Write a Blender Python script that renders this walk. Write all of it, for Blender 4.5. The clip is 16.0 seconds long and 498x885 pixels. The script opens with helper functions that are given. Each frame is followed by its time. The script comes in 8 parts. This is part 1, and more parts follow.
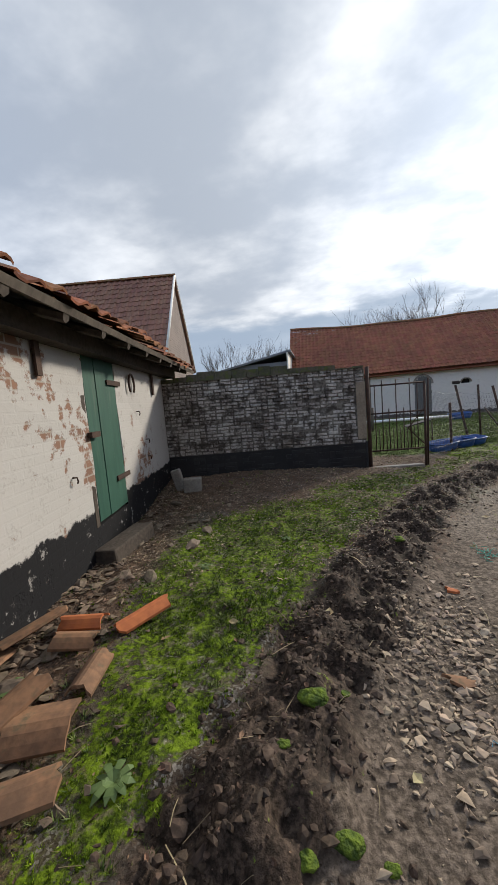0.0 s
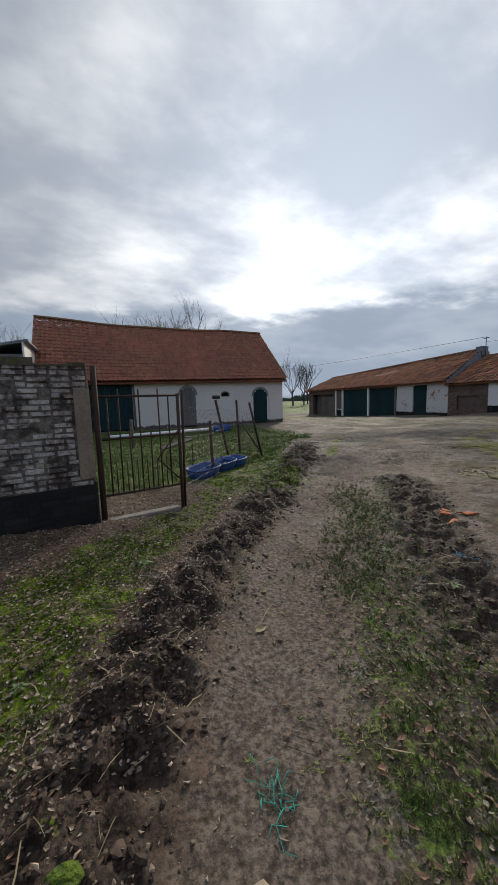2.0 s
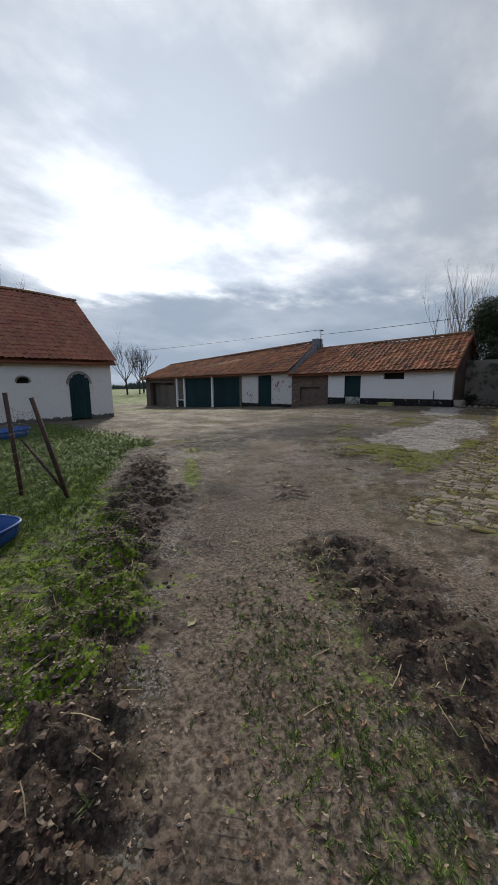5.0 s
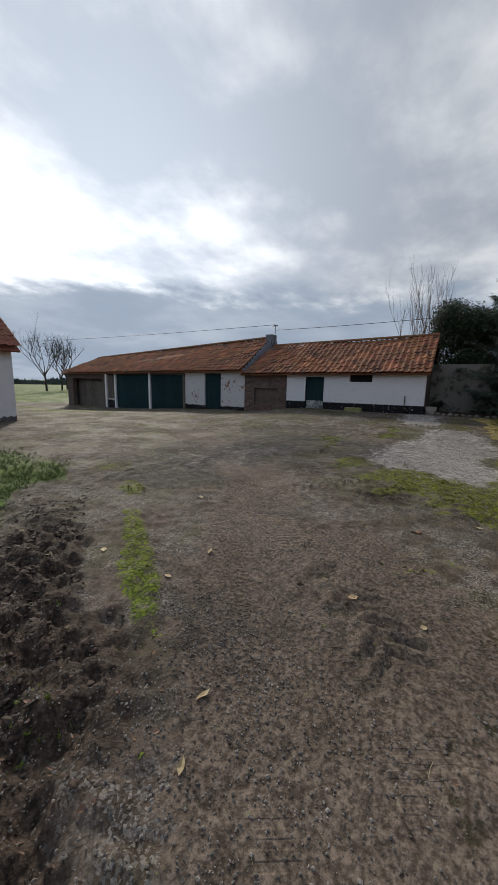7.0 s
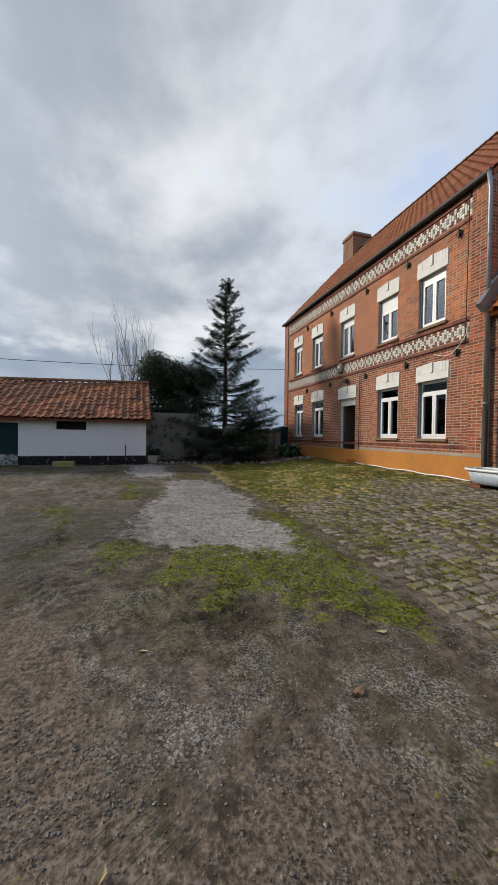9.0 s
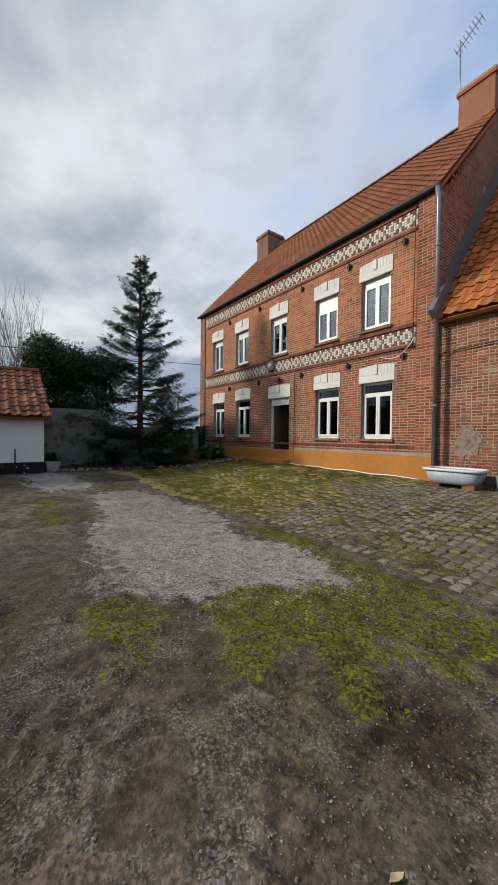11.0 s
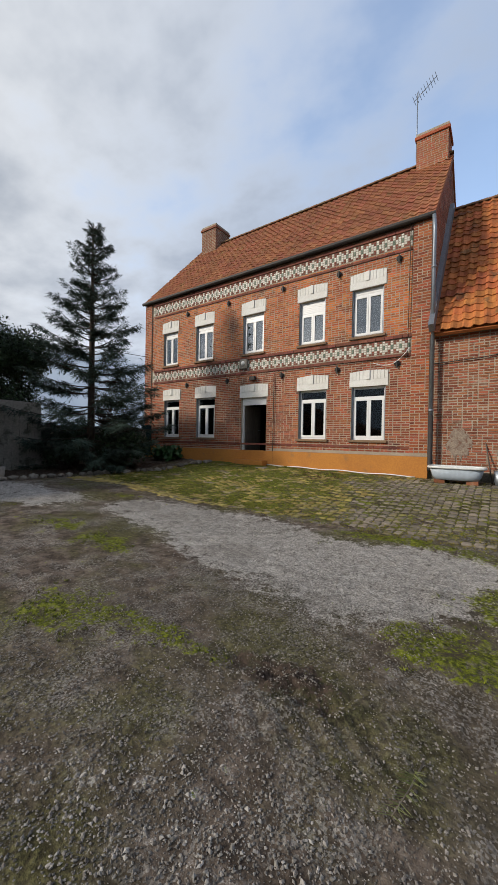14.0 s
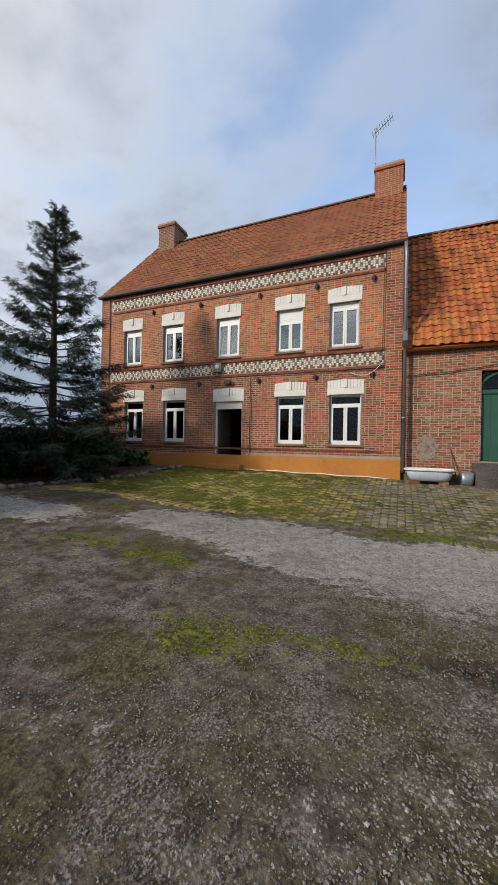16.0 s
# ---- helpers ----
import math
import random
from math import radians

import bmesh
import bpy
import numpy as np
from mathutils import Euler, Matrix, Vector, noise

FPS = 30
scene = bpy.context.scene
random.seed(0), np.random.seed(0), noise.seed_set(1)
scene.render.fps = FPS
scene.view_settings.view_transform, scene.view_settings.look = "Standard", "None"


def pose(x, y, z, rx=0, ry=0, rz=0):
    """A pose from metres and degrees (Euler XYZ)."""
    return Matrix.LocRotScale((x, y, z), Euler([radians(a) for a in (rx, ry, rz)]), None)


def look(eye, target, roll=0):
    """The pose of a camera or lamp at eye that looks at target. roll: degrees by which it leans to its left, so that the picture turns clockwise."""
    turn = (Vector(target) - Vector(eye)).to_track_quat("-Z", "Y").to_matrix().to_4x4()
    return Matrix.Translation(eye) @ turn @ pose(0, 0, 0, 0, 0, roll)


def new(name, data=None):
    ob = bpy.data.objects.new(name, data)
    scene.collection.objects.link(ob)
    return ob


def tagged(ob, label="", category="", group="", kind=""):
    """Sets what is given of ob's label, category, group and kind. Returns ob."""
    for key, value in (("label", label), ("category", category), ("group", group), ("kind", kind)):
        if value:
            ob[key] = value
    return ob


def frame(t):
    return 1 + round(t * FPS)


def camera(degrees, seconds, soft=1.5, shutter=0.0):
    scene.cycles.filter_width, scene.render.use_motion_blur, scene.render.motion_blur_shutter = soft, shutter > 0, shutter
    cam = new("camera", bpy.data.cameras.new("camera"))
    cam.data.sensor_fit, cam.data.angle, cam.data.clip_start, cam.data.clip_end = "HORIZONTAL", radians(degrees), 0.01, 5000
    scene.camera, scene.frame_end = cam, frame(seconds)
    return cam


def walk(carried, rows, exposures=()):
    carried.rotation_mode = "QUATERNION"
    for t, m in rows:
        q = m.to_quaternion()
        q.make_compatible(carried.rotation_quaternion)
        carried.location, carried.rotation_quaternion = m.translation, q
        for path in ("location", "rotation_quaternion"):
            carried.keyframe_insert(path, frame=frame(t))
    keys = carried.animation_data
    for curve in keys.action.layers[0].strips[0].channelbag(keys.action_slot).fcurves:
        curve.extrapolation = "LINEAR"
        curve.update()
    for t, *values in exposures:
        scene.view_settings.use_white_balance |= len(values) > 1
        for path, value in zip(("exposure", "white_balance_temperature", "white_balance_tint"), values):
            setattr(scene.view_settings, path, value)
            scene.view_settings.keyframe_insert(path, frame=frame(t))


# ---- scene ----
# ---------------------------------------------------------------- camera
cam = camera(70.23, 16.0, soft=0.9)
PATH = [
    (0, -0.000, 0.000, 1.303, 11.47, -6.13, 4.64),
    (0.5, 0.130, 0.462, 1.343, 2.67, -5.98, 0.60),
    (1, 0.306, 0.996, 1.358, -3.12, -5.47, 1.39),
    (1.5, 0.492, 1.557, 1.365, -14.23, -8.27, 2.17),
    (2, 0.728, 2.047, 1.379, -23.67, -7.15, 1.70),
    (2.5, 0.931, 2.532, 1.388, -27.24, -8.75, 2.67),
    (3, 1.214, 3.020, 1.380, -38.10, -9.88, 1.13),
    (3.5, 1.499, 3.497, 1.401, -37.74, -9.55, 1.50),
    (4, 1.812, 3.999, 1.397, -42.54, -10.30, -1.31),
    (4.5, 2.194, 4.508, 1.422, -44.09, -12.12, -1.00),
    (4.7, 2.328, 4.685, 1.424, -46.06, -10.56, 0.05),
    (6.8, 4.114, 6.992, 1.393, -59.83, -9.02, -1.03),
    (7, 4.306, 7.204, 1.395, -59.70, -9.54, -1.05),
    (7.5, 4.828, 7.629, 1.383, -66.93, -5.10, -0.29),
    (8, 5.306, 8.039, 1.357, -72.91, -4.57, -2.37),
    (8.5, 5.778, 8.330, 1.368, -94.14, -2.65, -2.06),
    (9, 6.273, 8.554, 1.391, -107.29, -1.10, -0.75),
    (9.5, 6.734, 8.798, 1.396, -115.99, 1.27, -2.60),
    (9.7, 6.938, 8.912, 1.420, -118.26, 0.69, -2.03),
    (11.8, 8.617, 9.998, 1.369, -130.66, -0.80, -4.20),
    (12, 8.801, 10.133, 1.358, -129.94, -0.64, -7.04),
    (12.5, 9.233, 10.491, 1.357, -131.80, 0.02, -4.01),
    (13, 9.611, 10.813, 1.373, -135.48, 1.47, -2.45),
    (13.5, 10.013, 11.174, 1.358, -136.40, -2.18, -1.35),
    (14, 10.493, 11.294, 1.333, -144.77, -0.49, -1.06),
    (14.5, 10.892, 11.471, 1.356, -146.01, 1.29, -0.47),
    (15, 11.219, 11.677, 1.399, -146.62, 0.64, -2.90),
    (15.5, 11.638, 11.861, 1.405, -146.16, 1.37, -0.39),
    (16, 11.953, 12.083, 1.363, -156.91, 0.14, -1.10),
]
walk(cam, [(t, pose(x, y, z, 90 + pitch, roll, yaw)) for t, x, y, z, yaw, pitch, roll in PATH],
     exposures=[(0.0, 0.48), (0.5, 0.24), (1.0, 0.14), (1.5, 0.16), (2.0, 0.0), (3.5, 0.02), (4.5, 0.1), (8.0, 0.02), (8.5, 0.12), (9.0, 0.14), (9.7, 0.12), (12.0, 0.1), (16.0, 0.12)])

# ---------------------------------------------------------------- sky and sun
SUN_YAW, SUN_UP = -38.0, 27.0          # degrees from +y (clockwise is negative), and above the horizon
sun_way = Vector((-math.sin(radians(SUN_YAW)) * math.cos(radians(SUN_UP)), math.cos(radians(SUN_YAW)) * math.cos(radians(SUN_UP)), math.sin(radians(SUN_UP))))
sun_data = bpy.data.lights.new("sun", "SUN")
sun_data.energy, sun_data.angle, sun_data.color = 2.8, radians(6.0), (1.0, 0.91, 0.77)
sun = new("sun", sun_data)
sun.matrix_world = look((30, 40, 40), Vector((30, 40, 40)) - sun_way)


class Nodes:
    """A short way to write node trees."""

    def __init__(self, tree):
        self.tree = tree
        tree.nodes.clear()

    def add(self, kind, **values):
        node = self.tree.nodes.new("ShaderNode" + kind)
        for key, value in values.items():
            if key in node.inputs:
                self.put(node.inputs[key], value)
        return node

    def put(self, socket, value):
        if isinstance(value, bpy.types.NodeSocket):
            self.tree.links.new(value, socket)
        elif isinstance(value, tuple) and len(value) == 3 and socket.type == "RGBA":
            socket.default_value = (*value, 1)
        else:
            socket.default_value = value

    def math(self, op, a, b=0.0, c=0.0, clamp=False):
        node = self.tree.nodes.new("ShaderNodeMath")
        node.operation, node.use_clamp = op, clamp
        for socket, value in zip(node.inputs, (a, b, c)):
            self.put(socket, value)
        return node.outputs[0]

    def ramp(self, value, lo, hi):
        node = self.add("MapRange")
        node.clamp = True
        node.interpolation_type = "SMOOTHSTEP"
        for k, v in ((0, value), (1, lo), (2, hi), (3, 0.0), (4, 1.0)):
            self.put(node.inputs[k], v)
        return node.outputs[0]

    def mix(self, fac, a, b, blend="MIX"):
        node = self.tree.nodes.new("ShaderNodeMix")
        node.data_type, node.blend_type = "RGBA", blend
        for k, v in ((0, fac), (6, a), (7, b)):
            self.put(node.inputs[k], v)
        return node.outputs[2]

    def noise(self, where, scale, detail=4.0, rough=0.55):
        node = self.add("TexNoise", Scale=scale, Detail=detail, Roughness=rough)
        self.put(node.inputs["Vector"], where)
        return node.outputs[0]

    def stretch(self, where, sx, sy, sz):
        node = self.tree.nodes.new("ShaderNodeMapping")
        self.put(node.inputs[0], where)
        node.inputs[3].default_value = (sx, sy, sz)
        return node.outputs[0]

    def axes(self, where):
        node = self.add("SeparateXYZ")
        self.put(node.inputs[0], where)
        return node.outputs


world = bpy.data.worlds.new("sky")
scene.world = world
world.use_nodes = True
N = Nodes(world.node_tree)
way = N.add("TexCoord").outputs["Generated"]
ax = N.axes(way)
blue = N.tree.nodes.new("ShaderNodeTexSky")
blue.sky_type, blue.sun_disc = "NISHITA", False
blue.sun_elevation, blue.sun_rotation = radians(SUN_UP), radians(-SUN_YAW)
blue_sky = N.mix(1.0, blue.outputs[0], (0.28, 0.28, 0.28), "MULTIPLY")
flat = N.math("ADD", N.math("MAXIMUM", ax[2], 0.0), 0.16)
plan = N.add("CombineXYZ")
N.put(plan.inputs[0], N.math("DIVIDE", ax[0], flat))
N.put(plan.inputs[1], N.math("DIVIDE", ax[1], flat))
big = N.noise(plan.outputs[0], 0.42, 4.0, 0.45)
fine = N.noise(N.stretch(plan.outputs[0], 0.95, 1.15, 1.0), 1.35, 6.0, 0.55)
toward = N.tree.nodes.new("ShaderNodeVectorMath")
toward.operation = "DOT_PRODUCT"
N.put(toward.inputs[0], way)
toward.inputs[1].default_value = Vector((0.58, 0.75, 0.33)).normalized()
glow = N.math("POWER", N.math("MAXIMUM", toward.outputs["Value"], 0.0), 7.0)
lump = N.math("ADD", N.math("MULTIPLY", big, 0.48), N.math("MULTIPLY", fine, 0.52))
cloud = N.mix(N.ramp(lump, 0.42, 0.62), (0.385, 0.43, 0.50), (0.87, 0.89, 0.915))
bright = N.math("ADD", 0.86, N.math("MULTIPLY", glow, 0.88))
cloud = N.mix(N.ramp(toward.outputs["Value"], 0.75, -0.35), cloud, N.mix(1.0, cloud, (0.86, 0.94, 1.08), "MULTIPLY"))
lit = N.tree.nodes.new("ShaderNodeVectorMath")
lit.operation = "SCALE"
N.put(lit.inputs[0], cloud)
N.put(lit.inputs["Scale"], bright)
low = N.math("ADD", ax[2], N.math("MULTIPLY", N.math("SUBTRACT", fine, 0.5), 0.22))
bank = N.math("SUBTRACT", 1.0, N.ramp(low, 0.19, 0.25))
veil = N.mix(N.math("MULTIPLY", bank, 0.82), lit.outputs[0], (0.27, 0.34, 0.44))
gaps = N.math("MULTIPLY", N.ramp(N.math("SUBTRACT", N.math("ADD", N.math("MULTIPLY", big, 0.45), N.math("MULTIPLY", fine, 0.55)), N.math("MULTIPLY", toward.outputs["Value"], 0.15)), 0.50, 0.64), N.math("SUBTRACT", 0.8, N.math("MULTIPLY", glow, 0.8)), clamp=True)
gaps = N.math("MULTIPLY", gaps, N.ramp(ax[2], 0.2, 0.45))
sky_all = N.mix(gaps, veil, blue_sky)
back = N.add("Background", Color=sky_all, Strength=1.0)
N.tree.links.new(back.outputs[0], N.add("OutputWorld").inputs[0])

# ---------------------------------------------------------------- materials
MATS = {}


def surface(name, c1, c2, fine=40.0, coarse=1.5, rough=0.85, bump=0.3, stain=None, stain_at=0.55, vary="", metal=0.0, step=0.004, spread=0.35, stretch=None, spec=0.35):
    """Two colours mixed by fine and coarse noise, stains, relief, and an even spread of tone between pieces."""
    if name in MATS:
        return MATS[name]
    m = bpy.data.materials.new(name)
    m.use_nodes = True
    n = Nodes(m.node_tree)
    where = n.add("NewGeometry").outputs["Position"]
    if stretch:
        where = n.stretch(where, *stretch)
    a = n.noise(where, fine, 4.0)
    b = n.noise(where, coarse, 4.0)
    mixed = n.mix(n.ramp(n.math("ADD", n.math("MULTIPLY", a, 0.5), n.math("MULTIPLY", b, 0.5)), 0.36, 0.64), c1, c2)
    if stain:
        mixed = n.mix(n.math("MULTIPLY", n.ramp(n.noise(where, coarse * 2.3, 6.0, 0.65), stain_at, stain_at + 0.14), 0.85), mixed, stain)
    if vary:
        rnd = n.add("ObjectInfo").outputs["Random"] if vary == "object" else n.add("NewGeometry").outputs["Random Per Island"]
        hsv = n.add("HueSaturation")
        n.put(hsv.inputs["Value"], n.math("ADD", 1.0 - spread, n.math("MULTIPLY", rnd, 2 * spread)))
        n.put(hsv.inputs["Hue"], n.math("ADD", 0.49, n.math("MULTIPLY", n.math("FRACT", n.math("MULTIPLY", rnd, 7.31)), 0.02)))
        n.put(hsv.inputs["Color"], mixed)
        mixed = hsv.outputs[0]
    bs = n.add("BsdfPrincipled", Roughness=n.math("ADD", rough - 0.1, n.math("MULTIPLY", a, 0.2), clamp=True), Metallic=metal)
    bs.inputs["Specular IOR Level"].default_value = spec
    n.put(bs.inputs["Base Color"], mixed)
    if bump:
        bp = n.add("Bump", Strength=bump, Distance=step)
        n.put(bp.inputs["Height"], n.math("ADD", a, n.math("MULTIPLY", b, 1.5)))
        n.put(bs.inputs["Normal"], bp.outputs[0])
    n.tree.links.new(bs.outputs[0], n.add("OutputMaterial").inputs[0])
    MATS[name] = m
    return m


def painted_wall(name, foot, edge, white=(0.62, 0.60, 0.57), worn=0.60, grey=(0.36, 0.33, 0.30), turn=0.0, tar=(0.016, 0.016, 0.018), relief=0.4):
    """Limewashed brick: flaking white over brick, black tar up to the height foot, with a ragged upper edge."""
    m = bpy.data.materials.new(name)
    m.use_nodes = True
    n = Nodes(m.node_tree)
    where = n.add("NewGeometry").outputs["Position"]
    rot = n.tree.nodes.new("ShaderNodeMapping")
    n.put(rot.inputs[0], where)
    rot.inputs[2].default_value = (0, 0, -turn)
    p = n.axes(rot.outputs[0])
    face = n.add("CombineXYZ")
    n.put(face.inputs[0], n.math("ADD", p[0], p[1]))
    n.put(face.inputs[1], p[2])
    bricks = n.add("TexBrick", Scale=1.0)
    n.put(bricks.inputs["Vector"], face.outputs[0])
    for key, v in (("Brick Width", 0.23), ("Row Height", 0.072), ("Mortar Size", 0.009), ("Mortar Smooth", 0.4)):
        bricks.inputs[key].default_value = v
    n.put(bricks.inputs["Color1"], (0.27, 0.155, 0.11))
    n.put(bricks.inputs["Color2"], (0.22, 0.13, 0.095))
    n.put(bricks.inputs["Mortar"], (0.34, 0.30, 0.26))
    large, mid, small = n.noise(where, 0.9, 3.0), n.noise(where, 6.0, 6.0, 0.65), n.noise(where, 45.0, 3.0)
    flake = n.math("ADD", n.math("MULTIPLY", large, 0.55), n.math("MULTIPLY", mid, 0.45))
    peeled = n.ramp(flake, worn, worn + 0.035)
    dirty = n.ramp(n.math("ADD", n.math("MULTIPLY", mid, 0.6), n.math("MULTIPLY", small, 0.4)), 0.52, 0.68)
    coat = n.mix(n.math("MULTIPLY", dirty, 0.55), white, grey)
    full = n.mix(peeled, coat, bricks.outputs[0])
    height = n.math("ADD", p[2], n.math("MULTIPLY", n.math("SUBTRACT", mid, 0.5), edge))
    tarred = n.math("SUBTRACT", 1.0, n.ramp(height, foot - 0.012, foot + 0.012))
    chips = n.ramp(n.noise(where, 9.0, 6.0, 0.7), 0.60, 0.66)
    tarred = n.math("MULTIPLY", tarred, n.math("SUBTRACT", 1.0, n.math("MULTIPLY", chips, 0.6)))
    full = n.mix(tarred, full, tar)
    bs = n.add("BsdfPrincipled", Roughness=0.85)
    bs.inputs["Specular IOR Level"].default_value = 0.15
    n.put(bs.inputs["Base Color"], full)
    bp = n.add("Bump", Strength=0.5, Distance=0.008)
    hgt = n.math("SUBTRACT", n.math("MULTIPLY", small, 0.3), n.math("ADD", n.math("MULTIPLY", bricks.outputs["Fac"], relief), n.math("MULTIPLY", peeled, 0.8)))
    n.put(bp.inputs["Height"], n.math("ADD", hgt, n.math("MULTIPLY", mid, 0.8)))
    n.put(bs.inputs["Normal"], bp.outputs[0])
    n.tree.links.new(bs.outputs[0], n.add("OutputMaterial").inputs[0])
    return m


BRICK = dict(c1=(0.37, 0.098, 0.036), c2=(0.22, 0.056, 0.028), fine=60, coarse=0.8, stain=(0.12, 0.055, 0.045), stain_at=0.54, spread=0.42, rough=0.88, bump=0.5, step=0.004)
brick_many = surface("brick_many", vary="island", **BRICK)
brick_one = surface("brick_one", vary="object", **BRICK)
UPBRICK = dict(c1=(0.52, 0.150, 0.038), c2=(0.33, 0.088, 0.034), fine=60, coarse=0.7, stain=(0.17, 0.075, 0.05), stain_at=0.55, rough=0.88, bump=0.5, step=0.004, spread=0.4)
upbrick_many = surface("upper_brick_many", vary="island", **UPBRICK)
OLDBRICK = dict(c1=(0.33, 0.105, 0.050), c2=(0.19, 0.068, 0.040), fine=50, coarse=0.9, stain=(0.33, 0.25, 0.19), stain_at=0.56, rough=0.9, bump=0.6, step=0.006)
oldbrick_many = surface("oldbrick_many", vary="island", **OLDBRICK)
oldbrick_one = surface("oldbrick_one", vary="object", **OLDBRICK)
LIME = dict(c1=(0.54, 0.51, 0.475), c2=(0.19, 0.155, 0.13), fine=34, coarse=2.8, stain=(0.050, 0.040, 0.033), stain_at=0.475, rough=0.9, bump=0.9, step=0.012, spread=0.12)
lime_many = surface("limebrick_many", vary="island", **LIME)
lime_one = surface("limebrick_one", vary="object", **LIME)
TARRED = dict(c1=(0.014, 0.014, 0.016), c2=(0.026, 0.025, 0.026), fine=40, coarse=3, stain=(0.10, 0.085, 0.075), stain_at=0.64, rough=0.6, bump=0.5, spread=0.3)
tar_many = surface("tarbrick_many", vary="island", **TARRED)
tar_one = surface("tarbrick_one", vary="object", **TARRED)
mortar = surface("mortar", (0.42, 0.35, 0.27), (0.28, 0.225, 0.175), 60, 1.2, 0.95, 0.4)
dark_mortar = surface("dark_mortar", (0.13, 0.11, 0.10), (0.06, 0.05, 0.045), 50, 1.5, 0.95, 0.5)
TILE = dict(c1=(0.37, 0.140, 0.062), c2=(0.25, 0.092, 0.046), fine=25, coarse=0.7, stain=(0.20, 0.125, 0.045), stain_at=0.56, rough=0.85, bump=0.3, spread=0.16)
tile_many = surface("tile_many", vary="island", **TILE)
tile_one = surface("tile_one", vary="object", **TILE)
SHEDTILE = dict(c1=(0.32, 0.120, 0.052), c2=(0.165, 0.072, 0.040), fine=20, coarse=0.8, stain=(0.075, 0.05, 0.036), stain_at=0.52, rough=0.88, bump=0.4, spread=0.3)
shedtile_many = surface("shedtile_many", vary="island", **SHEDTILE)
shedtile_one = surface("shedtile_one", vary="object", **SHEDTILE)
OLDTILE = dict(c1=(0.46, 0.150, 0.042), c2=(0.31, 0.095, 0.034), fine=20, coarse=0.8, stain=(0.10, 0.06, 0.03), stain_at=0.52, rough=0.88, bump=0.4, spread=0.28)
oldtile_many = surface("oldtile_many", vary="island", **OLDTILE)
oldtile_one = surface("oldtile_one", vary="object", **OLDTILE)
ridge_clay = surface("ridge_clay", (0.24, 0.085, 0.045), (0.13, 0.10, 0.05), 20, 2.0, 0.9, 0.4, stain=(0.16, 0.15, 0.05))
white_glaze = surface("white_brick", (0.74, 0.72, 0.66), (0.60, 0.57, 0.50), 40, 2.0, 0.5, 0.2, vary="island", spread=0.12)
green_glaze = surface("green_brick", (0.16, 0.22, 0.16), (0.10, 0.15, 0.11), 40, 2.0, 0.5, 0.2, vary="island", spread=0.2)
red_glaze = surface("red_brick", (0.26, 0.09, 0.06), (0.18, 0.06, 0.045), 40, 2.0, 0.8, 0.3, vary="island", spread=0.2)
lintel_white = surface("lintel_paint", (0.78, 0.77, 0.74), (0.68, 0.66, 0.62), 30, 2.5, 0.8, 0.4, stain=(0.5, 0.47, 0.42), stain_at=0.6)
plastic_white = surface("window_plastic", (0.82, 0.82, 0.82), (0.78, 0.78, 0.79), 8, 0.8, 0.35, 0.0, spec=0.5)
ochre = surface("ochre_paint", (0.52, 0.22, 0.045), (0.42, 0.17, 0.04), 30, 1.2, 0.85, 0.4, stain=(0.28, 0.15, 0.07), stain_at=0.6)
zinc = surface("zinc", (0.30, 0.33, 0.37), (0.22, 0.24, 0.27), 25, 1.5, 0.45, 0.1, metal=0.7)
black_metal = surface("black_metal", (0.022, 0.022, 0.024), (0.05, 0.04, 0.035), 60, 4, 0.6, 0.3)
rust = surface("rusty_iron", (0.040, 0.026, 0.022), (0.075, 0.042, 0.03), 70, 6, 0.85, 0.4)
sill_stone = surface("sill_stone", (0.26, 0.17, 0.10), (0.18, 0.12, 0.08), 40, 2, 0.9, 0.4)
slate = surface("grey_boards", (0.13, 0.14, 0.16), (0.20, 0.21, 0.23), 20, 1.3, 0.8, 0.4)
green_paint = surface("green_paint", (0.018, 0.068, 0.050), (0.032, 0.100, 0.072), 18, 1.5, 0.6, 0.3, stain=(0.10, 0.14, 0.11), stain_at=0.62, stretch=(1, 1, 0.15))
teal_paint = surface("dark_green_paint", (0.008, 0.026, 0.030), (0.014, 0.040, 0.043), 14, 1.2, 0.8, 0.3, stain=(0.05, 0.06, 0.055), stain_at=0.66, stretch=(1, 1, 0.12), spec=0.15)
old_wood = surface("grey_wood", (0.15, 0.125, 0.10), (0.085, 0.07, 0.058), 22, 2.0, 0.9, 0.6, stretch=(1, 1, 0.15))
beam_wood = surface("weathered_beam", (0.085, 0.068, 0.055), (0.045, 0.036, 0.030), 30, 3.0, 0.9, 0.7)
stone_grey = surface("grey_stone", (0.27, 0.25, 0.22), (0.17, 0.155, 0.135), 35, 3.0, 0.9, 0.6, stain=(0.08, 0.09, 0.04), stain_at=0.6)
# near-black colour standing in for the shade inside rooms and openings
interior_shade = surface("dark_plaster", (0.022, 0.020, 0.018), (0.015, 0.014, 0.013), 20, 1.0, 0.9, 0.1)
bark = surface("bark", (0.075, 0.055, 0.042), (0.040, 0.032, 0.026), 30, 4, 0.95, 0.7, stretch=(1, 1, 0.3))
pale_bark = surface("pale_bark", (0.20, 0.17, 0.13), (0.12, 0.10, 0.08), 30, 4, 0.95, 0.4)
needle = surface("spruce_needles", (0.026, 0.046, 0.036), (0.055, 0.085, 0.062), 12, 1.5, 0.75, 0.0, vary="island", spread=0.5)
shrub_leaf = surface("shrub_leaves", (0.012, 0.026, 0.010), (0.030, 0.055, 0.018), 12, 1.5, 0.6, 0.0, vary="island", spread=0.5)
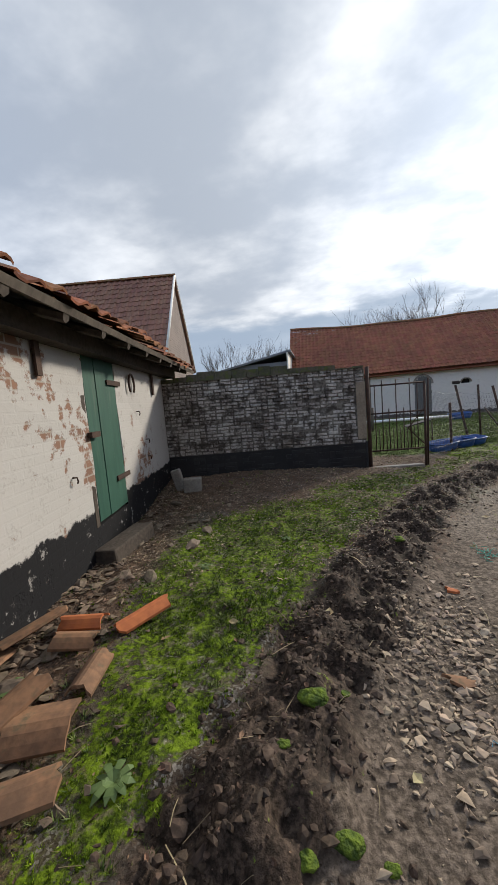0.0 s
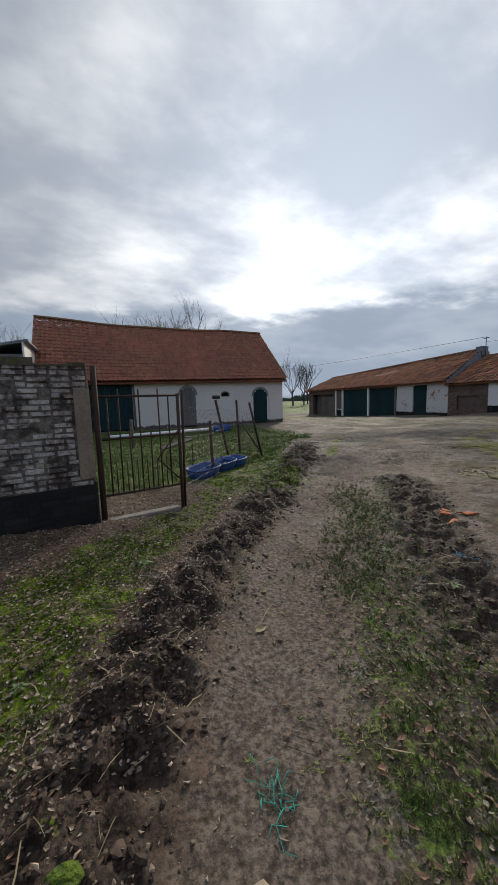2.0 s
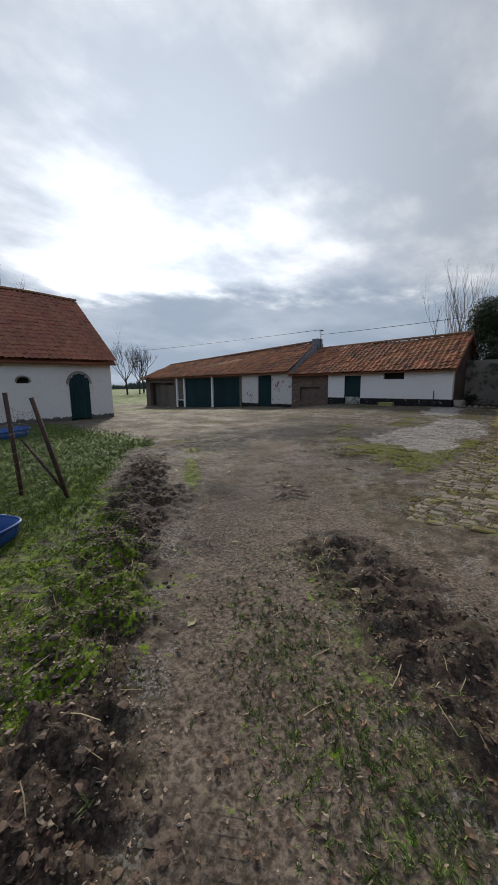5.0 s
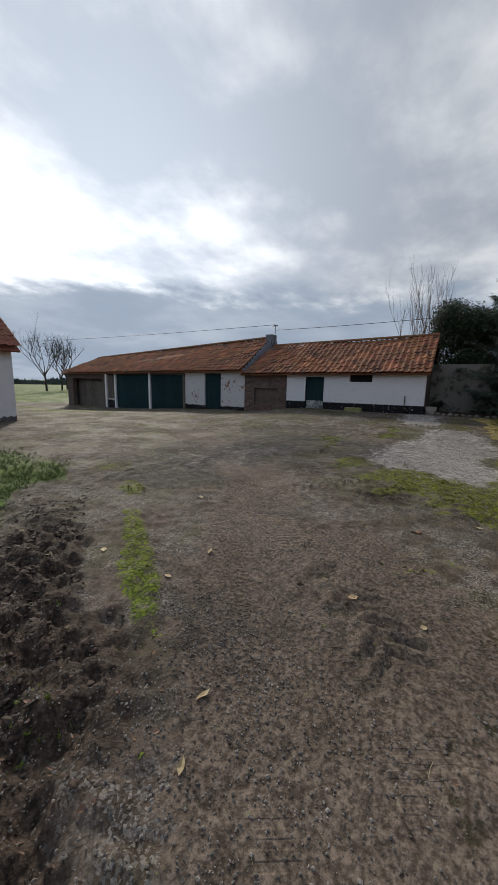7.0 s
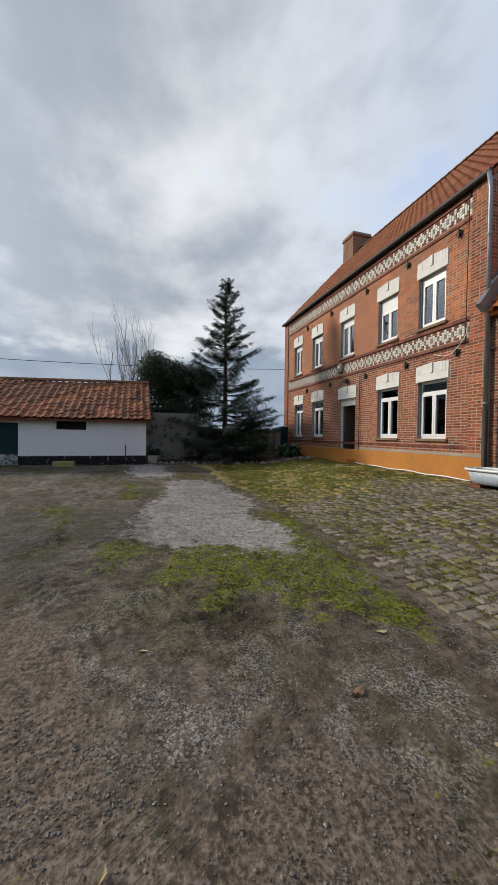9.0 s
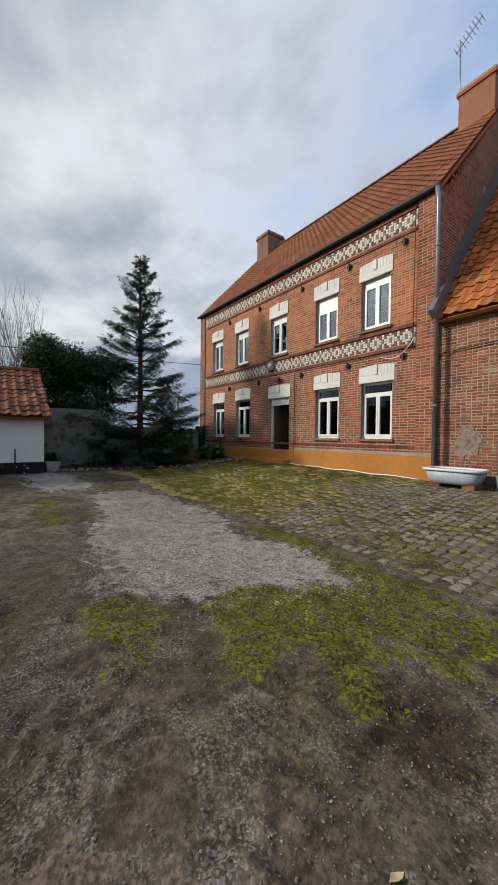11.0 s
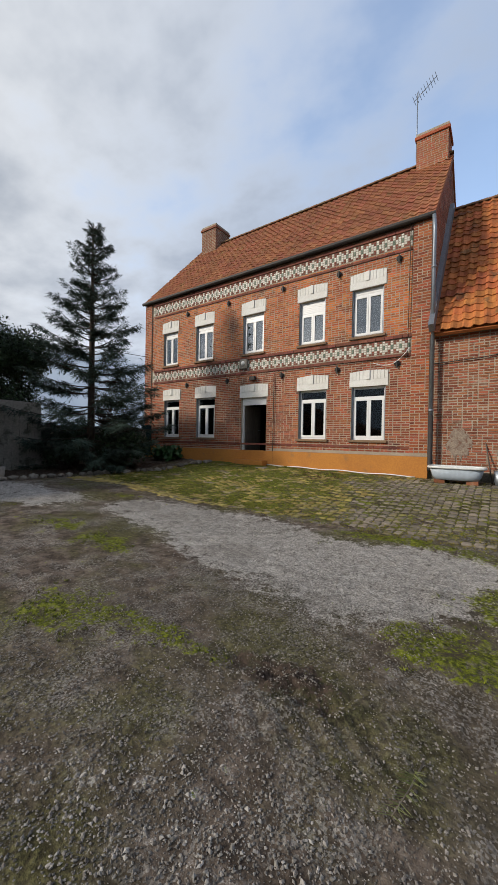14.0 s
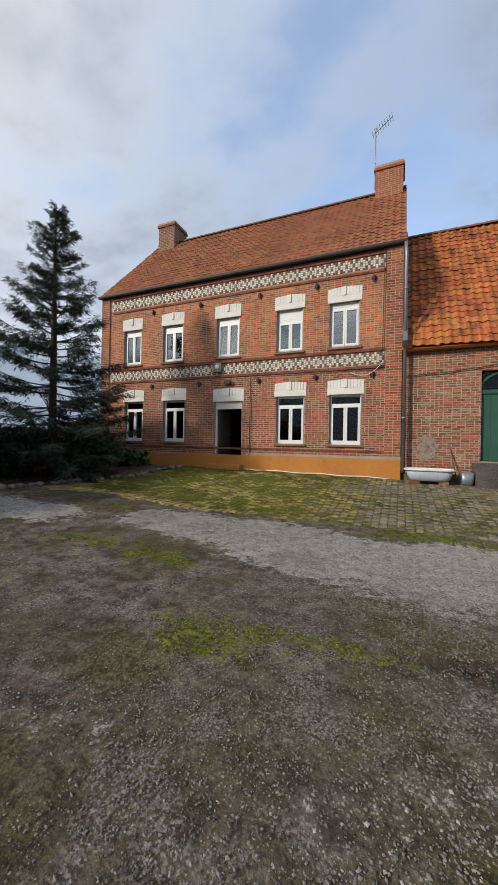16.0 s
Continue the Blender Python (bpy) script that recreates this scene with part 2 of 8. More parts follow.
tub_blue = surface("blue_plastic", (0.012, 0.055, 0.20), (0.02, 0.085, 0.27), 10, 2, 0.45, 0.1)
enamel = surface("white_enamel", (0.72, 0.73, 0.72), (0.60, 0.61, 0.60), 14, 2.0, 0.3, 0.05, spec=0.5)
enamel_blue = surface("pale_blue_enamel", (0.42, 0.48, 0.55), (0.34, 0.39, 0.45), 14, 2.0, 0.45, 0.1)
def glazing(name, ior):
    m = bpy.data.materials.new(name)
    m.use_nodes = True
    n = Nodes(m.node_tree)
    gl = n.add("BsdfGlossy", Roughness=0.02, Color=(0.9, 0.93, 0.95))
    tr = n.add("BsdfTransparent", Color=(0.55, 0.58, 0.58))
    fr = n.add("Fresnel", IOR=ior)
    mx = n.add("MixShader")
    for k, node in enumerate((fr, tr, gl)):
        n.put(mx.inputs[k], node.outputs[0])
    n.tree.links.new(mx.outputs[0], n.add("OutputMaterial").inputs[0])
    return m


glass, bright_glass = glazing("window_glass", 1.45), glazing("reflecting_glass", 2.6)



# ---------------------------------------------------------------- mesh helpers
def mesh_of(name, verts, faces, mats, smooth=False, index=None):
    me = bpy.data.meshes.new(name)
    me.from_pydata([tuple(map(float, v)) for v in verts], [], [tuple(map(int, f)) for f in faces])
    for m in mats if isinstance(mats, (list, tuple)) else [mats]:
        me.materials.append(m)
    if index is not None:
        me.polygons.foreach_set("material_index", np.asarray(index, dtype=np.int32))
    if smooth:
        me.polygons.foreach_set("use_smooth", np.ones(len(me.polygons), dtype=bool))
    me.update()
    return me


def child(name, me, parent=None, label=""):
    ob = new(name, me)
    if parent:
        ob.parent = parent
    if label:
        ob["label"] = label
    return ob


def part(name, bm, material, parent=None, label="", smooth=False):
    """Links a bmesh as one mesh object under a thing or a part."""
    me = bpy.data.meshes.new(name)
    bmesh.ops.recalc_face_normals(bm, faces=bm.faces)
    bm.to_mesh(me)
    bm.free()
    me.materials.append(material)
    if smooth:
        me.polygons.foreach_set("use_smooth", np.ones(len(me.polygons), dtype=bool))
    return child(name, me, parent, label)


def thing(name, label, category, group="", kind="", at=(0, 0, 0)):
    ob = new(name)
    ob.location = at
    return tagged(ob, label, category, group, kind)


def box(bm, x0, x1, y0, y1, z0, z1, m=None):
    """A box between two corners, under the matrix m."""
    vs = [bm.verts.new((x, y, z)) for z in (z0, z1) for x, y in ((x0, y0), (x1, y0), (x1, y1), (x0, y1))]
    for f in ((3, 2, 1, 0), (4, 5, 6, 7), (0, 1, 5, 4), (1, 2, 6, 5), (2, 3, 7, 6), (3, 0, 4, 7)):
        bm.faces.new([vs[i] for i in f])
    if m is not None:
        for v in vs:
            v.co = m @ v.co
    return vs


def boxed(*args, bevel=0.0, m=None):
    bm = bmesh.new()
    box(bm, *args)
    if bevel:
        bmesh.ops.bevel(bm, geom=bm.edges[:], offset=bevel, segments=2, affect="EDGES", profile=0.6)
    if m is not None:
        bm.transform(m)
    return bm


def tube(bm, points, radii, sides=7, cap=True):
    """A tube along points, with a radius at each."""
    rings = []
    pts = [Vector(p) for p in points]
    for i, p in enumerate(pts):
        way_ = (pts[min(i + 1, len(pts) - 1)] - pts[max(i - 1, 0)])
        way_ = way_.normalized() if way_.length > 1e-6 else Vector((0, 0, 1))
        side = way_.cross(Vector((0.13, 0.37, 0.92)))
        side = side.normalized() if side.length > 1e-4 else Vector((1, 0, 0))
        other = way_.cross(side)
        r = radii[i] if hasattr(radii, "__len__") else radii
        rings.append([bm.verts.new(p + (side * math.cos(a) + other * math.sin(a)) * r) for a in (2 * math.pi * k / sides for k in range(sides))])
    for a, b in zip(rings, rings[1:]):
        for k in range(sides):
            bm.faces.new((a[k], a[(k + 1) % sides], b[(k + 1) % sides], b[k]))
    if cap:
        bm.faces.new(rings[0][::-1])
        bm.faces.new(rings[-1])
    return bm


def tubes(name, lines, material, parent, sides=6, label=""):
    bm = bmesh.new()
    for pts, r in lines:
        tube(bm, pts, r, sides)
    return part(name, bm, material, parent, label, smooth=True)


def plate(bm, corners, n, thick):
    """A slab under a flat polygon, thick along -n."""
    top = [bm.verts.new(c) for c in corners]
    low = [bm.verts.new(Vector(c) - Vector(n) * thick) for c in corners]
    bm.faces.new(top)
    bm.faces.new(low[::-1])
    for i in range(len(top)):
        j = (i + 1) % len(top)
        bm.faces.new((top[j], top[i], low[i], low[j]))


def holed_wall(bm, place, length, z0, z1, holes, thick):
    """A wall of true thickness with openings through it. place(s, d, z) gives the point s along, d behind the face. holes: s0, s1, z0, z1."""
    ss = sorted({0.0, length, *[h[0] for h in holes], *[h[1] for h in holes]})
    zs = sorted({z0, z1, *[h[2] for h in holes], *[h[3] for h in holes]})
    cells = set()
    for i in range(len(ss) - 1):
        for k in range(len(zs) - 1):
            cs, cz = (ss[i] + ss[i + 1]) / 2, (zs[k] + zs[k + 1]) / 2
            if not any(h[0] < cs < h[1] and h[2] < cz < h[3] for h in holes):
                cells.add((i, k))
    made = {}

    def v(i, d, k):
        if (i, d, k) not in made:
            made[i, d, k] = bm.verts.new(place(ss[i], d, zs[k]))
        return made[i, d, k]

    for i, k in cells:
        bm.faces.new((v(i, 0, k), v(i + 1, 0, k), v(i + 1, 0, k + 1), v(i, 0, k + 1)))
        bm.faces.new((v(i, thick, k), v(i, thick, k + 1), v(i + 1, thick, k + 1), v(i + 1, thick, k)))
        for di, dk, e in ((-1, 0, ((0, 0), (0, 1))), (1, 0, ((1, 0), (1, 1))), (0, -1, ((0, 0), (1, 0))), (0, 1, ((0, 1), (1, 1)))):
            if (i + di, k + dk) not in cells:
                (a, b), (c, d) = e
                bm.faces.new((v(i + a, 0, k + b), v(i + c, 0, k + d), v(i + c, thick, k + d), v(i + a, thick, k + b)))


def brick_field(parent, place, length, z0, z1, holes, many, one, course=0.072, long=0.225, joint=0.012, proud=0.003, keep=300, near=None, name="brick", rough=0.0, top=None, deep=0.03):
    """Bricks laid in courses on a wall's face, single ones first. place(s, d, z) as in holed_wall. near(s, z): the stretch built of single bricks."""
    rng = random.Random(len(parent.name) * 7 + int(length * 10))
    bricks = []
    rows = int((z1 - z0) / course)
    for r in range(rows):
        za = z0 + r * course
        zb = za + course - joint
        s, k = -(r % 2) * long / 2, r
        while s < length:
            wide = long if rng.random() < 0.62 else long / 2
            k += 1
            a, b = max(s, 0.0), min(s + wide - joint, length)
            s += wide
            spans = [(a, b)]
            for h in holes:
                if h[2] < (za + zb) / 2 < h[3]:
                    cut = []
                    for p, q in spans:
                        if h[1] <= p or h[0] >= q:
                            cut.append((p, q))
                        else:
                            cut += [(p, h[0]), (h[1], q)]
                    spans = [c for c in cut if c[1] - c[0] > 0.03]
            for p, q in spans:
                if q - p > 0.03 and (top is None or zb < top((p + q) / 2)):
                    dz = rng.uniform(-0.3, 0.3) * rough
                    bricks.append((p + rng.uniform(0, 0.5) * rough, q - rng.uniform(0, 0.5) * rough, za + dz, zb + dz - rng.uniform(0, 0.4) * rough, proud + rng.uniform(-0.5, 0.6) * rough))
    near = near or (lambda s, z: True)
    single = [b for b in bricks if near((b[0] + b[1]) / 2, b[2])][:keep]
    chosen = set(single)
    o = Vector(place(0, 0, 0))
    us, dn = (Vector(place(1, 0, 0)) - o), (Vector(place(0, 1, 0)) - o)
    shared = {}
    for p, q, za, zb, out in single:
        key = (round(q - p, 2), round(zb - za, 2))
        if key not in shared:
            verts = []
            for d, e in ((0.0, 0.004), (deep, 0.0)):
                verts += [us * (sx * (key[0] / 2 - e)) + dn * d + Vector((0, 0, sz * (key[1] / 2 - e))) for sx, sz in ((-1, -1), (1, -1), (1, 1), (-1, 1))]
            shared[key] = mesh_of(name, verts, [(0, 1, 2, 3), (0, 4, 5, 1), (1, 5, 6, 2), (2, 6, 7, 3), (3, 7, 4, 0)], one)
        ob = child(name, shared[key], parent)
        ob.location = Vector(place((p + q) / 2, -out, (za + zb) / 2)) - parent.location
    verts, faces = [], []
    for b in bricks:
        if b in chosen:
            continue
        p, q, za, zb, out = b
        n = len(verts)
        for d, e in ((-out, 0.004), (deep - out, 0.0)):
            verts += [place(p + e, d, za + e), place(q - e, d, za + e), place(q - e, d, zb - e), place(p + e, d, zb - e)]
        faces += [(n, n + 1, n + 2, n + 3), (n, n + 4, n + 5, n + 1), (n + 1, n + 5, n + 6, n + 2), (n + 2, n + 6, n + 7, n + 3), (n + 3, n + 7, n + 4, n)]
    if verts:
        rest = child("brickwork", mesh_of("brickwork", verts, faces, many), parent)
        rest["kind"] = "stuff"
        rest.location = -parent.location


def tile_roof(parent, at, wide, up, many, one, wt=0.23, lt=0.30, keep=300, sag=None, first=0, rough=0.012, seed=1):
    """Pantiles in courses: at is the eave's first corner, wide the way along the eave, up the way up the slope."""
    rng = random.Random(seed)
    at, wide, up = Vector(at), Vector(wide), Vector(up)
    n = wide.cross(up).normalized()
    if n.z < 0:
        n = -n
    wu, uu = wide.normalized(), up.normalized()
    cols, rows = max(1, round(wide.length / wt)), max(1, round(up.length / lt))
    wt, lt = wide.length / cols, up.length / rows
    prof = [(0.0, 0.000), (0.18, -0.012), (0.42, -0.016), (0.62, 0.004), (0.80, 0.026), (0.95, 0.020), (1.06, 0.004)]

    def local():
        vs = [wu * (a * wt) + uu * (b * lt) + n * (c + h) for b, h in ((0.0, 0.032), (1.12, 0.006)) for a, c in prof]
        vs += [wu * (a * wt) + n * (c + 0.016) for a, c in prof]
        k = len(prof)
        fs = [(i, i + 1, k + i + 1, k + i) for i in range(k - 1)] + [(2 * k + i, 2 * k + i + 1, i + 1, i) for i in range(k - 1)]
        return vs, fs

    vs, fs = local()
    shared = [mesh_of("tile", vs, fs, one, smooth=False)]
    order = [(r, c) for r in range(rows) for c in range(cols)]
    singles = set(order[first:first + keep])
    verts, faces = [], []
    for r, c in order:
        p = at + wu * (c * wt + rng.uniform(-0.3, 0.3) * rough) + uu * (r * lt + rng.uniform(-1, 1) * rough) + n * rng.uniform(-0.3, 0.8) * rough
        if sag:
            p.z += sag(c / cols, r / rows)
        if (r, c) in singles:
            ob = child("tile", shared[0], parent)
            ob.location = p - parent.location
        else:
            k = len(verts)
            verts += [p + v for v in vs]
            faces += [tuple(k + i for i in f) for f in fs]
    if verts:
        rest = child("tiling", mesh_of("tiling", verts, faces, many), parent)
        rest["kind"] = "stuff"
        rest.location = -parent.location


def ridge_tiles(name, a, b, material, parent, r=0.11, step=0.34, sag=None):
    a, b = Vector(a), Vector(b)
    count = max(1, round((b - a).length / step))
    u = (b - a).normalized()
    side = u.cross(Vector((0, 0, 1))).normalized()
    verts, faces = [], []
    for i in range(count):
        p, q = a.lerp(b, i / count), a.lerp(b, (i + 1.12) / count)
        if sag:
            p.z += sag(i / count)
            q.z += sag(min(1, (i + 1) / count))
        k = len(verts)
        for end, rr in ((p, r), (q, r * 0.86)):
            verts += [end + side * rr * math.cos(t) + Vector((0, 0, 1)) * rr * (math.sin(t) * 1.0 - 0.25) for t in (math.pi * j / 6 for j in range(7))]
        faces += [(k + j, k + j + 1, k + 8 + j, k + 7 + j) for j in range(6)]
    return child(name, mesh_of(name, verts, faces, material, smooth=True), parent)


# ---------------------------------------------------------------- noise and the lie of the land
lattice = np.random.RandomState(5).rand(256, 256)


def bumps(x, y, scale, octaves=3):
    """Smooth noise about 0, for arrays."""
    total, amp, norm = np.zeros_like(np.asarray(x, dtype=float)), 1.0, 0.0
    for o in range(octaves):
        u, v = np.asarray(x) * scale + 37.1 * o, np.asarray(y) * scale + 11.7 * o
        i, j = np.floor(u).astype(int), np.floor(v).astype(int)
        a, b = u - i, v - j
        a, b = a * a * (3 - 2 * a), b * b * (3 - 2 * b)
        g = lambda p, q: lattice[p % 256, q % 256]
        total += amp * (g(i, j) * (1 - a) * (1 - b) + g(i + 1, j) * a * (1 - b) + g(i, j + 1) * (1 - a) * b + g(i + 1, j + 1) * a * b - 0.5)
        norm += amp
        amp, scale = amp * 0.5, scale * 2.03
    return total / norm * 2


def ease(v, lo, hi):
    k = np.clip((np.asarray(v, dtype=float) - lo) / (hi - lo), 0, 1)
    return k * k * (3 - 2 * k)


def lie(x, y):
    """The smooth height of the ground."""
    x, y = np.asarray(x, dtype=float), np.asarray(y, dtype=float)
    house_side = ease(-y, -6.6, -1.8) * (0.42 + 0.013 * np.clip(x - 12, 0, 8)) * ease(x, 2, 8)
    shed_side = 0.30 * ease(x, 13, 19.5) * ease(-y, -17, -13)
    low = -0.33 * ease(y, 17, 27) * ease(x, 8, 18)
    corner = 0.20 * ease(y, 3.2, 6.0) * ease(-x, -2.6, 1.2) * (1 - ease(y, 8, 12))
    base = np.maximum(house_side, shed_side) + low + corner
    away = np.hypot(x - 10, y - 10)
    return base * (1 - ease(away, 40, 90)) - 1.0 * ease(away, 60, 200)


def along(x, y, line):
    """The distance from a bent line, and the place along it (0 to 1)."""
    best, where = np.full(np.shape(x), 1e9), np.zeros(np.shape(x))
    total = sum(math.dist(a, b) for a, b in zip(line, line[1:]))
    run = 0.0
    for (ax_, ay_), (bx_, by_) in zip(line, line[1:]):
        dx, dy = bx_ - ax_, by_ - ay_
        ll = math.hypot(dx, dy)
        k = np.clip(((x - ax_) * dx + (y - ay_) * dy) / ll ** 2, 0, 1)
        d = np.hypot(x - ax_ - k * dx, y - ay_ - k * dy)
        side = np.sign((x - ax_) * dy - (y - ay_) * dx)
        nearer = d < np.abs(best)
        best = np.where(nearer, d * np.where(side == 0, 1, side), best)
        where = np.where(nearer, (run + k * ll) / total, where)
        run += ll
    return best, where


# bent lines of the drive: the two wheel tracks, the mud ridge on their one side, the grass strip between
TRACK = [(-0.1, -3.0), (0.2, 1.0), (0.6, 2.2), (1.2, 3.2), (2.1, 4.3), (3.2, 5.4), (4.1, 6.3), (5.4, 7.6), (7.1, 8.8), (8.9, 9.6), (12.0, 13.5)]
TRACK_B = [(1.9, -3.0), (2.1, 1.4), (2.6, 2.8), (3.4, 4.1), (4.2, 4.9), (4.9, 5.6), (5.6, 6.6), (7.2, 7.9)]
RIDGE = [(-0.55, -3.0), (-0.4, 0.6), (-0.1, 1.55), (0.30, 2.7), (0.95, 4.0), (1.55, 4.75), (2.4, 5.7), (3.05, 6.5), (4.5, 8.4), (5.6, 9.8), (6.9, 11.5)]
STRIP = [(1.2, -3.0), (1.35, 1.2), (1.75, 2.6), (2.55, 3.9), (2.85, 4.55), (3.7, 5.45), (4.3, 6.1), (4.9, 6.8)]

# ---------------------------------------------------------------- ground
def zones(x, y):
    """How far each ground cover holds at a place: moss, mud, pale drive dirt, grey gravel, litter, turf."""
    w1, w2 = bumps(x, y, 0.9, 4), bumps(x + 50, y, 3.0, 3)
    wob = w1 * 0.35 + w2 * 0.15
    d_t, k_t = along(x, y, TRACK)
    d_b, k_b = along(x, y, TRACK_B)
    d_r, k_r = along(x, y, RIDGE)
    d_s, k_s = along(x, y, STRIP)
    track = 1 - ease(np.abs(d_t) + wob * 0.25, 0.28, 0.62)
    track = np.maximum(track, 0.8 * (1 - ease(np.abs(d_b) + wob * 0.3, 0.3, 0.8)))
    wide_ = 0.04 * ease(y, 6.0, 8.2)
    mud = (1 - ease(np.abs(d_r) + wob * 0.5, 0.14 + wide_, 0.40 + wide_)) * (1 - ease(k_r, 0.86, 1.0))
    # left of the ridge, up to the wall: moss and thin grass
    left = ease(-d_r, 0.15, 0.45) * (1 - ease(y, 5.4, 6.6)) * ease(x, -3.2, -1.6)
    core = np.exp(-(((x + 0.65) / 0.85) ** 2 + ((y - 1.6) / 1.7) ** 2)) * 1.4 + np.exp(-(((x + 0.6) / 1.1) ** 2 + ((y - 3.6) / 0.9) ** 2)) * 0.55 + np.exp(-(((x - 0.45) / 0.6) ** 2 + ((y - 4.3) / 0.9) ** 2)) * 0.9
    moss = left * ease(core + wob * 1.3, 0.25, 0.85)
    verge = np.exp(-((-d_r - 0.8 - 0.35 * wob) / 0.4) ** 2) * ease(y, 3.0, 4.2) * (1 - ease(y, 10.5, 11.5))
    moss = np.maximum(moss, ease(verge * 1.1 + w1 * 0.5 + w2 * 0.5, 0.35, 1.0))
    strip = (1 - ease(np.abs(d_s) + wob * 0.4, 0.18, 0.5)) * (1 - ease(k_s, 0.93, 1.0)) * (1 - track * 0.6)
    spots = np.zeros_like(wob)
    for cx, cy, rx, ry, amt in ((3.5, 7.9, 0.7, 1.3, 1.7), (4.3, 9.8, 0.8, 1.4, 1.6), (2.8, 6.9, 0.5, 0.7, 1.2), (12.9, 9.9, 0.9, 0.35, 0.9), (12.0, 9.6, 0.5, 0.25, 1.0), (14.2, 8.8, 1.2, 0.35, 0.9), (0.68, 2.71, 0.10, 0.16, 1.2), (8.0, 12.2, 0.5, 0.8, 1.0), (9.9, 7.9, 0.9, 0.5, 1.1),
                                (9.4, 6.9, 0.8, 0.5, 1.6), (10.2, 6.45, 1.0, 0.3, 1.2), (11.6, 6.25, 0.8, 0.16, 1.1), (8.5, 6.6, 0.6, 0.25, 1.2), (10.75, 8.75, 0.6, 0.32, 1.5), (10.2, 7.6, 0.4, 0.5, 1.3), (9.9, 9.9, 0.5, 0.5, 0.5), (10.7, 9.25, 0.9, 0.5, 0.35),
                                (12.8, 6.4, 1.2, 0.25, 0.5), (13.2, 10.0, 0.6, 0.5, 0.5), (16.5, 8.7, 1.5, 0.4, 0.6), (17.2, 16.5, 3.0, 1.0, 0.6), (16.0, 6.9, 1.5, 0.35, 0.7), (14.5, 12.5, 1.8, 0.7, 0.4), (15.5, 26, 2.2, 6, 1.2)):
        spots += amt * np.exp(-(((x - cx) / rx) ** 2 + ((y - cy) / ry) ** 2))
    moss = np.maximum(moss, 0.85 * ease(spots + w1 * 0.6 + w2 * 0.7, 0.35, 1.25) * (1 - track * 0.7))
    lane = np.zeros_like(wob)
    for cx, cy, rx, ry, ang in ((5.88, 8.93, 0.17, 0.60, -40), (6.63, 9.87, 0.16, 0.6, -40), (7.42, 10.78, 0.18, 0.4, -40)):
        ca_, sa_ = math.cos(radians(ang)), math.sin(radians(ang))
        du, dv = (x - cx) * ca_ + (y - cy) * sa_, -(x - cx) * sa_ + (y - cy) * ca_
        lane += np.exp(-((du / rx) ** 2 + (dv / ry) ** 2))
    moss = np.maximum(moss, ease(lane + w2 * 0.35, 0.3, 0.8))
    # grey chippings in front of the paving
    d_g, _ = along(x, y, [(10.8, 7.25), (11.7, 7.65), (13.3, 7.4), (15.6, 7.2)])
    gravel = (1 - ease(np.abs(d_g) + wob * 1.1 + 0.12 * np.clip(x - 12.5, 0, 4), 0.65, 1.35)) * (1 - 0.6 * moss)
    gravel = np.maximum(gravel, (1 - ease(np.abs(along(x, y, [(17.2, 8.1), (19.0, 8.3)])[0]) + wob, 0.25, 0.9)) * 0.9)
    # loose chippings spread over the open middle of the yard
    gravel = np.maximum(gravel, 0.32 * ease(y - 0.3 * x + 1.1 * w1, 6.5, 7.1) * ease(x, 8.2, 9.6) * (1 - ease(x, 13.5, 15)) * (1 - ease(y, 11.6, 13)) * np.clip(0.7 + 1.2 * bumps(x + 21, y, 0.7, 2), 0, 1))
    litter = ease(y + x * 0.15 + wob, 2.9, 4.3) * ease(-d_r, 0.1, 0.5) * (1 - ease(y, 7.2, 8.0)) * 0.9
    by_wall = (1 - ease(np.abs(along(x, y, [(-1.2, -1), (-1.85, 1.5), (-2.3, 4.0), (-2.5, 5.4)])[0]) + wob * 0.4, 0.35, 0.85)) * 1.1
    litter = np.maximum(litter, by_wall)
    litter = np.maximum(litter, (1 - ease(np.abs(d_r + 0.15) + wob * 0.5, 0.3, 0.75)) * ease(y, 2.2, 3.2) * (1 - ease(y, 5.6, 6.4)) * 0.8)
    litter = np.maximum(litter, strip * 0.55)
    moss = moss * (1 - 0.7 * by_wall)
    paddock = ease(y - 0.4 * x + wob * 0.3, 6.7, 7.3) * ease(-d_r, 0.35, 0.7) * (1 - ease(y, 18.6, 19.4)) * (1 - ease(x, 7.2, 8.2))
    field = ease(np.hypot(x - 8, y - 10), 24, 30)
    turf = np.maximum(np.maximum(paddock, strip * 0.5), field)
    bed = ease(x, 19.6, 20.2) * (1 - ease(y, 8.0, 8.4)) * ease(y, -2, 0)
    mud = np.maximum(mud, bed * 0.8) * (1 - field)
    far_mud = np.exp(-(((x - 5.0) / 0.9) ** 2 + ((y - 8.9) / 1.2) ** 2)) + np.exp(-(((x - 11.5) / 0.7) ** 2 + ((y - 9.55) / 0.28) ** 2)) * 0.9 + np.exp(-(((x - 9.0) / 0.7) ** 2 + ((y - 7.9) / 0.5) ** 2)) * 0.8 + (1 - ease(np.abs(along(x, y, [(5.08, 6.46), (5.68, 6.99), (6.33, 7.57), (7.03, 8.21)])[0]), 0.12, 0.5)) * 0.5
    mud = np.maximum(mud, ease(far_mud + wob * 0.6, 0.35, 0.9) * 0.9 * (1 - moss))
    paved = ease(x, 6.0, 6.4) * (1 - ease(x, 19.0, 19.4)) * ease(-y, -6.3, -5.8) * ease(y, 0.8, 1.4)
    moss = np.maximum(moss * 0.9, paved * (0.45 + 0.5 * ease(x, 12, 15) + 0.5 * wob))
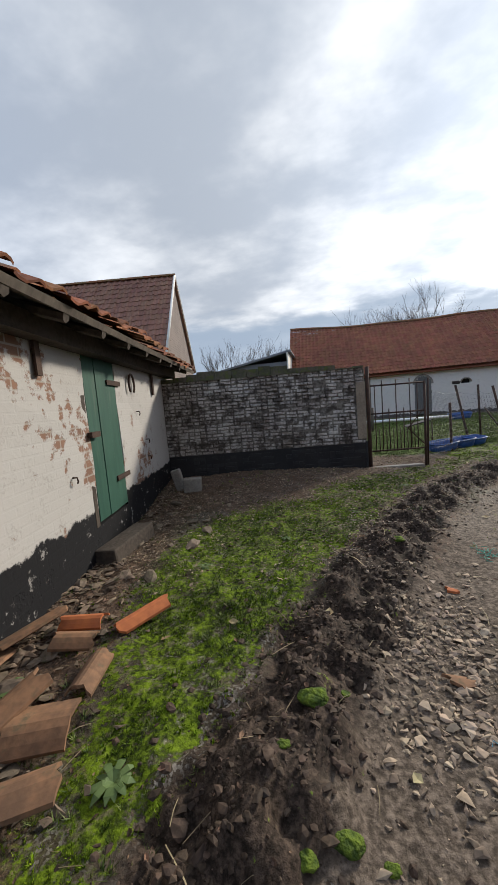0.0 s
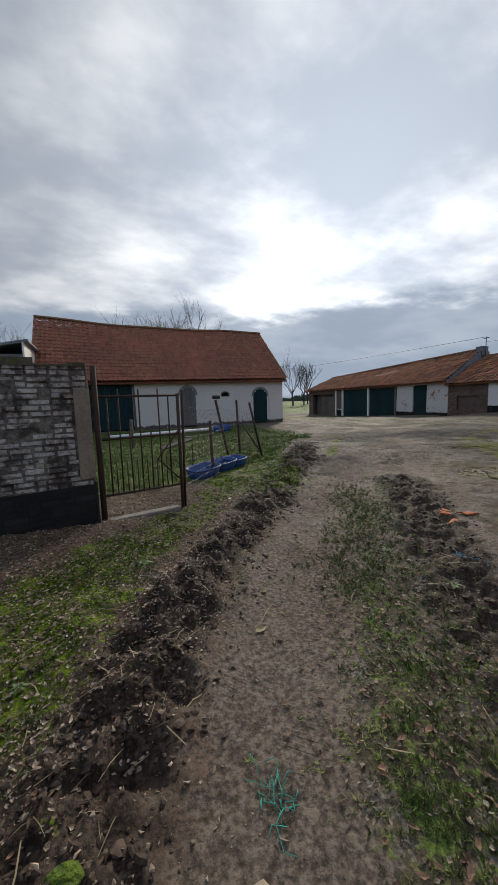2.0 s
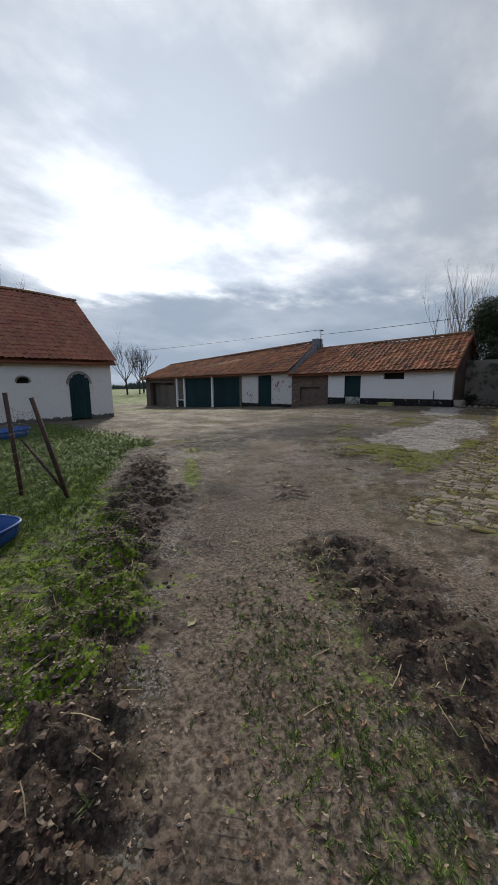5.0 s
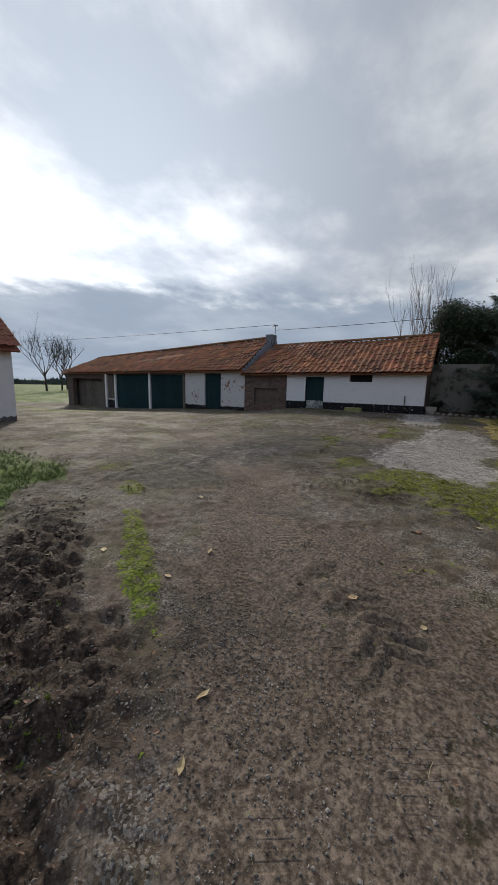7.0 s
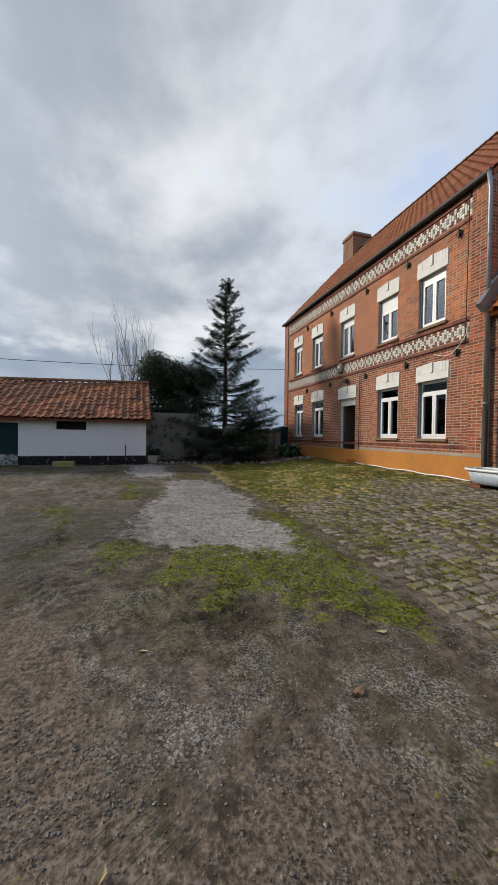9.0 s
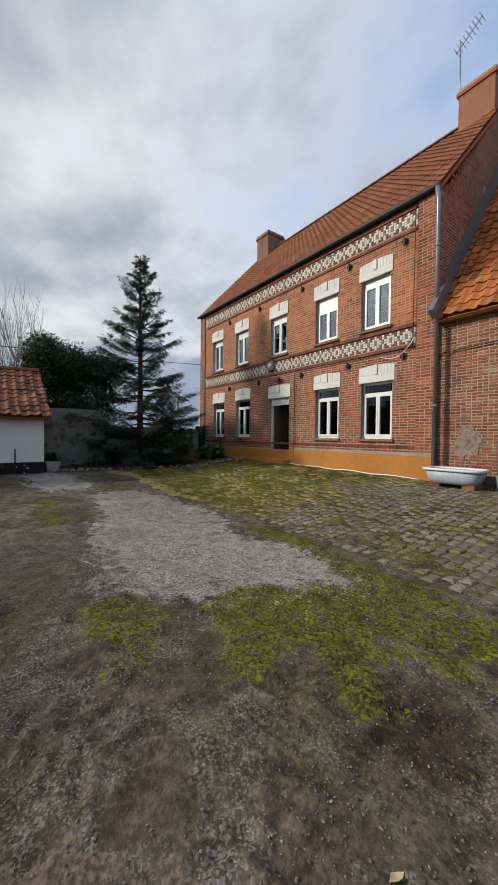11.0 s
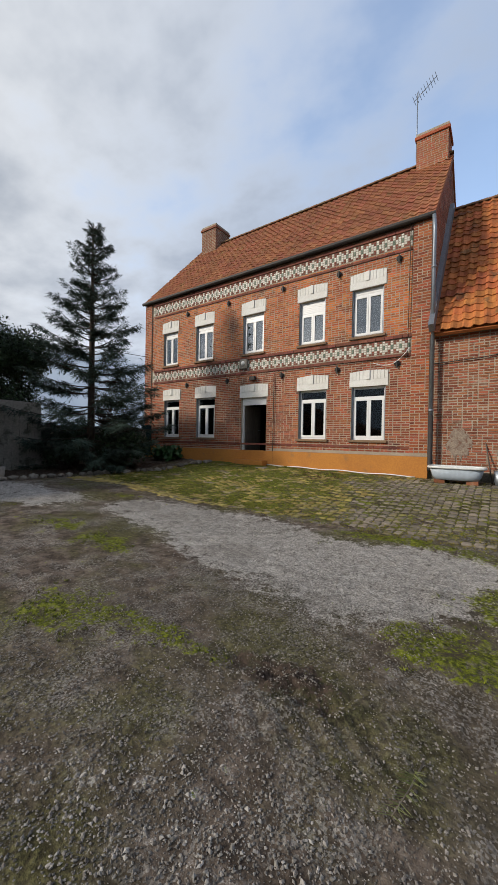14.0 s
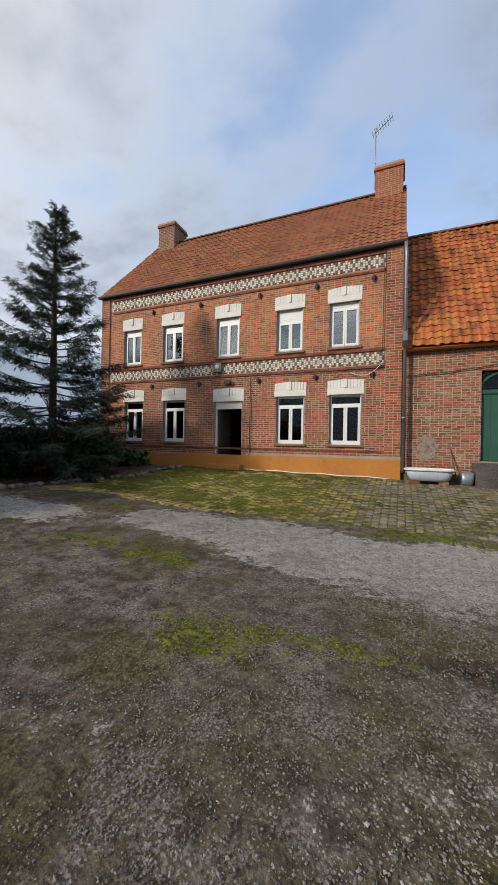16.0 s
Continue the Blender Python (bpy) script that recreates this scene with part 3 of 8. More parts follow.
    rut_mud = (1 - ease(np.abs(along(x, y, [(2.2, 2.2), (3.0, 3.5), (3.6, 4.3), (4.3, 5.1), (5.2, 6.2)])[0]) + wob * 0.4, 0.2, 0.5)) * 0.75
    mud = np.maximum(mud, rut_mud)
    return moss, mud, track * (1 - 0.8 * rut_mud), gravel, litter, turf


def tread(x, y):
    """Bars pressed by tractor tyres, a slanting bar on each side of the wheel's middle line."""
    total = 0.0
    for line, half, lo, hi, deep in (([(5.08, 6.46), (5.68, 6.99), (6.33, 7.57), (7.03, 8.21), (8.3, 9.2)], 0.26, 0.26, 0.56, 0.024), ([(4.6, 7.7), (5.5, 9.3), (6.6, 11.2)], 0.22, 0.0, 0.95, 0.018),
                                     ([(8.6, 8.6), (10.0, 9.4), (11.9, 9.9)], 0.20, 0.2, 0.95, 0.014), ([(8.1, 9.4), (9.4, 8.5), (10.3, 7.9)], 0.20, 0.1, 0.8, 0.014)):
        d, k = along(x, y, line)
        run = k * sum(math.dist(a, b) for a, b in zip(line, line[1:]))
        on = (1 - ease(np.abs(d), half - 0.04, half + 0.04)) * ease(k, lo, lo + 0.08) * (1 - ease(k, hi - 0.12, hi)) * np.clip(0.7 + 2.2 * bumps(x, y, 2.6, 2), 0.0, 1)
        bars = np.sin((run + np.abs(d) * 0.75 + np.where(d > 0, 0.07, 0.0)) * 2 * math.pi / 0.14)
        total = total + on * deep * (np.clip(2.2 * bars, -1, 0.7) - 0.25)
    return total


def relief(x, y, cover):
    moss, mud, track, gravel, litter, turf = cover
    d_r, k_r = along(x, y, RIDGE)
    d_t, _ = along(x, y, TRACK)
    away = 1 - ease(np.hypot(x - 8, y - 8), 16, 24)
    ridge = 0.075 * np.exp(-(d_r / 0.24) ** 2) * (1 - ease(k_r, 0.85, 1)) * (1 + 0.9 * bumps(x, y, 2.5, 2))
    rut = -0.035 * np.exp(-(d_t / 0.33) ** 2)
    return (ridge + rut + mud * (0.06 * bumps(x, y, 5.0, 3) + 0.085 * bumps(x + 31, y, 11.0, 2)) + moss * (0.022 + 0.045 * bumps(x + 9, y, 4.5, 3)) + 0.02 * bumps(x, y, 0.8, 2)
            + (1 - track) * 0.012 * bumps(x, y, 9.0, 2) + litter * 0.012 * bumps(x, y, 11, 2) + tread(x, y)) * away


def height(x, y):
    return lie(x, y) + relief(x, y, zones(x, y))


def spaced(fine_lo, fine_hi, lo, hi, step, mid, far):
    a = np.arange(fine_lo, fine_hi, step)
    b = np.arange(fine_hi, hi, mid)
    c = np.arange(lo, fine_lo, mid)
    out = [hi]
    while out[-1] < far:
        out.append(out[-1] + max(0.5, (out[-1] - hi) * 0.25))
    back_ = [lo]
    while back_[-1] > -far:
        back_.append(back_[-1] - max(0.5, (lo - back_[-1]) * 0.25))
    return np.array(sorted({round(float(v), 4) for v in (*a, *b, *c, *out, *back_[1:])}))


PRINTS = [([(0.75, 2.2), (1.36, 3.1), (2.24, 4.18), (3.33, 5.28), (4.22, 6.18), (5.5, 7.48)], 0.06), ([(1.05, 3.3), (1.96, 4.42), (3.06, 5.52), (3.97, 6.43), (5.3, 7.75), (7.0, 8.9)], 0.06), ([(2.6, 2.8), (3.4, 4.1), (4.2, 4.9), (4.9, 5.6), (5.6, 6.6), (7.2, 7.9)], 0.08),
          ([(5.3, 6.9), (6.3, 7.65), (7.4, 8.5), (9.0, 9.9)], 0.16), ([(4.6, 7.7), (5.5, 9.3), (6.6, 11.2)], 0.15), ([(6.2, 8.6), (7.6, 9.8), (9.6, 11.4)], 0.16), ([(8.6, 8.6), (10.0, 9.4), (11.2, 10.0)], 0.15), ([(9.2, 6.9), (10.4, 8.0), (11.0, 9.6)], 0.14)]


def prints(x, y):
    """Tyre prints in the earth: distance across, metres along, and how clear they are."""
    across, run, clear = np.zeros_like(x), np.zeros_like(x), np.zeros_like(x)
    for line, half in PRINTS:
        d, k = along(x, y, line)
        on = (1 - ease(np.abs(d), half, half + 0.05)) * ease(k, 0.0, 0.06) * (1 - ease(k, 0.9, 1.0)) * np.clip(0.75 + 1.3 * bumps(x + 3, y, 0.9, 2), 0, 1)
        better = on > clear
        across, run, clear = np.where(better, d, across), np.where(better, k * sum(math.dist(a, b) for a, b in zip(line, line[1:])), run), np.where(better, on, clear)
    return across, run, clear


def build_ground():
    xs, ys = spaced(-2.4, 11.6, -6, 22, 0.03, 0.12, 900), spaced(0.2, 10.8, -3, 22, 0.03, 0.12, 900)
    gx, gy = np.meshgrid(xs, ys)
    cover = zones(gx, gy)
    gz = lie(gx, gy) + relief(gx, gy, cover)
    w, h = len(xs), len(ys)
    me = bpy.data.meshes.new("ground")
    verts = np.stack([gx, gy, gz], -1).reshape(-1, 3)
    idx = np.arange(w * h).reshape(h, w)
    quads = np.stack([idx[:-1, :-1], idx[:-1, 1:], idx[1:, 1:], idx[1:, :-1]], -1).reshape(-1, 4)
    me.vertices.add(len(verts))
    me.vertices.foreach_set("co", verts.ravel())
    me.loops.add(quads.size)
    me.loops.foreach_set("vertex_index", quads.ravel().astype(np.int32))
    me.polygons.add(len(quads))
    me.polygons.foreach_set("loop_start", np.arange(0, quads.size, 4, dtype=np.int32))
    me.polygons.foreach_set("use_smooth", np.ones(len(quads), dtype=bool))
    for name, group in (("cover_a", cover[:3]), ("cover_b", cover[3:])):
        layer = me.attributes.new(name, "FLOAT_VECTOR", "POINT")
        layer.data.foreach_set("vector", np.stack(group, -1).reshape(-1).astype(np.float32))
    layer = me.attributes.new("tyre", "FLOAT_VECTOR", "POINT")
    layer.data.foreach_set("vector", np.stack(prints(gx, gy), -1).reshape(-1).astype(np.float32))
    me.update(calc_edges=True)
    me.validate()
    m = bpy.data.materials.new("yard_earth")
    m.use_nodes = True
    n = Nodes(m.node_tree)
    where = n.add("NewGeometry").outputs["Position"]
    ca, cb = n.tree.nodes.new("ShaderNodeAttribute"), n.tree.nodes.new("ShaderNodeAttribute")
    ca.attribute_name, cb.attribute_name = "cover_a", "cover_b"
    a, b = n.axes(ca.outputs["Vector"]), n.axes(cb.outputs["Vector"])
    fine_, mid_, large = n.noise(where, 38.0, 5.0, 0.65), n.noise(where, 7.0, 6.0, 0.65), n.noise(where, 0.9, 4.0)
    grit = n.add("TexVoronoi", Scale=95.0)
    n.put(grit.inputs["Vector"], where)
    speck = n.noise(where, 2.2, 4.0, 0.6)
    fray = n.math("ADD", n.math("MULTIPLY", n.math("SUBTRACT", mid_, 0.5), 2.0), n.math("MULTIPLY", n.math("SUBTRACT", fine_, 0.5), 1.1))
    rag = lambda cover_: n.ramp(n.math("ADD", n.math("MULTIPLY", cover_, 0.85), fray), 0.36, 0.60)
    base = n.mix(n.ramp(mid_, 0.35, 0.65), (0.066, 0.050, 0.038), (0.140, 0.110, 0.088))
    base = n.mix(n.math("MULTIPLY", n.ramp(large, 0.45, 0.62), 0.6), base, (0.082, 0.070, 0.042))
    base = n.mix(n.math("MULTIPLY", n.ramp(n.axes(grit.outputs["Color"])[2], 0.50, 0.62), n.ramp(speck, 0.44, 0.60)), base, n.mix(n.axes(grit.outputs["Color"])[0], (0.14, 0.126, 0.112), (0.30, 0.275, 0.245)))
    base = n.mix(n.math("MULTIPLY", n.ramp(n.noise(where, 0.8, 6.0, 0.65), 0.46, 0.62), n.math("ADD", 0.35, n.math("MULTIPLY", n.ramp(n.axes(where)[0], 8.0, 11.0), 0.32))), base, n.mix(n.ramp(fine_, 0.35, 0.65), (0.034, 0.032, 0.010), (0.100, 0.098, 0.030)))
    pale = n.mix(n.ramp(fine_, 0.35, 0.65), (0.080, 0.061, 0.046), (0.168, 0.132, 0.103))
    full = n.mix(rag(a[2]), base, pale)
    chip = n.mix(n.axes(grit.outputs["Color"])[1], (0.17, 0.16, 0.148), (0.46, 0.43, 0.395))
    full = n.mix(rag(b[0]), full, chip)
    full = n.mix(n.math("MULTIPLY", n.ramp(n.noise(where, 0.55, 5.0, 0.6), 0.50, 0.66), 0.6), full, n.mix(1.0, full, (0.52, 0.50, 0.48), "MULTIPLY"))
    leafy = n.mix(n.axes(grit.outputs["Color"])[0], (0.045, 0.031, 0.023), (0.145, 0.09, 0.06))
    full = n.mix(n.math("MULTIPLY", rag(b[1]), 0.75), full, leafy)
    dark = n.mix(n.ramp(fine_, 0.35, 0.65), (0.020, 0.014, 0.010), (0.068, 0.048, 0.036))
    full = n.mix(rag(a[1]), full, dark)
    lawn = n.mix(n.ramp(fine_, 0.35, 0.65), (0.045, 0.075, 0.016), (0.115, 0.165, 0.032))
    full = n.mix(rag(b[2]), full, lawn)
    mossy = n.mix(n.ramp(n.math("ADD", n.math("MULTIPLY", fine_, 0.6), n.math("MULTIPLY", mid_, 0.4)), 0.38, 0.62), (0.012, 0.022, 0.003), (0.115, 0.170, 0.008))
    olive = n.mix(n.ramp(fine_, 0.32, 0.68), (0.030, 0.036, 0.006), (0.150, 0.165, 0.014))
    mossy = n.mix(n.ramp(n.axes(where)[0], 4.6, 7.6), mossy, olive)
    full = n.mix(n.math("MULTIPLY", rag(a[0]), n.math("SUBTRACT", 1.0, n.math("MULTIPLY", n.ramp(n.noise(where, 16.0, 5.0, 0.7), 0.50, 0.62), 0.75))), full, mossy)
    mottle = n.math("ADD", 0.66, n.math("MULTIPLY", n.ramp(n.math("ADD", n.math("MULTIPLY", fine_, 0.55), n.math("MULTIPLY", mid_, 0.45)), 0.36, 0.64), 0.68))
    tone = n.add("CombineXYZ")
    for k in range(3):
        n.put(tone.inputs[k], mottle)
    full = n.mix(1.0, full, tone.outputs[0], "MULTIPLY")
    ct = n.tree.nodes.new("ShaderNodeAttribute")
    ct.attribute_name = "tyre"
    ty = n.axes(ct.outputs["Vector"])
    lug = n.math("SINE", n.math("MULTIPLY", n.math("ADD", ty[1], n.math("MULTIPLY", ty[0], 0.18)), 2 * math.pi / 0.055))
    lug = n.math("MULTIPLY", n.ramp(lug, -0.35, 0.35), n.math("MULTIPLY", ty[2], n.ramp(n.noise(where, 3.0, 5.0, 0.65), 0.46, 0.62)))
    full = n.mix(n.math("MULTIPLY", lug, 0.05), full, n.mix(1.0, full, (0.42, 0.38, 0.34), "MULTIPLY"))
    wet = n.math("MAXIMUM", n.ramp(large, 0.4, 0.6), rag(a[1]))
    bs = n.add("BsdfPrincipled", Roughness=n.math("SUBTRACT", 0.92, n.math("MULTIPLY", wet, 0.16)))
    bs.inputs["Specular IOR Level"].default_value = 0.14
    n.put(bs.inputs["Base Color"], full)
    bp = n.add("Bump", Strength=1.0, Distance=0.020)
    pits = n.math("MULTIPLY", n.axes(grit.outputs["Color"])[1], 0.10)
    n.put(bp.inputs["Height"], n.math("SUBTRACT", n.math("ADD", n.math("ADD", n.math("MULTIPLY", fine_, n.math("SUBTRACT", 0.55, n.math("MULTIPLY", a[2], 0.3))), pits), n.math("MULTIPLY", mid_, 0.9)), n.math("MULTIPLY", lug, 0.16)))
    n.put(bs.inputs["Normal"], bp.outputs[0])
    n.tree.links.new(bs.outputs[0], n.add("OutputMaterial").inputs[0])
    me.materials.append(m)
    return tagged(new("ground", me), "muddy farmyard earth with moss, wheel tracks and gravel", "ground", kind="structure")


build_ground()


def gz(x, y):
    return float(height(np.array([x]), np.array([y]))[0])


# ---------------------------------------------------------------- the farmhouse
HX0, HX1, HY, HB, HD = 11.94, 22.82, 1.53, 0.30, 7.0       # ends, front, foot, depth
EAVE, RIDGE_Z = 6.97, 10.78
GROUND_WINDOWS = [(12.98, 13.90), (14.65, 15.55), (18.94, 19.86), (20.77, 21.64)]
UPPER_WINDOWS = [(13.07, 13.93), (14.73, 15.58), (16.87, 17.72), (19.06, 19.92), (20.90, 21.72)]
WZ, UZ, DOOR = (1.38, 2.84), (4.23, 5.54), (16.72, 17.74, 0.70, 2.74)
house = thing("farmhouse", "two-storey red brick farmhouse with white lintels and patterned brick bands", "house")
front = lambda s, d, z: (HX1 - s, HY - d, z)
H_HOLES = [(HX1 - b, HX1 - a, *WZ) for a, b in GROUND_WINDOWS] + [(HX1 - b, HX1 - a, *UZ) for a, b in UPPER_WINDOWS] + [(HX1 - DOOR[1], HX1 - DOOR[0], DOOR[2], DOOR[3])]
bm = bmesh.new()
holed_wall(bm, front, HX1 - HX0, HB - 0.3, EAVE, H_HOLES, 0.36)
front_wall = part("wall", bm, mortar, house)
for name_, x in (("side_wall", HX0), ("side_wall", HX1 - 0.36)):
    bm = bmesh.new()
    a, b, r = HY - 0.37, HY - HD, HY - HD / 2
    prof_ = [(a, 0.0), (a, EAVE - 0.1), (r, RIDGE_Z - 0.1), (b, EAVE - 0.1), (b, 0.0)]
    v1, v2 = [bm.verts.new((x, y, z)) for y, z in prof_], [bm.verts.new((x + 0.36, y, z)) for y, z in prof_]
    bm.faces.new(v1)
    bm.faces.new(v2[::-1])
    for i in range(5):
        bm.faces.new((v1[i], v2[i], v2[(i + 1) % 5], v1[(i + 1) % 5]))
    gable = part(name_, bm, mortar, house)
    if x == HX0:
        west_gable = gable
part("back_wall", boxed(HX0, HX1, HY - HD - 0.36, HY - HD - 0.002, 0, EAVE), mortar, house)
# added inner walls and floors, coloured near-black so doorway and windows look unlit
part("room", boxed(HX0 + 0.4, HX1 - 0.4, HY - 4.0, HY - 3.9, 0.5, EAVE), interior_shade, house)
part("upper_floor", boxed(HX0 + 0.4, HX1 - 0.4, HY - 3.88, HY - 0.4, 3.5, 3.7), interior_shade, house)
part("ground_floor", boxed(HX0 + 0.4, HX1 - 0.4, HY - 3.88, HY - 0.38, 0.55, 0.70), interior_shade, house)
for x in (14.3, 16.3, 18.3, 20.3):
    part("partition", boxed(x, x + 0.1, HY - 3.88, HY - 0.4, 0.72, 3.48), interior_shade, house)
part("attic_floor", boxed(HX0 + 0.4, HX1 - 0.4, HY - HD + 0.02, HY - 0.4, EAVE - 0.3, EAVE - 0.15), interior_shade, house)
LOWBAND, HIGHBAND = (3.66, 4.01), (6.38, 6.74)
LINTELS = [(a - 0.06, b + 0.06, z, z + 0.45) for (a, b), z in [(w, WZ[1]) for w in GROUND_WINDOWS] + [(w, UZ[1]) for w in UPPER_WINDOWS] + [(DOOR[:2], DOOR[3])]]
B_HOLES = H_HOLES + [(HX1 - b, HX1 - a, c, d) for a, b, c, d in LINTELS] + [(0.42, HX1 - HX0 - 0.45, *LOWBAND), (0.42, HX1 - HX0 - 0.45, *HIGHBAND)]
brick_field(front_wall, front, HX1 - HX0, 1.0, 4.07, B_HOLES, brick_many, brick_one, course=0.063, long=0.205, joint=0.013, near=lambda s, z: s > 6.3 and 1.0 < z < 2.6)
brick_field(front_wall, front, HX1 - HX0, 4.096, EAVE - 0.06, B_HOLES, upbrick_many, upbrick_many, course=0.063, long=0.205, joint=0.013, keep=0)
gable_place = lambda s, d, z: (HX0 + d, HY - s, z)
brick_field(west_gable, gable_place, HD, 3.6, RIDGE_Z, [(2.3, 2.8, 7.3, 8.0)], oldbrick_many, oldbrick_one, keep=0, top=lambda s: EAVE - 0.1 + (RIDGE_Z - EAVE) * (1 - abs(s - HD / 2) / (HD / 2)) - 0.05)
red_course = surface("course_clay", (0.22, 0.075, 0.05), (0.14, 0.05, 0.038), 40, 2.0, 0.85, 0.3, vary="object", spread=0.25)
# patterned bands: white lozenges with green hearts on red
def pattern_band(z0, z1):
    rows, col = 6, 0.07
    high = (z1 - z0) / rows
    verts, faces, tint = [], [], []
    x, i = HX0 + 0.45, 0
    while x + col < HX1 - 0.42:
        for r in range(rows):
            k = i % 6
            kind = {"W": 0, "G": 1, "R": 2}[("WRRWRR", "WRWWWR", "GWWGWW")[min(r, 5 - r)][k]]
            n = len(verts)
            for dd, e in ((-0.012, 0.004), (0.02, 0.0)):
                verts += [(x + e, HY - dd, z0 + r * high + e), (x + col - 0.008 - e, HY - dd, z0 + r * high + e), (x + col - 0.008 - e, HY - dd, z0 + (r + 1) * high - 0.008 - e), (x + e, HY - dd, z0 + (r + 1) * high - 0.008 - e)]
            faces += [(n + 3, n + 2, n + 1, n), (n, n + 1, n + 5, n + 4), (n + 1, n + 2, n + 6, n + 5), (n + 2, n + 3, n + 7, n + 6), (n + 3, n, n + 4, n + 7)]
            tint += [kind] * 5
        x += col
        i += 1
    child("patterned_band", mesh_of("patterned_band", verts, faces, [white_glaze, green_glaze, red_glaze], index=tint), front_wall, "white, green and red glazed brick pattern")


pattern_band(*LOWBAND)
pattern_band(*HIGHBAND)
for z, hh, out in ((3.55, 0.075, 0.035), (4.03, 0.08, 0.05), (6.25, 0.06, 0.03), (6.75, 0.09, 0.04), (1.16, 0.06, 0.02)):
    bm = boxed(0, 0.215, 0.003, out, 0, hh)
    me_ = bpy.data.meshes.new("course_brick")
    bm.to_mesh(me_)
    bm.free()
    me_.materials.append(red_course)
    x = HX0 + 0.42
    while x < HX1 - 0.62:
        child("course_brick", me_, front_wall).location = (x, HY, z)
        x += 0.225
for a, b in ((HX0, HX0 + 0.42), (HX1 - 0.40, HX1)):
    corner_ = part("corner_pier", boxed(a, b, HY + 0.002, HY + 0.045, HB, EAVE - 0.02), mortar, house)
    brick_field(corner_, lambda s, d, z, b=b: (b - s, HY + 0.045 - d, z), b - a, 1.0, EAVE - 0.05, [], brick_many, brick_one, keep=60 if a == HX0 else 0)
part("plinth", boxed(HX0 - 0.01, HX1 + 0.01, HY + 0.003, HY + 0.06, HB - 0.1, 0.98, bevel=0.008), ochre, house, "ochre painted plinth band")
part("plinth_cap", boxed(HX0 - 0.01, HX0 + 4.6, HY + 0.004, HY + 0.05, 0.984, 1.06), mortar, house)


def window(x0, x1, z0, z1, shutter, transom):
    """A white double casement in its opening, with an optional lowered shutter box and a transom light."""
    w = thing("window", "white plastic double casement window in the brick front", "window", "farmhouse windows")
    w.location = ((x0 + x1) / 2, HY - 0.13, z0)
    hx, hz = (x1 - x0) / 2, z1 - z0
    bm = bmesh.new()
    f = 0.055
    top_ = hz - shutter
    for a, b, c, d in ((-hx, -hx + f, 0, top_), (hx - f, hx, 0, top_), (-hx + f, hx - f, 0, f), (-hx + f, hx - f, top_ - f, top_)):
        box(bm, a, b, -0.04, 0.03, c, d)
    bars = [(top_ - 0.32, top_ - 0.26)] if transom else []
    for c, d in bars:
        box(bm, -hx + f, hx - f, -0.038, 0.028, c, d)
    part("frame", bm, plastic_white, w)
    leaf_top = bars[0][0] if bars else top_ - f
    for sgn in (-1, 1):
        a, b = (-hx + f, -0.004) if sgn < 0 else (0.004, hx - f)
        bm = bmesh.new()
        for p, q, c, d in ((a, a + 0.05, f, leaf_top), (b - 0.05, b, f, leaf_top), (a + 0.05, b - 0.05, f, f + 0.06), (a + 0.05, b - 0.05, leaf_top - 0.05, leaf_top)):
            box(bm, p, q, -0.03, 0.045, c, d)
        sash = part("casement", bm, plastic_white, w)
        pane = part("pane", boxed(a + 0.05, b - 0.05, 0.0, 0.012, f + 0.06, leaf_top - 0.05), bright_glass if shutter > 0.03 else glass, sash)
        pane.visible_shadow = False
    if bars:
        pane = part("transom_pane", boxed(-hx + f, hx - f, 0.0, 0.012, bars[0][1], top_ - f), glass, w)
        pane.visible_shadow = False
    if shutter > 0.03:
        bm = bmesh.new()
        k = 0.0
        while k < shutter - 0.01:
            box(bm, -hx, hx, -0.02, 0.036, top_ + k + 0.002, top_ + min(k + 0.05, shutter) - 0.002)
            k += 0.05
        part("roller_shutter", bm, plastic_white, w, "white lowered roller shutter slats")
    rail = boxed(-hx, -hx + 0.03, 0.03, 0.09, 0.0, hz)
    box(rail, hx - 0.03, hx, 0.03, 0.09, 0.0, hz)
    part("guide_rail", rail, zinc, w)
    part("sill", boxed(-hx - 0.06, hx + 0.06, 0.0, 0.19, -0.07, -0.004, bevel=0.008), sill_stone, w, "brown stone sill")


def lintel(x0, x1, z0, z1):
    l = thing("lintel", "white painted brick lintel with a slightly arched top", "lintel", "lintels")
    l.location = ((x0 + x1) / 2, HY, z0)
    hx = (x1 - x0) / 2
    part("beam", boxed(-hx, hx, -0.05, 0.025, 0.003, 0.19, bevel=0.006), lintel_white, l)
    n_ = 11
    for i in range(n_):
        a, b = -hx + 2 * hx * i / n_, -hx + 2 * hx * (i + 1) / n_ - 0.006
        c = (a + b) / 2 / hx
        part("arch_brick", boxed(a, b, -0.05, 0.022 + (0.03 if i == n_ // 2 else 0), 0.193, z1 - z0 - 0.045 * c * c - 0.006, bevel=0.004), lintel_white, l)


for i, (a, b) in enumerate(GROUND_WINDOWS):
    window(a, b, *WZ, 0.0, True)
for (a, b), s in zip(UPPER_WINDOWS, (0.12, 0.34, 0.14, 0.16, 0.12)):
    window(a, b, *UZ, s, False)
for l in LINTELS:
    lintel(*l)
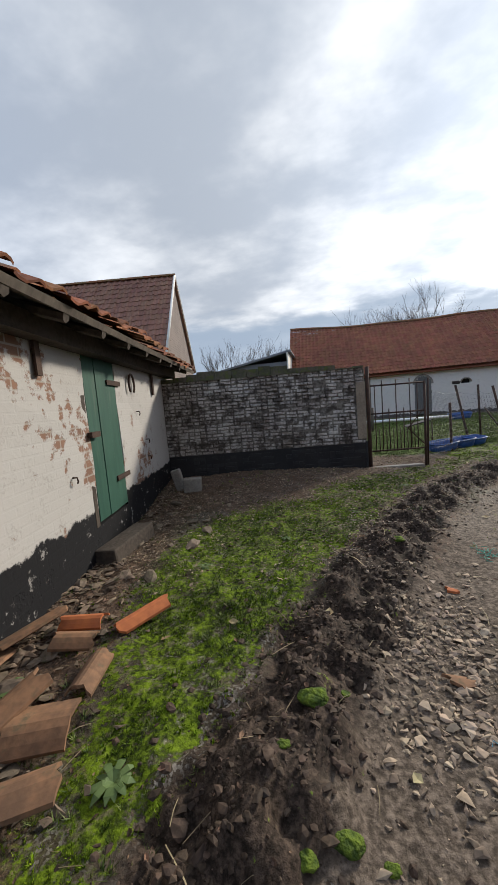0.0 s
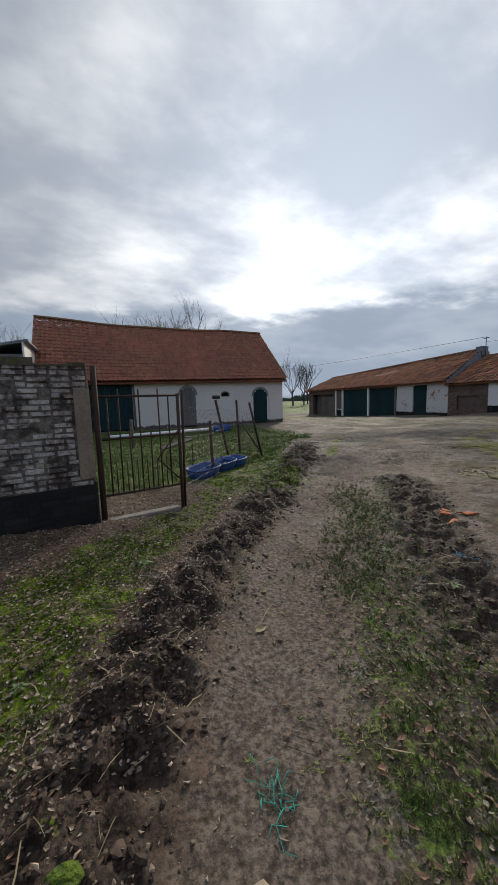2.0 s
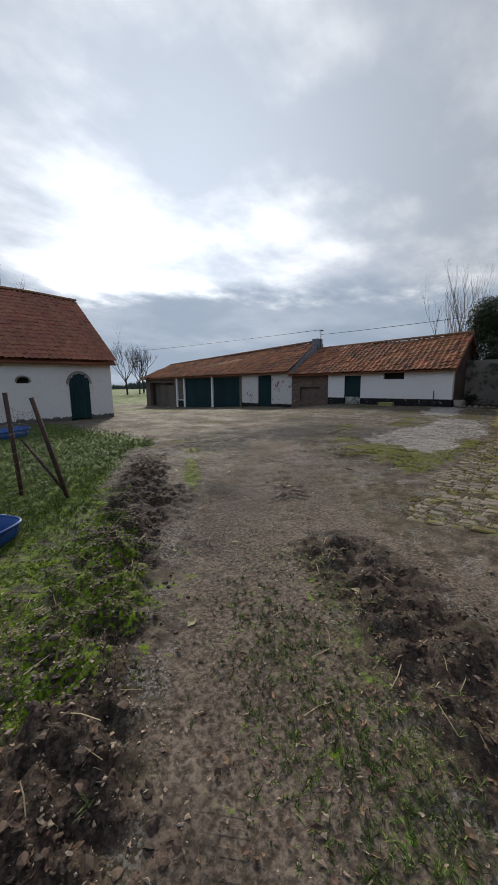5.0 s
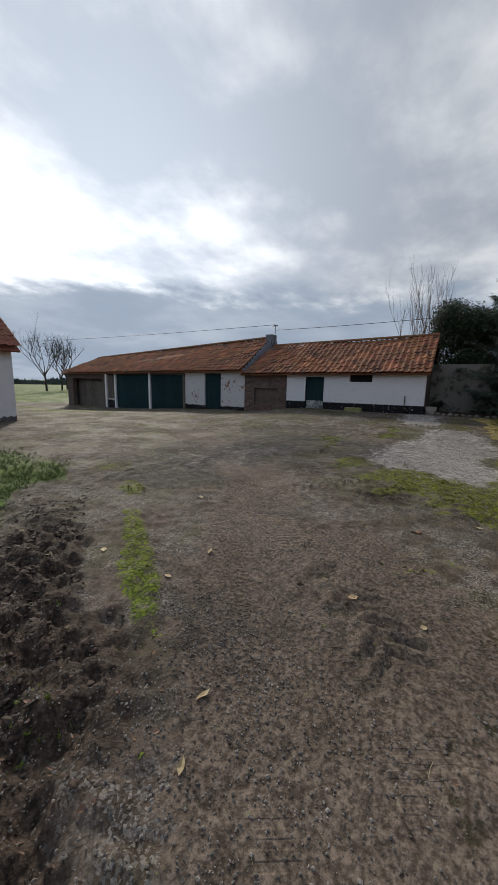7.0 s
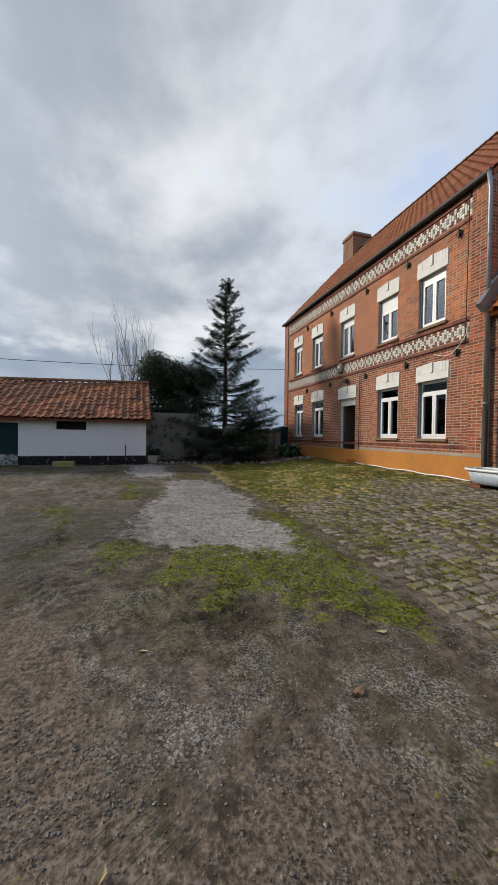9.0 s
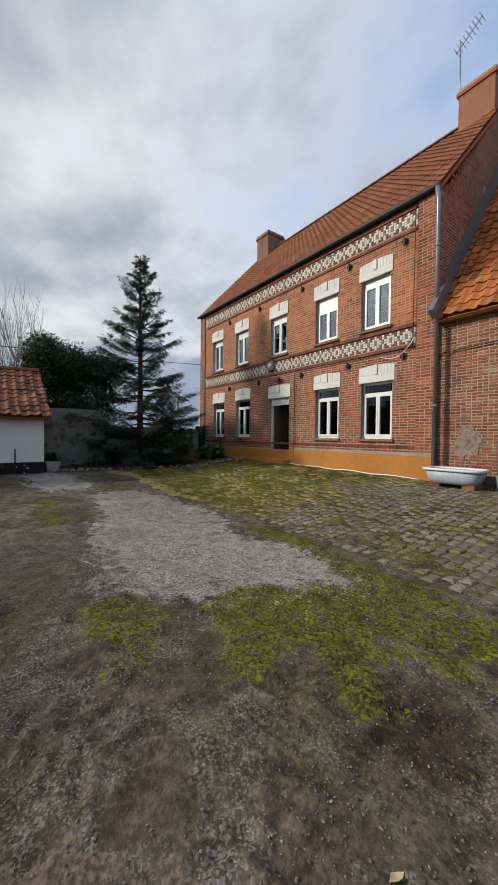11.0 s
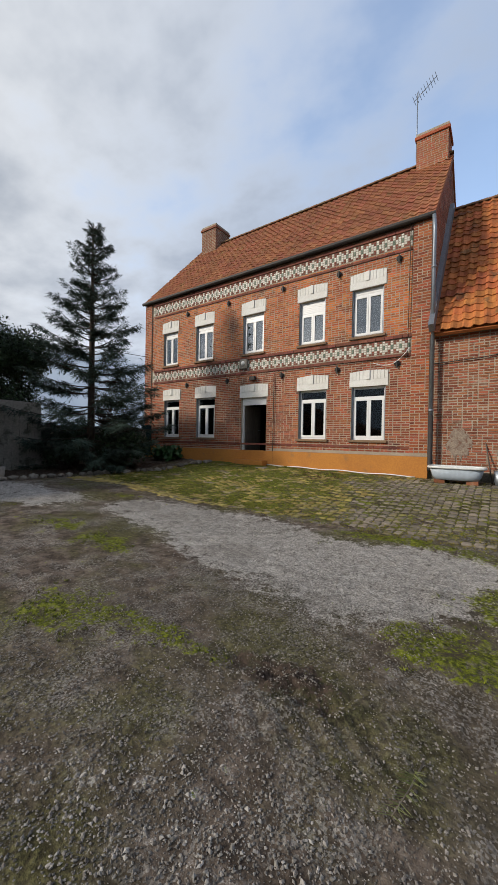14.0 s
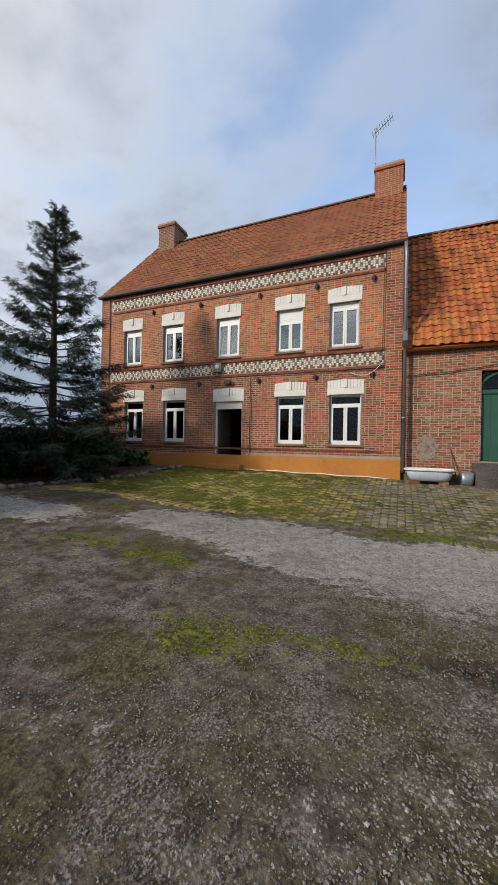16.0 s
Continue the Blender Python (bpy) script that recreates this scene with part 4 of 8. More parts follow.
# the doorway: open, with a shutter box above
door = thing("front_doorway", "open front door with white frame and shutter box", "door")
door.location = ((DOOR[0] + DOOR[1]) / 2, HY - 0.12, DOOR[2])
hx = (DOOR[1] - DOOR[0]) / 2
bm = bmesh.new()
for a, b, c, d in ((-hx, -hx + 0.05, 0, 1.80), (hx - 0.05, hx, 0, 1.80), (-hx, hx, -0.03, 0.03)):
    box(bm, a, b, -0.04, 0.03, c, d)
part("frame", bm, plastic_white, door)
bm = bmesh.new()
for k in range(6):
    box(bm, -hx, hx, -0.03, 0.04, 1.80 + k * 0.043, 1.80 + k * 0.043 + 0.039)
part("roller_shutter", bm, plastic_white, door)
leaf_ = part("door_leaf", boxed(hx - 0.10, hx - 0.055, -0.95, -0.05, 0.03, 1.80, bevel=0.006), old_wood, door, "brown door standing open inwards")
part("handle", boxed(hx - 0.14, hx - 0.10, -0.9, -0.78, 0.95, 0.98), zinc, leaf_)
tagged(part("doorstep", boxed(DOOR[0] - 0.1, DOOR[1] + 0.1, HY + 0.062, HY + 0.35, 0.35, 0.66, bevel=0.01), ochre), "ochre painted step at the front door", "step")
tagged(part("paving_slab", boxed(DOOR[0] - 0.5, DOOR[0] + 0.1, HY + 0.42, HY + 0.85, 0.44, 0.49, bevel=0.008), stone_grey), "pale stone slab at the doorstep", "slab")

# roof
RY = HY - HD / 2
roof = part("roof", boxed(HX0 - 0.02, HX1 + 0.05, RY - 0.02, RY + 0.02, RIDGE_Z - 0.3, RIDGE_Z - 0.14), old_wood, house)
E_Y = HY + 0.10
E_Z = EAVE - 0.02
bm = bmesh.new()
slope = Vector((0, RY - E_Y, RIDGE_Z - E_Z))
nrm = Vector((0, RIDGE_Z - E_Z, E_Y - RY)).normalized()
plate(bm, [Vector((HX0 - 0.05, E_Y, E_Z)) - nrm * 0.03, Vector((HX1 + 0.05, E_Y, E_Z)) - nrm * 0.03, Vector((HX1 + 0.05, RY, RIDGE_Z)) - nrm * 0.03, Vector((HX0 - 0.05, RY, RIDGE_Z)) - nrm * 0.03], nrm, 0.08)
nb = Vector((0, -nrm.y, nrm.z))
plate(bm, [Vector((HX0 - 0.05, RY, RIDGE_Z - 0.03)), Vector((HX1 + 0.05, RY, RIDGE_Z - 0.03)), Vector((HX1 + 0.05, HY - HD - 0.3, E_Z - 0.03)), Vector((HX0 - 0.05, HY - HD - 0.3, E_Z - 0.03))], nb, 0.08)
part("roof_deck", bm, tile_many, house)
tile_roof(roof, (HX0 - 0.06, E_Y, E_Z), (HX1 - HX0 + 0.12, 0, 0), slope, tile_many, tile_one, 0.215, 0.29, keep=260, seed=3)
ridge_tiles("ridge_tiles", (HX0 - 0.05, RY, RIDGE_Z + 0.03), (HX1 + 0.05, RY, RIDGE_Z + 0.03), ridge_clay, house)
bm = bmesh.new()
for x0_ in (HX0,):
    tube(bm, [(HX0 - 0.08, E_Y + 0.03, E_Z - 0.02), (HX1 + 0.08, E_Y + 0.03, E_Z - 0.02)], 0.062, 10)
box(bm, HX0, HX1, HY + 0.004, HY + 0.08, EAVE - 0.09, EAVE - 0.02)
part("gutter", bm, black_metal, house, "dark metal roof gutter")
down = thing("downpipe", "zinc downpipe at the house corner, black at the foot", "pipe")
px = HX0 - 0.07
tubes("pipe", [([(px + 0.02, HY + 0.16, E_Z - 0.06), (px, HY + 0.13, E_Z - 0.4), (px, HY + 0.13, 2.0)], 0.045)], zinc, down, 10)
tubes("foot", [([(px, HY + 0.13, 2.0), (px, HY + 0.13, 0.75), (px, HY + 0.2, 0.66)], 0.055)], black_metal, down, 10, "black cast iron foot")
for z in (2.1, 4.1, 5.6):
    tubes("collar", [([(px, HY + 0.13, z), (px, HY + 0.13, z + 0.05)], 0.06)], zinc, down, 10)


def chimney(x0, x1, y0, y1, z0, z1, label, face):
    c = thing("chimney", label, "chimney", "chimneys")
    c.location = (x0, y0, z0)
    w, d, h = x1 - x0, y1 - y0, z1 - z0
    shaft = part("shaft", boxed(0, w, 0, d, 0, h), mortar, c)
    for place_, ln in ((lambda s, dd, z: (w - s, d - dd, z), w), (lambda s, dd, z: (dd, d - s, z), d)):
        brick_field(shaft, place_, ln, 0.0, h - 0.2, [], face, face, keep=0)
    part("cap", boxed(-0.05, w + 0.05, -0.05, d + 0.05, h - 0.18, h - 0.08, bevel=0.01), face, c)
    part("crown", boxed(-0.02, w + 0.02, -0.02, d + 0.02, h - 0.08, h + 0.02, bevel=0.01), mortar, c)
    return c


red_many = surface("chimney_brick", (0.40, 0.125, 0.055), (0.29, 0.09, 0.045), 50, 1.2, 0.9, 0.4, vary="island", spread=0.15)
brown_many = surface("brown_chimney_brick", (0.25, 0.105, 0.062), (0.19, 0.08, 0.05), 50, 1.2, 0.9, 0.3, vary="island", spread=0.08)
c1 = chimney(HX0 + 0.06, HX0 + 1.0, RY - 0.45, RY + 0.40, RIDGE_Z - 0.7, 11.58, "red brick chimney at the roof ridge with a clay pot", red_many)
tubes("pot", [([(0.42, 0.4, 1.50), (0.42, 0.4, 1.66)], 0.10)], ridge_clay, c1, 10)
chimney(HX1 - 1.12, HX1 - 0.24, RY - 0.55, RY + 0.45, RIDGE_Z - 0.7, 11.58, "square brown brick chimney at the ridge end", brown_many)
aerial = thing("tv_aerial", "thin metal television aerial on the chimney", "aerial")
ax0, ay0 = HX0 + 1.02, RY + 0.3
lines_ = [([(ax0, ay0, 10.8), (ax0, ay0, 13.1)], 0.018), ([(ax0 + 0.12, ay0, 12.84), (ax0 - 0.58, ay0, 13.34)], 0.012)]
tubes("mast", lines_[:1], zinc, aerial, 6)
tubes("boom", lines_[1:], zinc, aerial, 5)
for k in range(9):
    u_ = k / 8
    p = Vector((ax0 + 0.1 - 0.66 * u_, ay0, 12.86 + 0.47 * u_))
    tubes("rod", [([p + Vector((0.03, 0.15, 0.05)), p - Vector((0.03, 0.15, 0.05))], 0.007)], zinc, aerial, 4)
tubes("bracket", [([(ax0, ay0, 11.2), (ax0 - 0.1, ay0, 11.2)], 0.02), ([(ax0, ay0, 11.6), (ax0 - 0.1, ay0, 11.6)], 0.02)], zinc, aerial, 5)

# iron wall ties
for z in (3.38, 6.10):
    for x in (12.70, 14.32, 16.15, 18.35, 20.35):
        t_ = thing("wall_tie", "round black iron wall tie on the brick front", "wall tie", "wall ties", at=(x, HY + 0.02, z))
        tubes("disc", [([(0, 0, 0), (0, 0.025, 0)], 0.075)], black_metal, t_, 10)
        part("bar", boxed(-0.015, 0.015, 0.02, 0.05, -0.12, 0.09), black_metal, t_)
alarm = thing("alarm_box", "grey plastic alarm box on the front", "alarm", at=(17.62, HY + 0.012, 3.72))
part("case", boxed(-0.15, 0.15, 0, 0.10, 0, 0.33, bevel=0.03), stone_grey, alarm)
tubes("dial", [([(0, 0.10, 0.18), (0, 0.112, 0.18)], 0.08)], lintel_white, alarm, 12)
lamp_ = thing("wall_lamp", "small dark floodlight above the front door", "lamp", at=(17.22, HY, 3.30))
part("head", boxed(-0.11, 0.11, 0.05, 0.16, 0, 0.13, bevel=0.02), black_metal, lamp_)
part("arm", boxed(-0.02, 0.02, 0.0, 0.06, 0.05, 0.09), black_metal, lamp_)
tagged(tubes("facade_cable", [([(16.42, HY + 0.05, 0.55), (16.42, HY + 0.05, 3.45), (16.2, HY + 0.05, 3.52), (12.45, HY + 0.06, 3.55), (12.42, HY + 0.06, 6.9)], 0.012)], rust, None, 5), "thin brown cable along the house front", "cable")
tagged(tubes("white_conduit", [([(x, HY + 0.10 + 0.02 * math.sin(x * 3), 0.47 + 0.013 * (x - 12) + 0.012 * math.sin(x * 5)) for x in np.arange(12.2, 16.6, 0.2)], 0.016)], plastic_white, None, 6), "white plastic conduit lying along the plinth", "cable")
tagged(tubes("loose_cable", [([(13.3 - 0.9 * k / 10, HY + 0.07, 3.45 - 0.12 * math.sin(math.pi * k / 10) + 0.3 * (k / 10) ** 3) for k in range(11)], 0.008)], plastic_white, None, 5), "loose white cable sagging on the front", "cable")

# ---------------------------------------------------------------- the lower wing beside the house
WX0, WX1, WY = 4.6, HX0 - 0.004, 1.45
wing = thing("brick_wing", "low old brick wing with a steep orange pantile roof", "outbuilding")
wing_front = lambda s, d, z: (WX1 - s, WY - d, z)
W_EAVE, W_RIDGE = 4.02, 8.88
W_DOOR = (WX1 - 10.06, WX1 - 8.75, 1.02, 3.35)
bm = bmesh.new()
holed_wall(bm, wing_front, WX1 - WX0, 0.0, W_EAVE, [W_DOOR], 0.4)
wing_wall = part("wall", bm, mortar, wing)
brick_field(wing_wall, wing_front, WX1 - WX0, 0.62, W_EAVE - 0.05, [W_DOOR], oldbrick_many, oldbrick_one, course=0.063, long=0.205, near=lambda s, z: s < 2.2 and z < 2.6, rough=0.012, proud=0.006)
for x in (WX0,):
    bm = bmesh.new()
    prof_ = [(WY - 0.42, 0.0), (WY - 0.42, W_EAVE), (RY, W_RIDGE - 0.15), (HY - HD, W_EAVE), (HY - HD, 0.0)]
    v1, v2 = [bm.verts.new((x, y, z)) for y, z in prof_], [bm.verts.new((x + 0.36, y, z)) for y, z in prof_]
    bm.faces.new(v1)
    bm.faces.new(v2[::-1])
    for i in range(5):
        bm.faces.new((v1[i], v2[i], v2[(i + 1) % 5], v1[(i + 1) % 5]))
    part("end_wall", bm, oldbrick_many, wing)
part("back_wall", boxed(WX0, WX1, HY - HD - 0.3, HY - HD - 0.002, 0, W_EAVE), oldbrick_many, wing)
w_e = Vector((0, WY + 0.26, W_EAVE - 0.03))
w_slope = Vector((0, RY, W_RIDGE)) - w_e
bm = bmesh.new()
wn = Vector((0, w_slope.z, -w_slope.y)).normalized()
plate(bm, [Vector((WX0 - 0.1, w_e.y, w_e.z)) - wn * 0.03, Vector((WX1, w_e.y, w_e.z)) - wn * 0.03, Vector((WX1, RY, W_RIDGE)) - wn * 0.03, Vector((WX0 - 0.1, RY, W_RIDGE)) - wn * 0.03], wn, 0.08)
plate(bm, [Vector((WX0 - 0.1, RY, W_RIDGE - 0.04)), Vector((WX1, RY, W_RIDGE - 0.04)), Vector((WX1, HY - HD - 0.3, W_EAVE)), Vector((WX0 - 0.1, HY - HD - 0.3, W_EAVE))], Vector((0, -wn.y, wn.z)), 0.08)
wing_roof = part("roof", bm, oldtile_many, wing)
tile_roof(wing_roof, (WX0 - 0.1, w_e.y, w_e.z), (WX1 - WX0 + 0.08, 0, 0), w_slope, oldtile_many, oldtile_one, 0.215, 0.27, keep=300, first=0, rough=0.02, sag=lambda a, b: 0.03 * math.sin(a * 9), seed=8)
ridge_tiles("ridge_tiles", (WX0 - 0.1, RY, W_RIDGE + 0.03), (WX1, RY, W_RIDGE + 0.03), ridge_clay, wing)
part("flashing", boxed(-0.12, 0.0, 0, 0.22, 0, w_slope.length, bevel=0.0, m=Matrix.Translation((WX1 + 0.0, w_e.y + 0.05, w_e.z + 0.03)) @ Matrix.Rotation(math.atan2(-w_slope.y, w_slope.z), 4, "X")), zinc, wing, "grey lead flashing against the gable")
wdoor = thing("arched_door", "old green painted arched door with peeling paint", "door", at=(9.405, WY - 0.12, 1.02))
for i in range(6):
    part("board", boxed(-0.64 + i * 0.214, -0.43 + i * 0.214, -0.03, 0.02 + 0.004 * (i % 2), 0.02, 1.72), green_paint, wdoor)
part("transom", boxed(-0.67, 0.67, -0.04, 0.06, 1.73, 1.83), green_paint, wdoor)
part("fanlight", boxed(-0.62, 0.62, -0.02, -0.01, 1.84, 2.30), glass, wdoor)
bm = bmesh.new()
tube(bm, [(0.66 * math.cos(math.pi * k / 12), 0.0, 1.84 + 0.46 * math.sin(math.pi * k / 12)) for k in range(13)], 0.04, 6)
part("arch_frame", bm, green_paint, wdoor)
bm = bmesh.new()
box(bm, -0.70, -0.64, -0.04, 0.05, 0, 1.75)
box(bm, 0.64, 0.70, -0.04, 0.05, 0, 1.75)
part("jamb", bm, green_paint, wdoor)
for k in range(3):
    tagged(part("stone_step", boxed(8.5, 10.25, WY + 0.005 + 0.30 * k, WY + 0.30 + 0.30 * k, 0.2, 0.98 - 0.19 * k, bevel=0.02), dark_mortar), "mossy dark stone step at the green door", "step", "wing steps")
bm = bmesh.new()
rp = random.Random(6)
ring = [(11.28 + (0.24 + rp.uniform(-0.06, 0.06)) * math.cos(a), WY + 0.012, 1.32 + (0.36 + rp.uniform(-0.10, 0.10)) * math.sin(a)) for a in (2 * math.pi * k / 40 for k in range(40))]
plate(bm, [Vector(p) for p in ring], (0, 1, 0), 0.014)
part("plaster_patch", bm, surface("old_plaster", (0.33, 0.27, 0.21), (0.20, 0.15, 0.12), 30, 6, 0.95, 0.5, stain=(0.16, 0.08, 0.055), stain_at=0.5), wing, "patch of pale old plaster")
part("damp_render", boxed(WX0, WX1 - 0.01, WY + 0.002, WY + 0.02, 0.1, 0.66), surface("damp_render", (0.16, 0.14, 0.115), (0.09, 0.085, 0.06), 25, 2.5, 0.95, 0.6, stain=(0.30, 0.27, 0.22), stain_at=0.58), wing, "damp mossy rendered foot")
# the old bathtub
tub = thing("bathtub", "old white enamel bathtub standing against the wing wall", "bathtub", at=(11.27, 2.02, 0.45))
def basin(name, w, d, h, wall, material, parent, taper=0.82, label="", seg=24):
    """A rounded open vessel with a thick wall."""
    bm = bmesh.new()
    loops = []
    for z, k, inset in ((0.0, taper, 0), (h * 0.3, (taper + 1) / 2, 0), (h, 1.0, 0), (h, 1.0, wall), (h * 0.3, (taper + 1) / 2, wall), (wall, taper, wall)):
        ring = []
        for i in range(seg):
            t = 2 * math.pi * i / seg
            c, s = math.cos(t), math.sin(t)
            ring.append(bm.verts.new(((w / 2 * k - inset) * math.copysign(abs(c) ** 0.55, c), (d / 2 * k - inset) * math.copysign(abs(s) ** 0.55, s), z)))
        loops.append(ring)
    for a, b in zip(loops, loops[1:]):
        for i in range(seg):
            bm.faces.new((a[i], a[(i + 1) % seg], b[(i + 1) % seg], b[i]))
    bm.faces.new(loops[0][::-1])
    bm.faces.new(loops[-1])
    return part(name, bm, material, parent, label, smooth=True)


basin("body", 1.08, 0.60, 0.27, 0.03, enamel_blue, tub, 0.80, "pale blue outer body").location = (0, 0, 0.06)
rim_pts = [(0.56 * math.copysign(abs(math.cos(t)) ** 0.5, math.cos(t)), 0.31 * math.copysign(abs(math.sin(t)) ** 0.5, math.sin(t)), 0.335) for t in (2 * math.pi * k / 28 for k in range(29))]
tubes("rim", [(rim_pts, 0.028)], enamel, tub, 8, "white rolled rim")
for x in (-0.32, 0.32):
    part("support_brick", boxed(x - 0.11, x + 0.11, -0.2, 0.2, -0.03, 0.06), oldbrick_one, tub)
bucket = thing("bucket", "dark grey bucket by the bathtub", "bucket", at=(10.42, 1.9, 0.42))
basin("pail", 0.32, 0.32, 0.32, 0.012, zinc, bucket, 0.75)
tubes("bail", [([(0.16 * math.cos(t), 0.0, 0.32 + 0.05 * math.sin(t)) for t in (math.pi * k / 8 for k in range(9))], 0.006)], black_metal, bucket, 5)
tagged(tubes("broom_stick", [([(10.6, 1.75, 0.45), (10.78, 1.36, 1.6)], 0.014)], old_wood, None, 6), "thin wooden stick leaning on the wall", "stick")
tagged(tubes("wing_cable", [([(12.0, WY + 0.06, 3.28), (10.9, WY + 0.05, 3.33), (9.7, WY + 0.05, 3.46), (8.4, WY + 0.05, 3.6)], 0.011)], black_metal, None, 5), "dark cable across the wing's wall", "cable")

# ---------------------------------------------------------------- white shed and cart shed on the far side
SX, SRX, SBX = 19.7, 22.6, 25.5
white_wall = painted_wall("shed_limewash", 0.62, 0.05, white=(0.70, 0.70, 0.70), worn=0.78, grey=(0.55, 0.54, 0.52))
worn_wall = painted_wall("worn_limewash", 0.18, 0.3, white=(0.55, 0.54, 0.52), worn=0.555, grey=(0.26, 0.24, 0.22))
dull_wall = surface("dull_brick", (0.15, 0.11, 0.09), (0.085, 0.065, 0.055), 30, 2.0, 0.9, 0.7, stain=(0.25, 0.22, 0.19), stain_at=0.6)


def shed_side(thing_, y0, y1, holes, material, zlo, zhi, name="wall"):
    bm = bmesh.new()
    holed_wall(bm, lambda s, d, z: (SX + d, y0 + s, z), y1 - y0, zlo, zhi, [(a - y0, b - y0, c, d) for a, b, c, d in holes], 0.3)
    return part(name, bm, material, thing_)


def gabled_roof(thing_, y0, y1, ex, ez0, ez1, rx, rz0, rz1, many, one, keep, seed, sag=None, back_x=SBX):
    """A roof whose ridge runs along y; the heights may differ from end to end."""
    bm = bmesh.new()
    dn = Vector((-(rz0 - ez0), 0, rx - ex)).normalized()
    plate(bm, [Vector((ex, y0, ez0)) - dn * 0.05, Vector((ex, y1, ez1)) - dn * 0.05, Vector((rx, y1, rz1)) - dn * 0.05, Vector((rx, y0, rz0)) - dn * 0.05], dn, 0.07)
    plate(bm, [Vector((rx, y0, rz0 - 0.06)), Vector((rx, y1, rz1 - 0.06)), Vector((back_x + 0.3, y1, ez1 - 0.06)), Vector((back_x + 0.3, y0, ez0 - 0.06))], Vector((-dn.x, 0, dn.z)), 0.07)
    deck = part("roof", bm, many, thing_)
    drop = (ez1 - ez0)
    tile_roof(deck, (ex, y1, ez1), (0, y0 - y1, -drop), (rx - ex, 0, rz0 - ez0), many, one, 0.24, 0.31, keep=keep, rough=0.03, seed=seed,
              sag=lambda a, b: (sag(a, b) if sag else 0.0) + b * (1 - a) * ((rz1 - ez1) - (rz0 - ez0)))
    ridge_tiles("ridge_tiles", (rx, y0, rz0 + 0.04), (rx, y1, rz1 + 0.04), ridge_clay, thing_)


white_shed = thing("white_shed", "low whitewashed shed with black tarred foot and orange pantile roof", "outbuilding")
shed_side(white_shed, 8.30, 14.15, [(12.36, 13.22, 0.25, 1.72), (10.30, 11.24, 1.52, 1.88)], white_wall, 0.0, 1.95)
dull_side = shed_side(white_shed, 14.152, 16.45, [(14.6, 15.9, 0.35, 1.15)], dull_wall, -0.1, 1.9, "brick_bay")
brick_field(dull_side, lambda s, d, z: (SX + d, 14.152 + s, z), 2.298, -0.05, 1.88, [(0.448, 1.748, 0.35, 1.26)], surface("sooty_brick", (0.17, 0.10, 0.075), (0.09, 0.06, 0.05), 40, 2.0, 0.9, 0.5, stain=(0.28, 0.24, 0.20), stain_at=0.56, vary="island", spread=0.4), oldbrick_one, keep=0, rough=0.012)
part("bay_lining", boxed(SX + 0.12, SX + 0.2, 14.6, 15.9, 0.3, 1.2), dull_wall, white_shed)
part("bay_lintel", boxed(SX - 0.015, SX + 0.1, 14.5, 16.0, 1.152, 1.26, bevel=0.01), old_wood, white_shed)
part("bay_post", boxed(SX - 0.02, SX + 0.09, 14.58, 14.68, 0.2, 1.148), old_wood, white_shed)
# floor in the same near-black, indoor shade put into its colour
part("inner_floor", boxed(SX + 0.32, SBX, 8.5, 16.3, 0.2, 0.28), interior_shade, white_shed)
for y in (8.30, 16.16):
    bm = bmesh.new()
    prof_ = [(SX + 0.302, -0.1), (SX + 0.302, 1.93), (SRX, 3.5), (SBX, 1.93), (SBX, -0.1)]
    v1, v2 = [bm.verts.new((x, y, z)) for x, z in prof_], [bm.verts.new((x, y + 0.28, z)) for x, z in prof_]
    bm.faces.new(v1)
    bm.faces.new(v2[::-1])
    for i in range(5):
        bm.faces.new((v1[i], v2[i], v2[(i + 1) % 5], v1[(i + 1) % 5]))
    part("end_wall", bm, dull_wall, white_shed)
part("back_wall", boxed(SBX - 0.25, SBX, 8.6, 16.1, -0.1, 1.9), dull_wall, white_shed)
gabled_roof(white_shed, 8.15, 16.55, SX - 0.28, 1.92, 1.86, SRX, 3.62, 3.42, shedtile_many, shedtile_one, 300, 21, sag=lambda a, b: 0.05 * math.sin(a * 7) * b)
sd = thing("shed_door", "narrow dark green plank door of the white shed", "door", at=(SX + 0.1, 12.79, 0.25))
for i in range(4):
    part("board", boxed(-0.02, 0.02 + 0.003 * (i % 2), -0.42 + i * 0.21, -0.215 + i * 0.21, 0.02, 1.45), teal_paint, sd)
part("kickplate", boxed(-0.035, -0.022, -0.40, 0.40, 0.06, 0.42), surface("flaked_paint", (0.03, 0.06, 0.06), (0.45, 0.45, 0.43), 14, 5, 0.7, 0.3), sd)
for y in (-0.45, 0.43):
    part("jamb", boxed(-0.06, 0.04, y, y + 0.03, 0, 1.47), old_wood, sd)
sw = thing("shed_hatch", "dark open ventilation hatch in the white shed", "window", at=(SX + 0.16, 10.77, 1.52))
# black sheet across the hatch, painting the shade inside the shed
part("lining", boxed(0, 0.04, -0.47, 0.47, 0.0, 0.36), interior_shade, sw)
part("lintel", boxed(-0.17, 0.0, -0.47, 0.47, 0.30, 0.36), old_wood, sw)
tagged(part("mossy_trough", boxed(19.15, 19.5, 10.6, 11.25, 0.26, 0.46, bevel=0.03), surface("mossy_stone", (0.20, 0.22, 0.06), (0.28, 0.27, 0.14), 25, 4, 0.95, 0.7)), "small moss-covered stone trough on the ground", "trough")
tr_ = thing("stone_planter", "grey stone planter at the shed corner", "planter", at=(19.95, 8.05, 0.28))
basin("bowl", 0.5, 0.42, 0.32, 0.05, stone_grey, tr_, 0.8)
